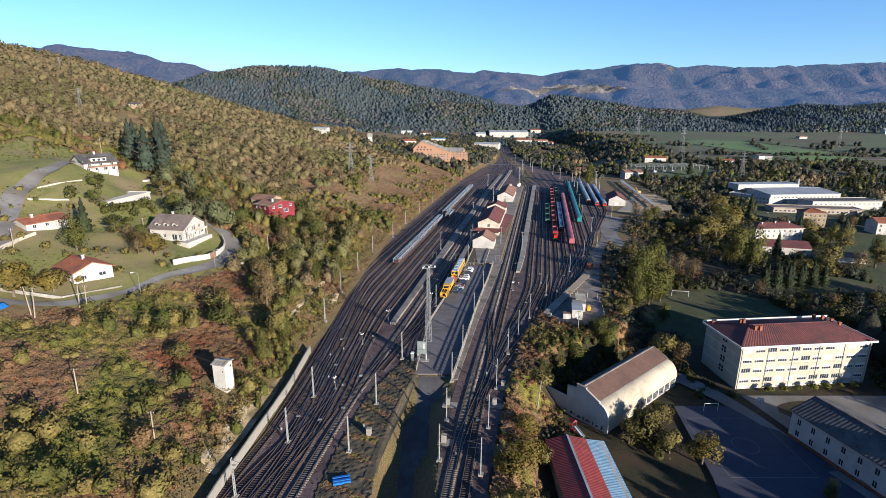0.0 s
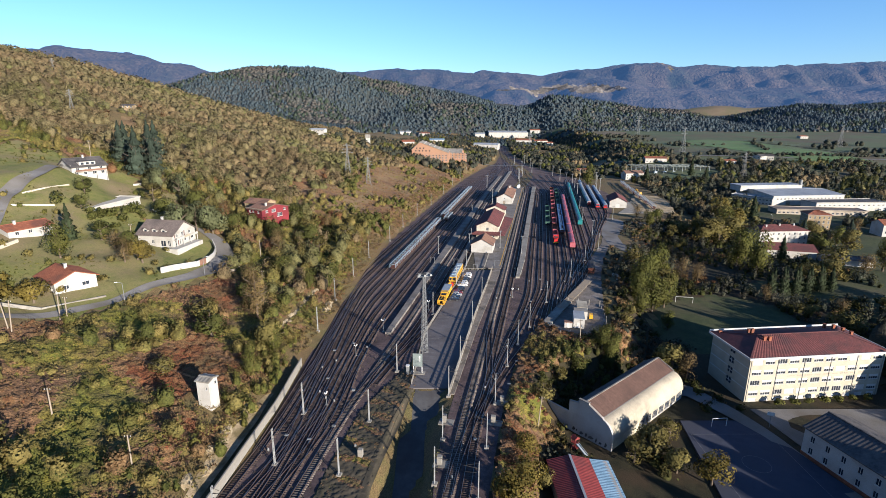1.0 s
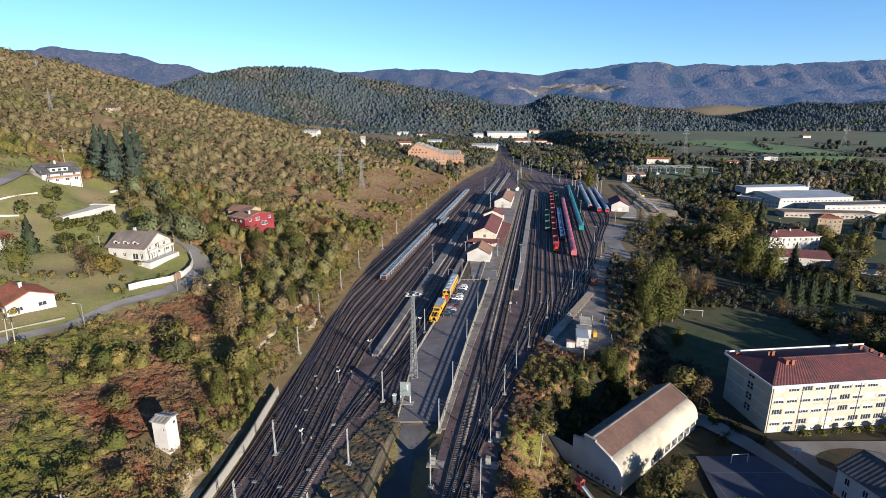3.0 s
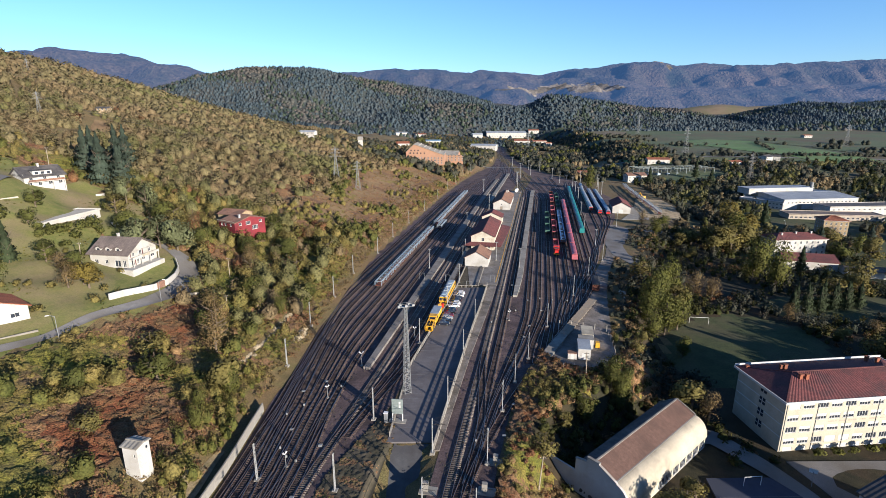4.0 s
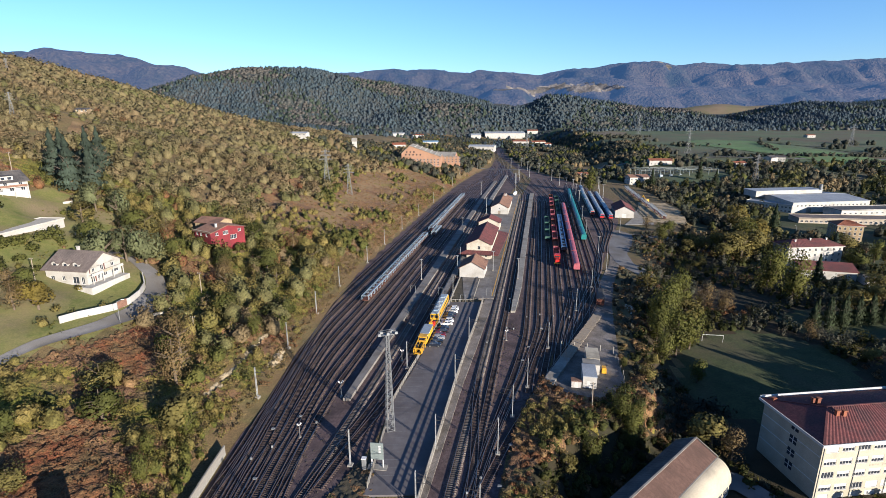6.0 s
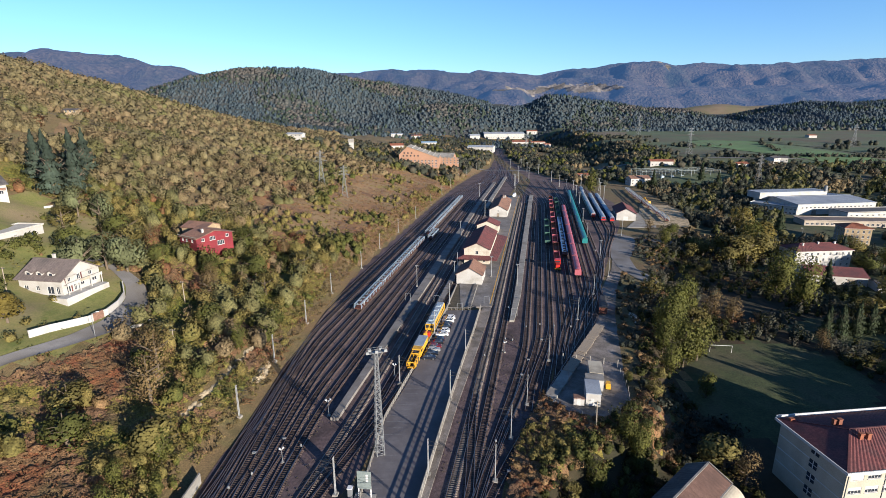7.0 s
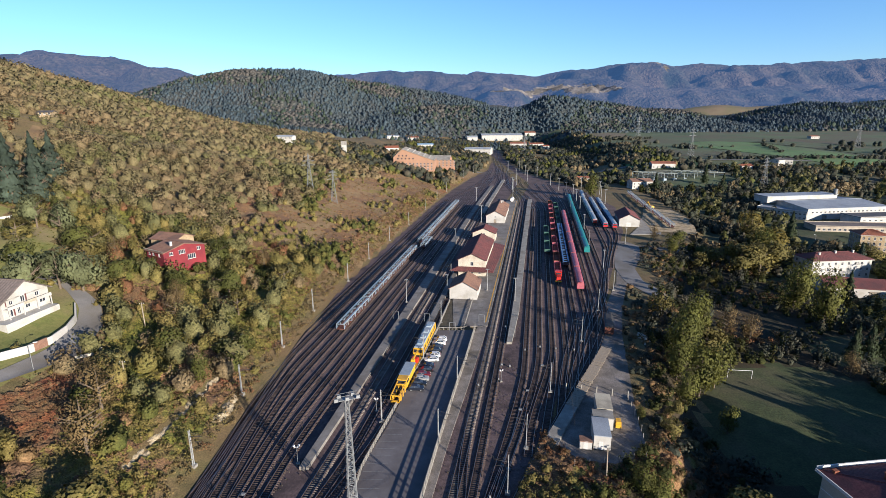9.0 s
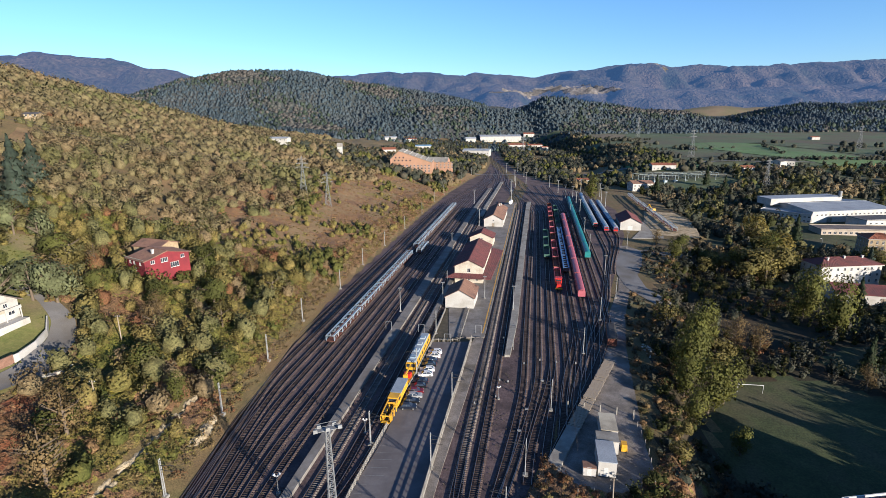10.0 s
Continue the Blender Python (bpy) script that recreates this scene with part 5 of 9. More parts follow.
house("brick_apartments", pose(4, 652, 13.0, 0, 0, -10), 26, 24, 8.0, "rear block of orange brick flats with pale roof", ("brick", "concrete"), {"front": rows_of(34, 8, 1.6, 3, 1.2, 1.5, 2.7)}, "x", 4.0, 0.4, 3.0, category="flats")


# ------------------------------------------------------------------ masts, signals, wires
def mast_proto():
    ob = thing("catenary_mast", Matrix(), "slim grey lattice catenary mast on concrete foot", "mast", "catenary masts")
    for s in (-1, 1):
        part("leg", Mesh().beam((0, 0.27 * s, 0.3), (0, 0.19 * s, 8.7), 0.13, 0.10), M["mast"], ob)
    b = Mesh()
    for k in range(14):
        z0, z1 = 0.5 + 0.58 * k, 0.5 + 0.58 * (k + 1)
        w0, w1 = 0.26 - 0.0064 * z0 * 1.6, 0.26 - 0.0064 * z1 * 1.6
        b.beam((0, -w0 if k % 2 else w0, z0), (0, w1 if k % 2 else -w1, z1), 0.05, 0.07)
        b.beam((0, -w0, z0), (0, w0, z0), 0.05, 0.06)
    part("lacing", b, M["mast"], ob)
    part("foot", Mesh().box(-0.55, 0.55, -0.6, 0.6, -0.3, 0.45, taper=0.06), M["concrete"], ob)
    return ob


def arm_mesh(side):
    m = Mesh()
    m.beam((0, 0, 7.2), (2.9 * side, 0, 7.6), 0.07)
    m.beam((0, 0, 8.4), (2.5 * side, 0, 7.6), 0.05)
    m.beam((0, 0, 6.3), (2.6 * side, 0, 6.2), 0.06)
    m.tube((0.25 * side, 0, 7.22), (0.7 * side, 0, 7.3), 0.09, 0.09, 8)
    return m


proto = mast_proto()
part("arm", arm_mesh(1), M["dark"], proto)
proto.matrix_basis = pose(-31.3, 114.1, 0, 0, 0, -9)
MASTS = [(-32.6, 95.7, 1), (-18.7, 92.5, -1), (-15.0, 110.9, -1), (-37.8, 79.2, 1), (-10.3, 135.0, -1), (4.0, 122.2, 1), (2.3, 104.0, 1), (0.6, 89.8, 1),
         (15.6, 118.5, -1), (11.9, 101.1, -1), (8.9, 85.4, -1), (21.2, 138.2, -1), (26.4, 152.2, -1), (-38.4, 160.9, 1), (-38.0, 188.0, 1),
         (-35.6, 216.5, 1), (-32.9, 247.4, 1), (-26.0, 284.7, 1), (-21.0, 320.0, 1), (-13.6, 358.0, 1), (-4.5, 402.0, 1), (5.6, 455.0, 1), (15.0, 505.0, 1),
         (24.0, 545.0, 1), (33.0, 588.0, 1), (45.0, 640.0, 1), (60.0, 690.0, 1), (32.4, 165.9, -1), (43.0, 189.4, -1), (60.0, 220.4, -1), (73.6, 246.7, -1),
         (87.0, 269.0, -1), (99.2, 345.4, 1), (108.2, 386.4, 1), (113.5, 441.0, 1), (7.7, 140.3, 1), (13.0, 168.5, 1), (18.4, 194.0, 1), (-0.6, 177.0, 1),
         (8.9, 208.0, -1), (14.6, 236.5, -1), (19.6, 281.5, -1)]
copy_thing(proto, pose(*MASTS[1][:2], 0, 0, 0, 171))
for x, y, side in MASTS[:1] + MASTS[2:]:
    z = 0.0 if x > float(yard_left(y)) else float(height(x, y)) - 0.1
    copy_thing(proto, pose(x, y, z, 0, 0, -11 if side > 0 else 169))

# plain tubular posts further down the yard and on the platforms
post = thing("lamp_post", pose(1.4, 256.0, 0.9), "pale steel lamp post on the island platform", "lamp post", "lamp posts")
part("pole", Mesh().tube((0, 0, 0), (0, 0, 9.2), 0.13, 0.09, 8), M["mast"], post)
part("head", Mesh().box(-0.6, 0.6, -0.14, 0.14, 9.15, 9.35).box(-0.75, -0.35, -0.2, 0.2, 9.0, 9.2).box(0.35, 0.75, -0.2, 0.2, 9.0, 9.2), M["galv"], post)
part("foot", Mesh().box(-0.35, 0.35, -0.35, 0.35, -0.1, 0.35), M["concrete"], post)
for x, y, z in ((17.4, 263.0, 0.5), (44.4, 409.0, 0.0), (47.9, 495.7, 0.0), (77.7, 489.0, 0.5), (97, 591, 0), (131, 658, 0), (131, 588, 0), (131, 552, 0), (130, 521, 0), (133.5, 510, 0), (128, 479, 0), (121, 443, 0), (108, 387, 0), (154, 558, 0), (162, 526, 0), (154, 497, 0), (151, 477, 0), (87, 549, 0), (107, 725, 0), (121, 724, 0), (121, 679, 0), (92.6, 299.7, 0), (120.2, 346.7, 0), (34.3, 269.7, 0.5), (43.8, 256.4, 0.85), (24.0, 345.0, 0.9), (113.0, 620.0, 0), (104.0, 640.0, 0), (88.0, 560.0, 0)):
    copy_thing(post, pose(x, y, z, 0, 0, -11) @ (Matrix.Diagonal((1.7, 1.7, 1.25, 1)) if y > 400 else Matrix()))

# tall floodlight mast
tall = thing("floodlight_mast", pose(-2.9, 147.0, 0.3, 0, 0, 20), "tall tapering lattice floodlight mast above the yard", "mast")
W0, W1, TOP = 0.85, 0.28, 24.2
for i, j in ((-1, -1), (1, -1), (1, 1), (-1, 1)):
    part("leg", Mesh().beam((W0 * i, W0 * j, -0.3), (W1 * i, W1 * j, TOP), 0.15), M["galv"], tall)
br = Mesh()
zz, k = 0.2, 0
while zz < TOP - 0.8:
    w = W0 + (W1 - W0) * zz / TOP
    z2 = zz + max(0.75, w * 1.35)
    v = W0 + (W1 - W0) * z2 / TOP
    for a, b in (((-1, -1), (1, -1)), ((1, -1), (1, 1)), ((1, 1), (-1, 1)), ((-1, 1), (-1, -1))):
        p, q = (a, b) if k % 2 else (b, a)
        br.beam((w * p[0], w * p[1], zz), (v * q[0], v * q[1], z2), 0.075)
        br.beam((w * p[0], w * p[1], zz), (w * q[0], w * q[1], zz), 0.06)
    zz, k = z2, k + 1
part("lacing", br, M["galv"], tall)
part("gallery", Mesh().box(-1.9, 1.9, -0.5, 0.5, TOP, TOP + 0.1).beam((-1.9, -0.5, TOP + 0.9), (1.9, -0.5, TOP + 0.9), 0.05).beam((-1.9, 0.5, TOP + 0.9), (1.9, 0.5, TOP + 0.9), 0.05), M["galv"], tall)
for x, y in ((-1.9, -0.6), (-1.2, 0.6), (0.0, -0.7), (1.2, 0.6), (1.9, -0.6)):
    part("floodlight", Mesh().box(x - 0.35, x + 0.35, y - 0.25, y + 0.25, TOP + 0.15, TOP + 0.7, taper=0.06), M["galv"], tall)

# signboard on two legs, its writing too small to read
sign = thing("signboard", pose(-5.6, 134.2, 0.1, 0, 0, -8), "grey double-legged signboard with pale lettering", "sign")
for x in (0.0, 2.4):
    part("leg", Mesh().box(x - 0.1, x + 0.1, -0.1, 0.1, -0.2, 6.0), M["paintw"], sign)
part("board", Mesh().box(-0.15, 2.55, -0.22, -0.1, 2.3, 6.2), M["greyboard"], sign)
for z in (3.9, 4.25, 4.6, 4.95, 5.3):
    part("letter_bar", Mesh().box(1.55, 2.0, -0.245, -0.22, z, z + 0.24), M["paintw"], sign)
part("plinth", Mesh().box(-0.9, 3.2, -0.9, 0.9, -0.3, 0.35), M["concrete"], sign)
cab = thing("relay_cabinet", pose(-7.2, 133.8, 0.1, 0, 0, -8), "small grey relay cabinet beside the signboard", "cabinet")
part("body", Mesh().box(-0.4, 0.4, -0.4, 0.4, 0, 2.6), M["galv"], cab)
part("cap", Mesh().box(-0.5, 0.5, -0.5, 0.5, 2.6, 2.75), M["paintw"], cab)

# twin-headed loudspeaker posts
horn = thing("loudspeaker_post", pose(-17.0, 162.0, 0.0, 0, 0, 10) @ Matrix.Scale(0.8, 4), "white post with two splayed loudspeaker horns", "post", "loudspeaker posts")
part("pole", Mesh().tube((0, 0, 0), (0, 0, 5.2), 0.10, 0.08, 8), M["galv"], horn)
for s in (-1, 1):
    part("horn", Mesh().tube((0.1 * s, 0, 5.1), (0.75 * s, 0, 5.9), 0.12, 0.34, 10), M["paintw"], horn)
part("foot", Mesh().box(-0.5, 0.5, -0.5, 0.5, -0.2, 0.5), M["concrete"], horn)
for x, y, r in ((-23.4, 144.8, 30), (-2.4, 181.6, -20), (-26.6, 118.0, 60), (30.6, 195.3, 10)):
    copy_thing(horn, pose(x, y, 0, 0, 0, r) @ Matrix.Scale(0.8, 4))

# dwarf signals and point machines among the tracks
dwarf = thing("dwarf_signal", pose(24.1, 193.0, 0.05), "knee-high grey dwarf signal between tracks", "signal", "dwarf signals")
part("case", Mesh().box(-0.2, 0.2, -0.16, 0.16, 0.25, 0.8, taper=0.04), M["galv"], dwarf)
part("foot", Mesh().box(-0.15, 0.15, -0.15, 0.15, 0.0, 0.3), M["dark"], dwarf)
rr = random.Random(5)
for x, y in ((30.0, 196.0), (32.0, 204.5), (34.2, 203.6), (36.8, 232.0), (-29.6, 124.0), (-27.4, 121.0), (-25.0, 119.5), (-16.8, 101.5), (-35.4, 100.2), (-31.8, 137.0), (-28.6, 141.0), (40.5, 214.0), (45.6, 216.0), (50.3, 214.5), (55.8, 213.6), (22.8, 150.8), (16.8, 130.2), (-20.8, 150.0), (4.0, 91.5), (13.7, 126.0)):
    copy_thing(dwarf, pose(x, y, 0.05, 0, 0, rr.uniform(-30, 30)))
box = thing("point_machine", pose(-27.5, 104.0, 0.05, 0, 0, -8), "low grey point machine beside a rail", "point machine", "point machines")
part("case", Mesh().box(-0.45, 0.45, -0.3, 0.3, 0, 0.45, taper=0.05), M["galv"], box)
part("rod", Mesh().beam((0.4, 0, 0.25), (2.2, 0, 0.25), 0.07), M["rail"], box)
for x, y in ((-33.0, 105.5), (-23.0, 109.0), (-21.0, 125.0), (-29.0, 131.0), (-30.5, 148.0), (-25.4, 153.0), (9.6, 104.0), (14.0, 111.0), (20.4, 128.0), (24.4, 141.0), (27.5, 159.0), (33.6, 181.0), (37.0, 190.0), (43.8, 204.0)):
    copy_thing(box, pose(x, y, 0.05, 0, 0, -10))
relay = thing("relay_hut", pose(-15.2, 98.3, 0.0, 0, 0, -8), "waist-high pale concrete relay case on a slab", "relay case", "relay cases")
part("case", Mesh().box(-0.5, 0.5, -0.45, 0.45, 0, 2.0), M["concrete"], relay)
part("slab", Mesh().box(-1.3, 2.2, -1.2, 1.2, -0.2, 0.12), M["concrete"], relay)
for x, y in ((14.3, 110.5), (17.4, 119.0), (1.6, 96.0), (2.8, 111.0)):
    copy_thing(relay, pose(x, y, 0, 0, 0, -12))
frames = thing("gantry_frame", pose(-1.6, 239.2, 0.95, 0, 0, T_YARD), "pale tubular barrier frame on the platform", "barrier", "barrier frames")
for x in (-1.0, 1.0):
    part("upright", Mesh().tube((x, 0, 0), (x, 0, 2.9), 0.08, 0.08, 6), M["galv"], frames)
part("bar", Mesh().tube((-1.0, 0, 2.9), (1.0, 0, 2.9), 0.08, 0.08, 6), M["galv"], frames)
for x, y, z in ((9.6, 236.7, 0.85), (18.3, 229.4, 0.42), (28.9, 236.0, 0.5), (37.6, 222.6, 0.85)):
    copy_thing(frames, pose(x, y, z, 0, 0, T_YARD))

# contact wires along the lines and spans across them
for s0, s1 in ((-29.0, -20), (-20.5, -12), (-7.5, -5), (6.2, 1), (33.3, 12), (37.3, 16), (47.3, 28), (57.0, 46), (68.4, 64)):
    w = Mesh()
    ys = np.arange(165.0, 560.0, 28.0)
    P = [at(s0 + (s1 - s0) * float(ease(480, 670, y)), y, 6.1) for y in ys]
    for a, b in zip(P, P[1:]):
        w.tube(a, b, 0.016, n=3, caps=False)
        w.tube(a + Vector((0, 0, 1.3)), a.lerp(b, 0.5) + Vector((0, 0, 0.5)), 0.016, n=3, caps=False)
        w.tube(a.lerp(b, 0.5) + Vector((0, 0, 0.5)), b + Vector((0, 0, 1.3)), 0.016, n=3, caps=False)
    single("overhead_wire", w, M["dark"], "thin dark overhead contact wire above a track", "wire", group="overhead wires")
for (xa, ya), (xb, yb) in (((-38.4, 160.9), (-0.6, 177.0)), ((-38.0, 188.0), (8.9, 208.0)), ((-35.6, 216.5), (14.6, 236.5)), ((-32.9, 247.4), (17.4, 263.0)), ((-26.0, 284.7), (19.6, 281.5)), ((-13.6, 358.0), (24.0, 345.0)),
                           ((18.4, 194.0), (43.0, 189.4)), ((27.0, 231.0), (60.0, 220.4)), ((34.3, 269.7), (87.0, 269.0)), ((4.0, 122.2), (21.2, 138.2)), ((2.3, 104.0), (15.6, 118.5)), ((-31.3, 114.1), (-10.3, 135.0)), ((-32.6, 95.7), (-15.0, 110.9))):
    span = thing("span_wire", Matrix(), "steel span wires strung between two masts", "wire", "span wires")
    for z, sag in ((8.3, 0.9), (7.0, 0.1), (6.3, 0.05)):
        a, b = Vector((xa, ya, z)), Vector((xb, yb, z))
        c = a.lerp(b, 0.5) - Vector((0, 0, sag))
        part("wire", Mesh().tube(a, c, 0.018, n=3, caps=False).tube(c, b, 0.018, n=3, caps=False), M["dark"], span)


# ------------------------------------------------------------------ parked rolling stock
def on_track(s, y, z=0.37):
    slope = float(axis(y + 2) - axis(y - 2)) / 4
    return pose(float(axis(y)) + s, y, z, 0, 0, -math.degrees(math.atan(slope)))


def bogies(ob, length, inset=2.6, label=""):
    for c in (inset, length - inset):
        b = part("bogie", Mesh().box(-0.95, 0.95, c - 1.5, c + 1.5, 0.3, 0.75), M["dark"], ob)
        for y in (c - 0.9, c + 0.9):
            for x in (-0.83, 0.83):
                part("wheel", Mesh().tube((x - 0.07, y, 0.45), (x + 0.07, y, 0.45), 0.45, 0.45, 14), M["rail"], b)


def coach(name, s, y, length, mat, label, roof="silver", stripe=None, high=3.7, low=0.9, cab=None, group=""):
    """A closed vehicle with a rounded roof, windows and bogies; its length runs on along the track."""
    ob = thing(name, on_track(s, y), label, "railway vehicle", group)
    body = [(-1.4, low), (1.4, low), (1.45, 1.6), (1.4, high - 0.9), (1.25, high - 0.5), (-1.25, high - 0.5), (-1.4, high - 0.9), (-1.45, 1.6)]
    part("body", Mesh().extrude(body[::-1], 0, length), M[mat], ob)
    arc = [(1.3 * math.cos(a), high - 0.55 + 0.55 * math.sin(a)) for a in [math.pi * i / 8 for i in range(9)]]
    part("roof", Mesh().extrude(arc[::-1] + [(-1.3, high - 0.6), (1.3, high - 0.6)][::1], 0.05, length - 0.05), M[roof], ob)
    if stripe:
        part("stripe", Mesh().box(-1.47, 1.47, 0.02, length - 0.02, 1.9, 2.1), M[stripe], ob)
    n = int(length / 2.4)
    for i in range(n):
        y0 = 0.9 + (length - 1.8) * i / n
        for x in (-1.45, 1.45):
            part("window", Mesh().box(x - 0.02, x + 0.02, y0 + 0.2, y0 + 1.5, 2.0, 2.75), M["pane"], ob)
    if cab:
        part("cab_front", Mesh().box(-1.35, 1.35, -0.12, -0.0, 1.0, 2.0).box(-1.2, 1.2, -0.1, 0.0, 2.9, 3.2), M[cab], ob)
        part("windscreen", Mesh().box(-1.1, 1.1, -0.08, 0.0, 2.02, 2.85), M["pane"], ob)
    bogies(ob, length)
    return ob


def carrier(s, y, length, mat, label, group, decks=2):
    """An open two-deck car-carrying wagon: frames, decks and posts."""
    ob = thing("car_carrier_wagon", on_track(s, y), label, "wagon", group)
    part("lower_deck", Mesh().box(-1.4, 1.4, 0, length, 0.95, 1.15), M["rust"], ob)
    for x in (-1.4, 1.4):
        part("side_rail", Mesh().box(x - 0.09, x + 0.09, 0, length, 2.75, 3.0), M[mat], ob)
    for x in (-1, 1):
        part("deck_track", Mesh().box(x * 1.15 - 0.3, x * 1.15 + 0.3, 0.1, length - 0.1, 3.0, 3.06), M[mat], ob)
    n = max(3, int(length / 3.3))
    for i in range(n + 1):
        yy = 0.1 + (length - 0.2) * i / n
        pm = Mesh().box(-1.48, -1.3, yy - 0.09, yy + 0.09, 1.15, 2.75).box(1.3, 1.48, yy - 0.09, yy + 0.09, 1.15, 2.75).box(-1.4, 1.4, yy - 0.12, yy + 0.12, 2.8, 2.95)
        part("post_frame", pm, M[mat], ob)
    for i in range(n):
        a, b = 0.1 + (length - 0.2) * i / n, 0.1 + (length - 0.2) * (i + 1) / n
        if i % 2:
            a, b = b, a
        for x in (-1.4, 1.4):
            part("brace", Mesh().beam((x, a, 1.2), (x, b, 2.75), 0.08), M[mat], ob)
    bogies(ob, length)
    return ob


def open_wagon(s, y, length, mat, label, group, inner="dark"):
    ob = thing("open_wagon", on_track(s, y), label, "wagon", group)
    part("floor", Mesh().box(-1.4, 1.4, 0, length, 0.95, 1.15), M[inner], ob)
    for x in (-1.4, 1.4):
        part("side", Mesh().box(x - 0.05, x + 0.05, 0, length, 1.15, 2.5), M[mat], ob)
    for y0 in (0, length - 0.1):
        part("end", Mesh().box(-1.34, 1.34, y0, y0 + 0.1, 1.15, 2.5), M[mat], ob)
    for i in range(int(length / 2)):
        for x in (-1.5, 1.5):
            part("stanchion", Mesh().box(x - 0.05, x + 0.05, 1.0 + 2 * i, 1.14 + 2 * i, 1.0, 2.45), M[mat], ob)
    bogies(ob, length, 2.0)
    return ob


# western car carriers
for k, y in enumerate((229.5, 256.5, 283.5, 310.5)):
    carrier(-18.3, y, 26.0, "bluegrey", "pale blue open car-carrier wagon standing in the sidings", "western car carriers")
for k, y in enumerate((350.0, 377.0, 404.0, 431.0, 458.0)):
    carrier(-18.3, y, 26.0, "bluegrey", "pale blue open car-carrier wagon standing in the sidings", "western car carriers")
carrier(-14.0, 338.0, 18.0, "bluegrey", "short pale car-carrier wagon beside the long rake", "western car carriers")

# eastern stock
loco = thing("shunting_locomotive", on_track(57.9, 277.5), "bright red diesel shunting locomotive", "locomotive")
part("frame", Mesh().box(-1.45, 1.45, 0, 9.0, 0.8, 1.25), M["dark"], loco)
part("bonnet", Mesh().box(-1.0, 1.0, 0.4, 4.6, 1.25, 2.7, taper=0.12), M["red"], loco)
part("cab", Mesh().box(-1.4, 1.4, 4.6, 7.4, 1.25, 3.9, taper=0.08), M["red"], loco)
part("cab_window", Mesh().box(-1.1, 1.1, 4.56, 4.62, 2.75, 3.5), M["pane"], loco)
part("cab_roof", Mesh().box(-1.45, 1.45, 4.5, 7.5, 3.9, 4.05, taper=0.1), M["red"], loco)
part("rear_bonnet", Mesh().box(-1.0, 1.0, 7.4, 8.8, 1.25, 2.4, taper=0.1), M["red"], loco)
part("buffer_beam", Mesh().box(-1.4, 1.4, -0.12, 0.0, 0.8, 1.3), M["yellow"], loco)
bogies(loco, 9.0, 2.2)
for k in range(11):
    open_wagon(57.9, 287.5 + 17.6 * k, 16.6, "pinkred" if k % 3 != 1 else "rust", "faded red open freight wagon" if k % 3 != 1 else "rust-brown open freight wagon", "red wagon rake", "rust")
for k in range(3):
    open_wagon(53.6, 326.0 + 20 * k, 19.0, "green", "dull green open wagon with stanchions", "green wagons")
for k in range(4):
    carrier(62.2, 301.5 + 22 * k, 21.0, "blue", "blue-framed open carrier wagon", "blue carriers")
for k in range(4):
    open_wagon(62.2, 392.0 + 20 * k, 18.5, "green", "dull green open wagon with stanchions", "green wagons")
for k in range(7):
    coach("hopper_wagon", 66.6, 268.0 + 23.3 * k, 22.4, "pinkred", "closed wagon in faded crimson paint", "pinkred" if k % 2 else "pinkred", None, 3.9)
for k in range(8):
    coach("covered_wagon", 74.4, 325.0 + 22.2 * k, 21.4, "teal", "long covered wagon in teal paint", "teal", None, 4.1)
for s, y, n in ((86.2, 397.0, 5), (91.8, 385.5, 4), (97.4, 383.0, 4)):
    for k in range(n):
        coach("railcar", s, y + 25.6 * k, 24.8, "silver" if s < 90 else "blue", "silver-blue railcar with a red front" if k == 0 else "silver-blue railcar trailer without a cab", "silver", "blue" if s < 90 else "silver", 4.0, cab="red" if k == 0 else None, group="railcars")
for k in range(6):
    carrier(134.0 - 0.9 * k, 382.0 + 24 * k, 23.0, "silver", "grey open carrier wagon beside the sand yard", "grey carriers")
rusty = thing("covered_van", pose(70.2, 224.0, 0.0, 0, 0, -16), "old rust-brown covered van off the rails", "wagon")
part("body", Mesh().box(-1.4, 1.4, 0, 12.0, 0.8, 3.2), M["rust"], rusty)
part("roof", Mesh().extrude([(-1.5, 3.2), (1.5, 3.2), (0.9, 3.6), (-0.9, 3.6)], -0.1, 12.1), M["dark"], rusty)
for y in (2.4, 9.6):
    for x in (-0.8, 0.8):
        part("wheel", Mesh().tube((x - 0.07, y, 0.45), (x + 0.07, y, 0.45), 0.45, 0.45, 12), M["rail"], rusty)
tank = thing("tank_wagon", on_track(26.6, 487.0, 0.0), "white tank standing beside the line", "tank")
part("barrel", Mesh().tube((0, 0, 2.2), (0, 7.0, 2.2), 1.5, 1.5, 16), M["paintw"], tank, smooth_faces=False)
part("cradle", Mesh().box(-1.3, 1.3, 0.8, 1.4, 0, 1.0).box(-1.3, 1.3, 5.6, 6.2, 0, 1.0), M["dark"], tank)

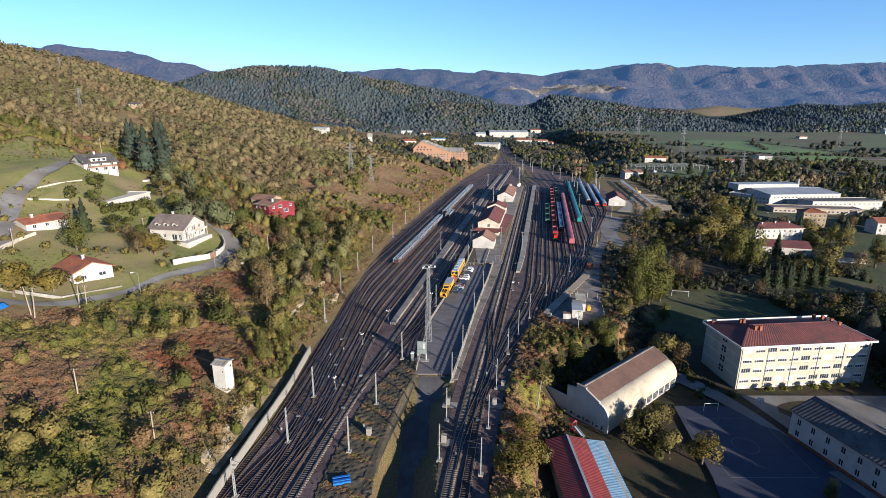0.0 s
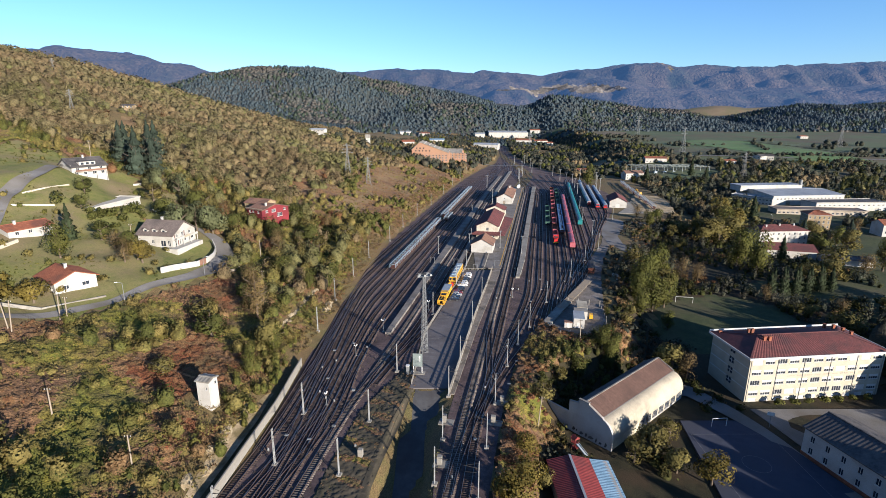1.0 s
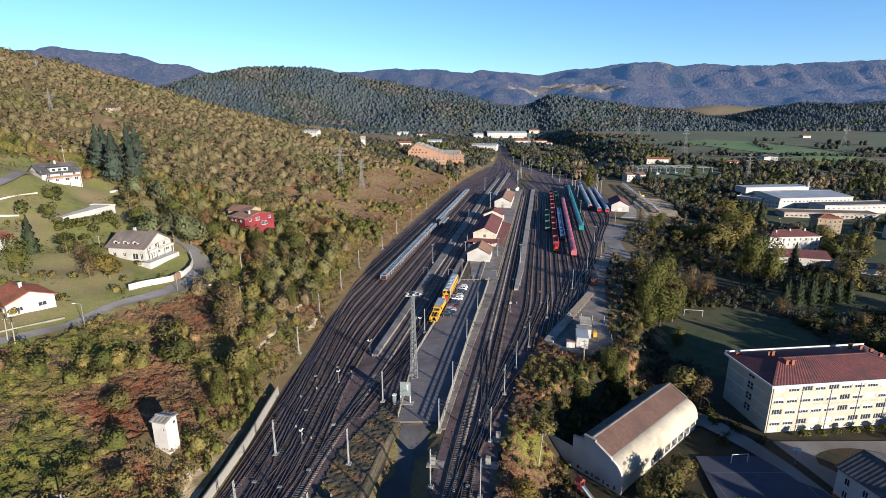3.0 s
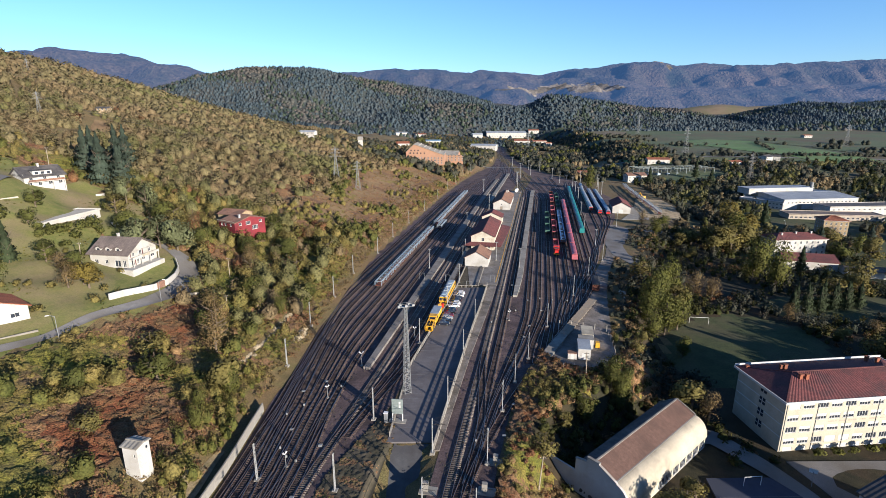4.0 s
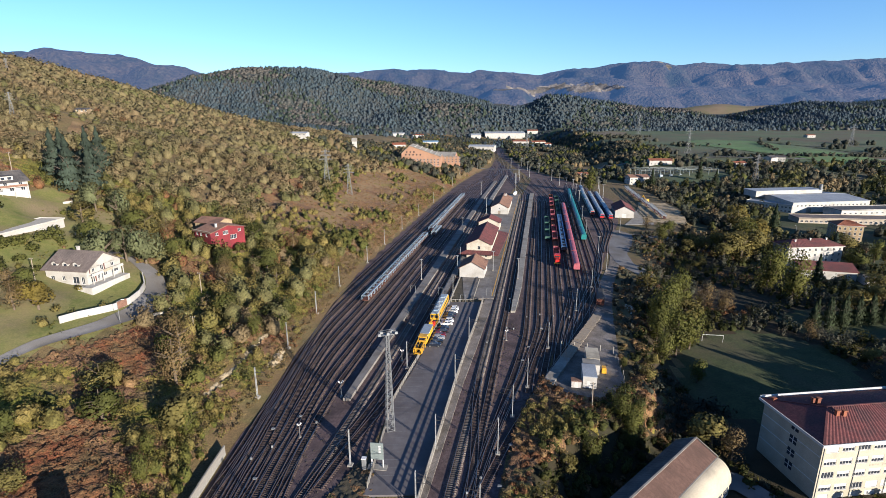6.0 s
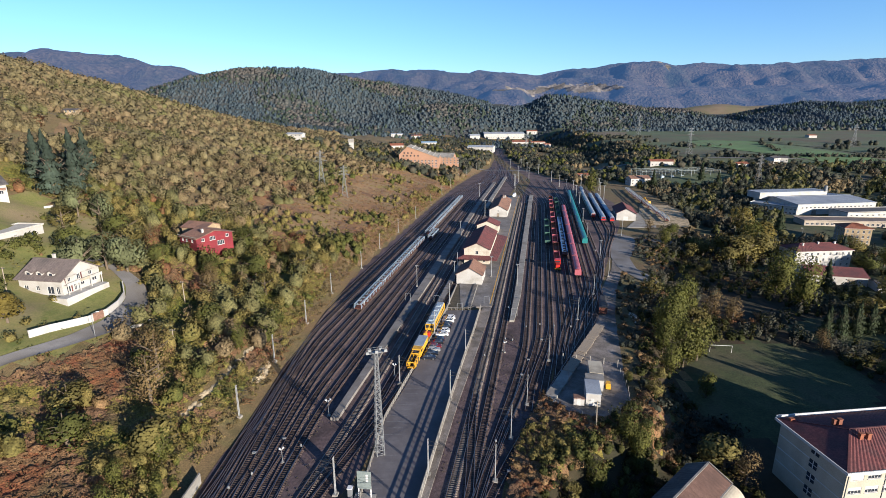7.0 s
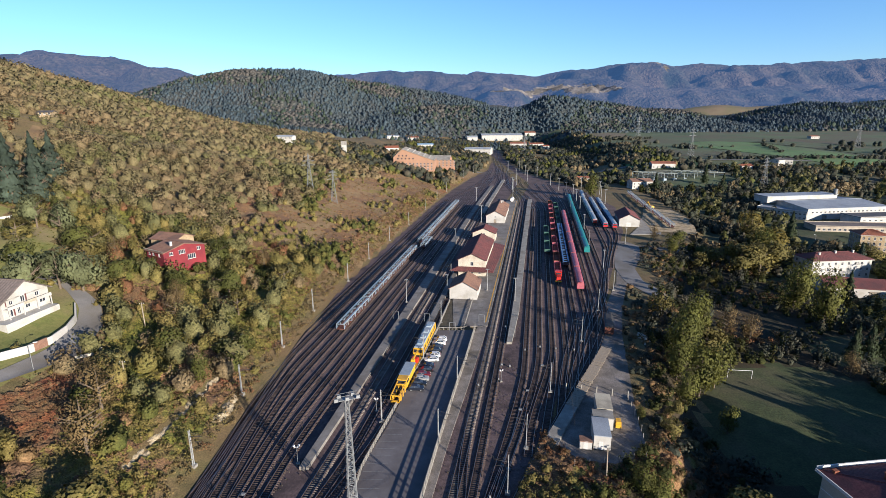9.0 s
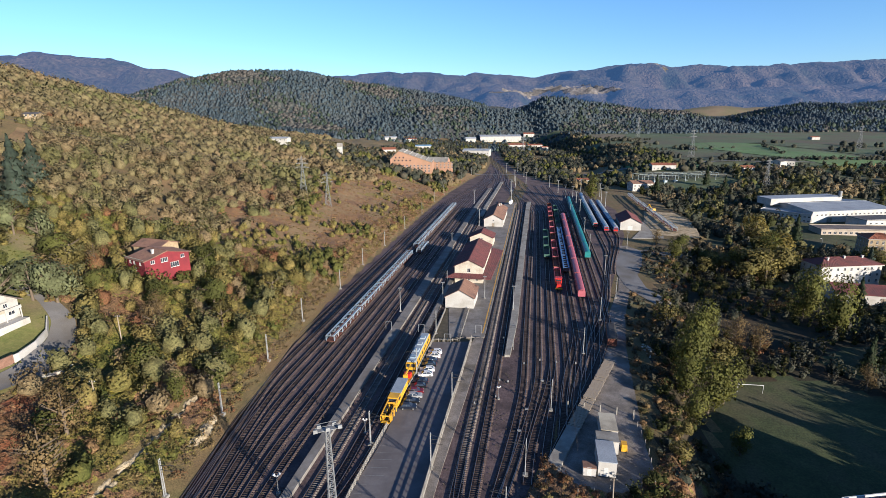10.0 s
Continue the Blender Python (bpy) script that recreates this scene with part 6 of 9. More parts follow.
# yellow track-maintenance train
tamper = thing("tamping_machine", on_track(12.7, 183.5), "yellow tamping machine with open working gear", "works train", "works train")
part("chassis", Mesh().box(-1.1, -0.7, 0, 17.5, 0.85, 1.3).box(0.7, 1.1, 0, 17.5, 0.85, 1.3).box(-1.1, 1.1, 0, 0.5, 0.85, 1.3).box(-1.1, 1.1, 17.0, 17.5, 0.85, 1.3), M["yellow"], tamper)
part("front_frame", Mesh().beam((-1.2, 0.4, 1.3), (-1.2, 0.4, 2.6), 0.2).beam((1.2, 0.4, 1.3), (1.2, 0.4, 2.6), 0.2).beam((-1.3, 0.4, 2.6), (1.3, 0.4, 2.6), 0.25).beam((-1.1, 0.4, 2.6), (-1.1, 6.8, 3.0), 0.22).beam((1.1, 0.4, 2.6), (1.1, 6.8, 3.0), 0.22), M["yellow"], tamper)
part("cab", Mesh().box(-1.4, 1.4, 7.0, 9.6, 1.3, 3.5, taper=0.08), M["yellow"], tamper)
part("cab_glass", Mesh().box(-1.2, 1.2, 6.95, 7.02, 2.3, 3.2).box(-1.42, 1.42, 7.5, 9.2, 2.4, 3.1), M["pane"], tamper)
part("engine_house", Mesh().box(-1.35, 1.35, 9.8, 17.0, 1.3, 3.1, taper=0.06), M["yellow"], tamper)
part("canopy", Mesh().box(-1.45, 1.45, 9.7, 17.2, 3.35, 3.5), M["silver"], tamper)
for k in range(5):
    part("tamping_bank", Mesh().box(-1.2, -0.5, 1.6 + 1.0 * k, 2.2 + 1.0 * k, 0.5, 2.2 + 0.2 * (k % 2)).box(0.5, 1.2, 1.6 + 1.0 * k, 2.2 + 1.0 * k, 0.5, 2.1), M["dark"] if k % 2 else M["yellow"], tamper)
bogies(tamper, 17.5, 3.0)
flat = thing("works_flat_wagon", on_track(12.7, 201.8), "yellow works wagon loaded with red and dark machinery", "works train", "works train")
part("deck", Mesh().box(-1.35, 1.35, 0, 6.6, 0.9, 1.2), M["yellow"], flat)
part("crane_post", Mesh().box(-0.5, 0.5, 0.6, 1.6, 1.2, 3.1), M["yellow"], flat)
part("jib", Mesh().beam((0, 1.1, 3.0), (0.3, 5.8, 3.5), 0.35), M["yellow"], flat)
part("engine", Mesh().box(-1.0, 1.0, 2.6, 4.4, 1.2, 2.3, taper=0.1), M["red"], flat)
part("winch", Mesh().tube((-0.9, 5.4, 1.7), (0.9, 5.4, 1.7), 0.5, 0.5, 10), M["dark"], flat)
bogies(flat, 6.6, 1.8)
rc = thing("works_railcar", on_track(12.7, 209.0), "long yellow works railcar with grey roof", "works train", "works train")
part("body", Mesh().extrude([(-1.45, 3.2), (-1.45, 0.9), (1.45, 0.9), (1.45, 3.2), (1.3, 3.45), (-1.3, 3.45)], 0, 20.5), M["yellow"], rc)
part("roof", Mesh().box(-1.3, 1.3, 0.4, 20.2, 3.45, 3.75, taper=0.15), M["silver"], rc)
for x in (-0.72, 0.72):
    part("windscreen", Mesh().box(x - 0.55, x + 0.55, -0.04, 0.02, 2.1, 3.1), M["pane"], rc)
part("bumper", Mesh().box(-1.4, 1.4, -0.3, 0.0, 0.8, 1.2), M["dark"], rc)
for k in range(8):
    for x in (-1.46, 1.46):
        part("window", Mesh().box(x - 0.015, x + 0.015, 1.4 + 2.3 * k, 2.8 + 2.3 * k, 2.0, 2.9), M["pane"], rc)
for k in range(4):
    part("roof_unit", Mesh().box(-0.8, 0.8, 2.2 + 4.4 * k, 4.2 + 4.4 * k, 3.75, 4.05, taper=0.1), M["bluegrey"], rc)
bogies(rc, 20.5, 3.2)


# ------------------------------------------------------------------ cars in the car park
def car(x, y, turn, paint, label, tall=0.0):
    ob = thing("car", pose(x, y, 0.31, 0, 0, turn), label, "car", "cars in the car park")
    h = tall
    side = [(-2.15, 0.28), (2.12, 0.28), (2.18, 0.62), (2.05, 0.82), (1.05, 0.95 + h * 0.4), (-1.75, 1.0 + h * 0.3), (-2.15, 0.92), (-2.2, 0.55)]
    turned = pose(0, 0, 0, 0, 0, 90)
    part("body", Mesh().extrude([(a, b) for a, b in side], -0.88, 0.88), paint, ob)
    cabp = [(1.08, 0.95 + h * 0.4), (0.35, 1.38 + h), (-1.25, 1.42 + h), (-1.85, 1.0 + h * 0.3)]
    m = Mesh()
    b, t = 0.84, 0.66
    p = [(cabp[0][0], b, cabp[0][1]), (cabp[1][0], t, cabp[1][1]), (cabp[2][0], t, cabp[2][1]), (cabp[3][0], b, cabp[3][1])]
    m.add(p + [(q[0], -q[1], q[2]) for q in p], [(0, 1, 2, 3), (7, 6, 5, 4), (0, 4, 5, 1), (2, 6, 7, 3)])
    part("glasshouse", m, M["pane"], ob)
    part("roof", Mesh().box(-1.25, 0.35, -0.66, 0.66, 1.38 + h, 1.46 + h, taper=0.05), paint, ob)
    pil = Mesh()
    for s in (-1, 1):
        pil.beam(p[0] if s > 0 else (p[0][0], -p[0][1], p[0][2]), (p[1][0], s * t, p[1][2]), 0.08)
        pil.beam((-0.4, s * 0.85, 0.98), (-0.45, s * 0.67, 1.4 + h), 0.09)
        pil.beam((p[3][0], s * b, p[3][2]), (p[2][0], s * t, p[2][2]), 0.12)
    part("pillars", pil, paint, ob)
    for wx in (-1.32, 1.32):
        for wy in (-0.8, 0.8):
            w = part("wheel", Mesh().tube((wx, wy - 0.1, 0.31), (wx, wy + 0.1, 0.31), 0.31, 0.31, 14), M["tyre"], ob)
            part("rim", Mesh().tube((wx, wy - 0.115, 0.31), (wx, wy + 0.115, 0.31), 0.19, 0.19, 10), M["galv"], w)
    for s in (-1, 1):
        part("headlight", Mesh().box(2.02, 2.16, s * 0.62 - 0.16, s * 0.62 + 0.16, 0.66, 0.8), M["paintw"], ob)
        part("tail_light", Mesh().box(-2.2, -2.1, s * 0.68 - 0.12, s * 0.68 + 0.12, 0.72, 0.9), M["red"], ob)
    return ob


def paint(name, c):
    return material(name, [c, tuple(v * 1.08 for v in c)], 1.0, 0.28, 0, 6.0, spec=0.5)


PB, PN, PS, PR, PW = paint("car_black", (0.012, 0.013, 0.016)), paint("car_navy", (0.015, 0.02, 0.035)), paint("car_silver", (0.32, 0.33, 0.34)), paint("car_wine", (0.14, 0.012, 0.018)), paint("car_white", (0.72, 0.72, 0.71))
for x, y, pt, lb, h in ((7.2, 191.3, PN, "dark navy hatchback parked in a bay", 0.05), (7.9, 193.8, PB, "black saloon parked in a bay", 0), (8.5, 196.4, PS, "silver estate car parked in a bay", 0), (8.9, 198.8, PR, "wine-red hatchback parked in a bay", 0),
                        (9.5, 201.3, PB, "black estate car parked in a bay", 0.05), (10.0, 203.8, PN, "dark blue saloon parked in a bay", 0), (11.3, 207.8, PW, "white hatchback parked in a bay", 0.05), (11.8, 210.6, PW, "white estate car parked in a bay", 0),
                        (12.3, 213.4, PB, "black hatchback parked in a bay", 0.05), (12.8, 216.0, PN, "dark saloon parked in a bay", 0), (13.6, 219.0, PW, "white van-like car parked in a bay", 0.35), (14.1, 221.8, PW, "white hatchback parked in a bay", 0)):
    car(x, y, (x * 7) % 5 - 2.5 + (180 if x > 9.2 else 0), pt, lb, h)


# ------------------------------------------------------------------ hillside lanes, gardens, poles
drape("lane_hill", [(-140, 112), (-116, 126.5), (-104.5, 134.0), (-95.5, 147.0), (-89.0, 162.0), (-84.0, 175.0), (-80.5, 188.0), (-83.0, 201.0), (-88.5, 210.5), (-99, 219), (-114, 224)], [1.8, 1.8, 1.7, 1.6, 1.8, 2.4, 4.0, 3.2, 2.6, 2.0, 1.5], M["lane"], "pale asphalt lane curving up past the villas", "road", 0.25, 1.5, 5)
drape("lane_upper", [(-132, 140), (-142, 160), (-151, 174), (-158, 186), (-162, 196), (-165, 207), (-165.5, 217), (-168, 228), (-170, 238)], [2.0, 2.6, 3.4, 3.6, 3.2, 3.0, 2.6, 2.4, 2.2], M["lane"], "pale upper lane to the dark-roofed villa", "road", 0.25, 1.5, 5)


def garden_wall(line, h, label, mat="white", thick=0.3):
    ob = thing("garden_wall", Matrix(), label, "wall")
    for k, (a, b) in enumerate(zip(line, line[1:])):
        za, zb = float(height(*a)) - 0.5, float(height(*b)) - 0.5
        a3, b3 = Vector((*a, za)), Vector((*b, zb))
        d = (b3 - a3)
        n = Vector((d.y, -d.x, 0)).normalized() * thick / 2
        up = Vector((0, 0, h + 0.5))
        part("wall_panel", Mesh().add([a3 - n, b3 - n, b3 + n, a3 + n, a3 - n + up, b3 - n + up, b3 + n + up, a3 + n + up], [(3, 2, 1, 0), (4, 5, 6, 7), (0, 1, 5, 4), (1, 2, 6, 5), (2, 3, 7, 6), (3, 0, 4, 7)]), M[mat], ob)
    return ob


gw = garden_wall([(-92.6, 170.5), (-91.0, 175.0), (-89.0, 179.0), (-86.6, 184.5), (-85.3, 190.0), (-85.6, 196.0), (-87.5, 202.5), (-91.0, 208.0)], 2.0, "tall white garden wall along the curving lane")
part("gate", Mesh().box(-1.7, 1.7, -0.2, 0.2, 0.0, 2.2), M["tilebrown"], gw, "brown sliding gate", m=pose(-86.0, 187.0, float(height(-86.0, 187.0)), 0, 0, 76))
garden_wall([(-122, 131.2), (-108, 137.2), (-98.5, 150.0)], 0.5, "low stone kerb wall along the lane", "concrete", 0.4)
garden_wall([(-79.5, 184.0), (-75.6, 189.0), (-74.6, 194.0)], 0.7, "rough stone kerb at the lane's bend", "stonew", 0.6)
garden_wall([(-157.0, 193.0), (-153.6, 197.5), (-148.2, 202.7)], 0.5, "white terrace edging", "white", 0.4)
garden_wall([(-160.5, 203.5), (-157.0, 211.0), (-155.0, 222.0)], 0.5, "pale stone terrace edging", "stonew", 0.4)
garden_wall([(-150.0, 259.0), (-145.0, 268.0)], 0.8, "white wall at the upper lawn", "white", 0.4)
garden_wall([(-137.0, 153.5), (-138.5, 163.0), (-138.0, 170.0)], 1.0, "rough pale stone wall beside the bungalow", "stonew", 0.5)
garden_wall([(-128, 232), (-112, 236)], 0.9, "pale garden wall among trees", "stonew", 0.5)


def wooden_pole(x, y, h, lean=0.0, label="weathered wooden utility pole on the slope"):
    ob = thing("utility_pole", pose(x, y, float(height(x, y)) - 0.2, 0, lean, 0), label, "pole", "utility poles")
    part("pole", Mesh().tube((0, 0, 0), (0, 0, h), 0.17, 0.11, 8), M["wood"], ob)
    part("crossarm", Mesh().beam((-0.7, 0, h - 0.4), (0.7, 0, h - 0.4), 0.1), M["dark"], ob)
    for s in (-0.55, 0.0, 0.55):
        part("insulator", Mesh().tube((s, 0, h - 0.35), (s, 0, h - 0.12), 0.05, 0.04, 6), M["shutter"], ob)
    return ob


for x, y, h, l in ((-97.1, 131.4, 8.5, 3), (-101.0, 134.0, 7.5, 4), (-106.0, 123.5, 9.0, -5), (-105.0, 123.0, 9.2, 6), (-132.5, 153.5, 8.5, 2), (-113.0, 190.5, 8.0, 2), (-77.0, 96.5, 7.0, 1), (-56.5, 87.5, 7.0, 1), (-168.5, 259, 13.0, 1), (-71.5, 207.0, 8.0, 0), (-62.0, 180.0, 7.0, 0), (26.2, 116.0, 8.5, 4), (47.0, 155.7, 7.5, -2)):
    wooden_pole(x, y, h, l)


def street_lamp(x, y, turn):
    ob = thing("street_lamp", pose(x, y, float(height(x, y)), 0, 0, turn), "slim galvanised street lamp beside the lane", "street lamp", "street lamps")
    part("pole", Mesh().tube((0, 0, -0.2), (0, 0, 6.6), 0.09, 0.06, 8).tube((0, 0, 6.6), (-1.1, 0, 7.1), 0.05, 0.05, 6), M["galv"], ob)
    part("lantern", Mesh().box(-1.9, -1.1, -0.14, 0.14, 7.02, 7.18, taper=0.03), M["paintw"], ob)


street_lamp(-91.3, 147.2, 30)
street_lamp(-81.5, 178.0, 200)
street_lamp(236, 356, 20)
pl = thing("power_line", Matrix(), "thin power lines from tower to pole", "wire")
for k in range(3):
    a, b = Vector((-52.8 + 0.5 * k, 109.8, 11.6)), Vector((-105.5 + 0.5 * k, 123.2, 24.0))
    c = a.lerp(b, 0.5) - Vector((0, 0, 0.8))
    part("wire", Mesh().tube(a, c, 0.02, n=3, caps=False).tube(c, b, 0.02, n=3, caps=False), M["dark"], pl)
tarp = thing("tarpaulin_heap", pose(-113.5, 122.5, float(height(-113.5, 122.5)) + 0.2), "blue tarpaulin over a heap beside the lane", "tarpaulin")
part("sheet", Mesh().box(-2.0, 2.0, -1.2, 1.2, 0, 1.2, taper=0.7), M["tarp"], tarp)
pile = thing("blue_pallet_stack", pose(-18.6, 83.4, 0.0, 0, 0, 15), "blue plastic sheets stacked by the track", "stack")
for k in range(4):
    part("sheet", Mesh().box(-1.7, 1.7, -1.0 + 0.5 * k, -0.6 + 0.5 * k, 0.0, 0.7 + 0.12 * (k % 2)), M["tarp"], pile)

# exposed rock in the cutting
rk = np.random.RandomState(3)
CUT = tuple((np.interp(v, [155, 162, 169, 176, 182, 191], [-49.0, -47.8, -46.4, -45.7, -45.5, -45.1]) + rk.normal(0, 0.45), v, rk.uniform(0.6, 1.5)) for v in np.arange(156, 191, 0.9))
for x, y, sz in ((-39.6, 177, 2.0), (-39.2, 181, 2.4), (-39.4, 184.5, 1.7), (-47, 160, 1.6), (-46.2, 171, 1.5), (-45.4, 182, 1.6), (-44.5, 113, 1.8), (-45.5, 104, 2.0), (-46.5, 97, 1.6), (-47, 88, 1.8), (-49, 156, 1.4), (-46, 170, 1.7), (-39.8, 182, 1.3), (-50.5, 150, 1.2), (-44.8, 92, 1.5)) + CUT:
    m = Mesh()
    rings = []
    for i, (h, r) in enumerate(((-0.6, 1.1), (0.15, 1.0), (0.55, 0.7), (0.8, 0.25))):
        rings.append([(sz * r * math.cos(a) * rk.uniform(0.75, 1.2) * 0.7, sz * r * math.sin(a) * rk.uniform(0.6, 1.9), sz * 0.45 * h * rk.uniform(0.8, 1.15)) for a in [2 * math.pi * j / 9 for j in range(9)]])
    for i in range(3):
        m.add(rings[i] + rings[i + 1], [(j, (j + 1) % 9, 9 + (j + 1) % 9, 9 + j) for j in range(9)])
    m.add(rings[3], [tuple(range(9))])
    single("rock_outcrop", m, M["rock"], "pale exposed rock in the earth cutting", "rock", pose(x, y, float(height(x, y)) - 0.2, 0, 22, rk.uniform(-20, 20)), group="rock outcrops")
drape("bare_cut_near", [(-44.5, 84), (-44.0, 96), (-42.5, 110), (-41.5, 122)], [1.2, 2.0, 1.6, 0.6], M["dirt"], "bare earth above the retaining wall", "earth", 0.12, 1.2, 6)
drape("bank_lane", [(-13.6, 84), (-11.4, 98), (-8.6, 112), (-6.2, 124)], [0.9, 1.1, 1.0, 0.5], M["weeds"], "eroded earth bank of the sunken lane", "earth", 0.3, 1.2, 6)
drape("verge_west", [(-19.0, 70), (-17.5, 84), (-15.6, 98), (-13.0, 112), (-9.4, 126), (-6.4, 138)], [5.2, 5.0, 4.8, 4.2, 3.4, 1.2], M["weeds"], "weedy verge between sidings and sunken lane", "verge", 0.13, 1.5, 8)

# ------------------------------------------------------------------ loading ramp, huts and gravel yard
between("ground_gravel", [158, 175, 200, 225, 250, 280, 310, 340, 352], lambda y: np.interp(y, [158, 173, 222, 280, 335, 352], [36, 41, 64, 92, 112, 117]), lambda y: np.interp(y, [158, 175, 200, 225, 250, 280, 310, 340, 352], [58, 61, 68, 75, 84, 97, 114, 126, 122]), 0.08, M["gravel"], "rutted grey gravel yard beside the sidings", "gravel")
drape("lane_yard", [(104, 262), (100, 280), (103, 300), (110, 320), (116, 334), (128, 338), (150, 326)], [4, 4, 4.5, 5, 5, 4, 3], M["lane"], "pale worn lane looping by the rail shed", "road", 0.14, 2.0, 5)
ramp = thing("loading_ramp", Matrix(), "concrete loading ramp with old sleeper deck", "ramp")
dirv = Vector((20.6, 34.5, 0)).normalized()
nrm = Vector((dirv.y, -dirv.x, 0))
p0 = Vector((36.9, 168.0, 0))
RM = Matrix(((nrm.x, dirv.x, 0, p0.x), (nrm.y, dirv.y, 0, p0.y), (0, 0, 1, 0), (0, 0, 0, 1)))
part("concrete_block", Mesh().add([(0, 0, 0.02), (3.0, 0, 0.02), (3.0, 2.5, 0.9), (0, 2.5, 0.9), (3.0, 16.2, 1.1), (0, 16.2, 1.1), (0, 0, -0.3), (3.0, 0, -0.3), (3.0, 16.2, -0.3), (0, 16.2, -0.3)], [(0, 1, 2, 3), (3, 2, 4, 5), (6, 0, 3, 5, 9), (7, 8, 4, 2, 1), (9, 5, 4, 8), (6, 7, 1, 0)]), M["concrete"], ramp, m=RM)
plank = Mesh().box(-1.55, 1.55, -0.16, 0.16, 0.0, 0.2).data("plank", M["wood"])
pr = random.Random(8)
for k in range(84):
    if pr.random() < 0.95:
        part("plank", plank, None, ramp, m=RM @ pose(1.5 + pr.uniform(-0.12, 0.12), 16.6 + 0.46 * k, 0.86 + pr.uniform(-0.03, 0.04), 0, 0, pr.uniform(-2, 2)))
for x in (0.5, 2.5):
    part("bearer", Mesh().box(x - 0.15, x + 0.15, 16.3, 55.3, 0.55, 0.86), M["wood"], ramp, m=RM)
for k in range(14):
    part("pier", Mesh().box(0.2, 2.8, 17 + 2.9 * k, 17.5 + 2.9 * k, -0.2, 0.55), M["concrete"], ramp, m=RM)


def hut(x, y, L, W, h, label, roofm="roofgrey"):
    ob = thing("site_hut", pose(x, y, 0.08, 0, 0, -12), label, "hut", "site huts")
    part("body", Mesh().box(0, L, 0, W, 0.15, h), M["white"], ob)
    part("roof", Mesh().box(-0.12, L + 0.12, -0.12, W + 0.12, h, h + 0.16, taper=0.05), M[roofm], ob)
    part("door", Mesh().box(L * 0.3, L * 0.3 + 0.9, -0.03, 0.0, 0.2, 2.2), M["shutter"], ob)
    part("skid", Mesh().box(0.2, 0.5, 0, W, 0, 0.15).box(L - 0.5, L - 0.2, 0, W, 0, 0.15), M["dark"], ob)
    return ob


hut(47.2, 165.2, 3.6, 7.2, 3.5, "white site hut with pale roof on gravel")
hut(49.2, 172.6, 4.6, 3.4, 3.2, "white site hut with weathered roof", "concrete")
hut(51.4, 176.6, 3.6, 7.0, 3.0, "white site hut with stained roof", "fibre")
hut(44.2, 165.4, 2.6, 2.0, 2.0, "small low white pump hut", "tilebrown")
ora = thing("orange_tank", pose(54.7, 172.6, 0.08, 0, 0, -12), "small orange tank beside the huts", "tank")
part("tank", Mesh().box(0, 1.3, 0, 1.8, 0.3, 1.9, taper=0.1), M["yellow"], ora)
part("stand", Mesh().box(0.1, 1.2, 0.1, 1.7, 0, 0.3), M["dark"], ora)
fence([(41.5, 159.5), (50, 160.5), (57.5, 161.5), (60.5, 172), (62.0, 184.5)], lambda a, b: 0.05, 1.9, 3.2, "concrete", "thin wire-and-post fence round the hut compound", (), 0.12)
fence([(47.5, 190.5), (55.0, 188.6), (62.5, 186.0)], lambda a, b: 0.05, 2.0, 3.6, "concrete", "row of concrete posts at the gravel yard", (), 0.25)
heap = thing("rubble_heap", pose(81.0, 222.0, -0.6), "heap of pale rubble and sleepers", "heap")
hr = random.Random(4)
for k in range(60):
    a = hr.uniform(0, 6.28)
    r = hr.uniform(0, 1) ** 0.7
    s = hr.uniform(0.3, 0.75)
    part("stone", Mesh().box(-s / 2, s / 2, -s / 2, s / 2, 0, s * 0.7, taper=s * 0.15), M["stonew"], heap, m=pose(2.2 * r * math.cos(a) + 0.5 * r * math.sin(a) * 2, 6.5 * r * math.sin(a), max(0, 1.3 * (1 - r)), hr.uniform(-20, 20), hr.uniform(-20, 20), hr.uniform(0, 90)))

# ------------------------------------------------------------------ school grounds
between("court", [70, 80, 95, 110, 124], lambda y: np.interp(y, [70, 95, 124], [56, 62, 66]), lambda y: np.interp(y, [70, 95, 111, 124], [98, 92.5, 88.6, 85]), -8.35, M["court"], "dark schoolyard ball court", "court", side=0.8)
lines = Mesh()
for x0, x1, y0, y1 in ((66, 86, 95.0, 95.08), (66, 86, 118.0, 118.08), (66, 66.08, 95, 118), (85.92, 86, 95, 118)):
    lines.box(x0, x1, y0, y1, -8.346, -8.338)
for k in range(40):
    a, b = 2 * math.pi * k / 40, 2 * math.pi * (k + 1) / 40
    lines.add([(76 + 3 * math.cos(a), 106.5 + 3 * math.sin(a), -8.34), (76 + 3 * math.cos(b), 106.5 + 3 * math.sin(b), -8.34), (76 + 3.08 * math.cos(b), 106.5 + 3.08 * math.sin(b), -8.34), (76 + 3.08 * math.cos(a), 106.5 + 3.08 * math.sin(a), -8.34)], [(0, 1, 2, 3)])
single("court_line", lines, M["faint"], "faded court markings on dark asphalt", "line", kind="stuff")
drape("path_school", [(66, 139), (75, 139.5), (81, 129), (86, 117), (89, 104), (93, 88), (97, 72)], [3, 3.2, 2.6, 1.6, 1.4, 1.4, 1.4], M["lane"], "pale concrete path beside the court", "path", 0.42, 1.5, 5)
between("forecourt", [112, 118, 124, 129.5], lambda y: np.interp(y, [112, 129.5], [91.5, 88]), lambda y: 140.0, -8.4, M["lane"], "paved forecourt of the school", "forecourt", side=0.8)


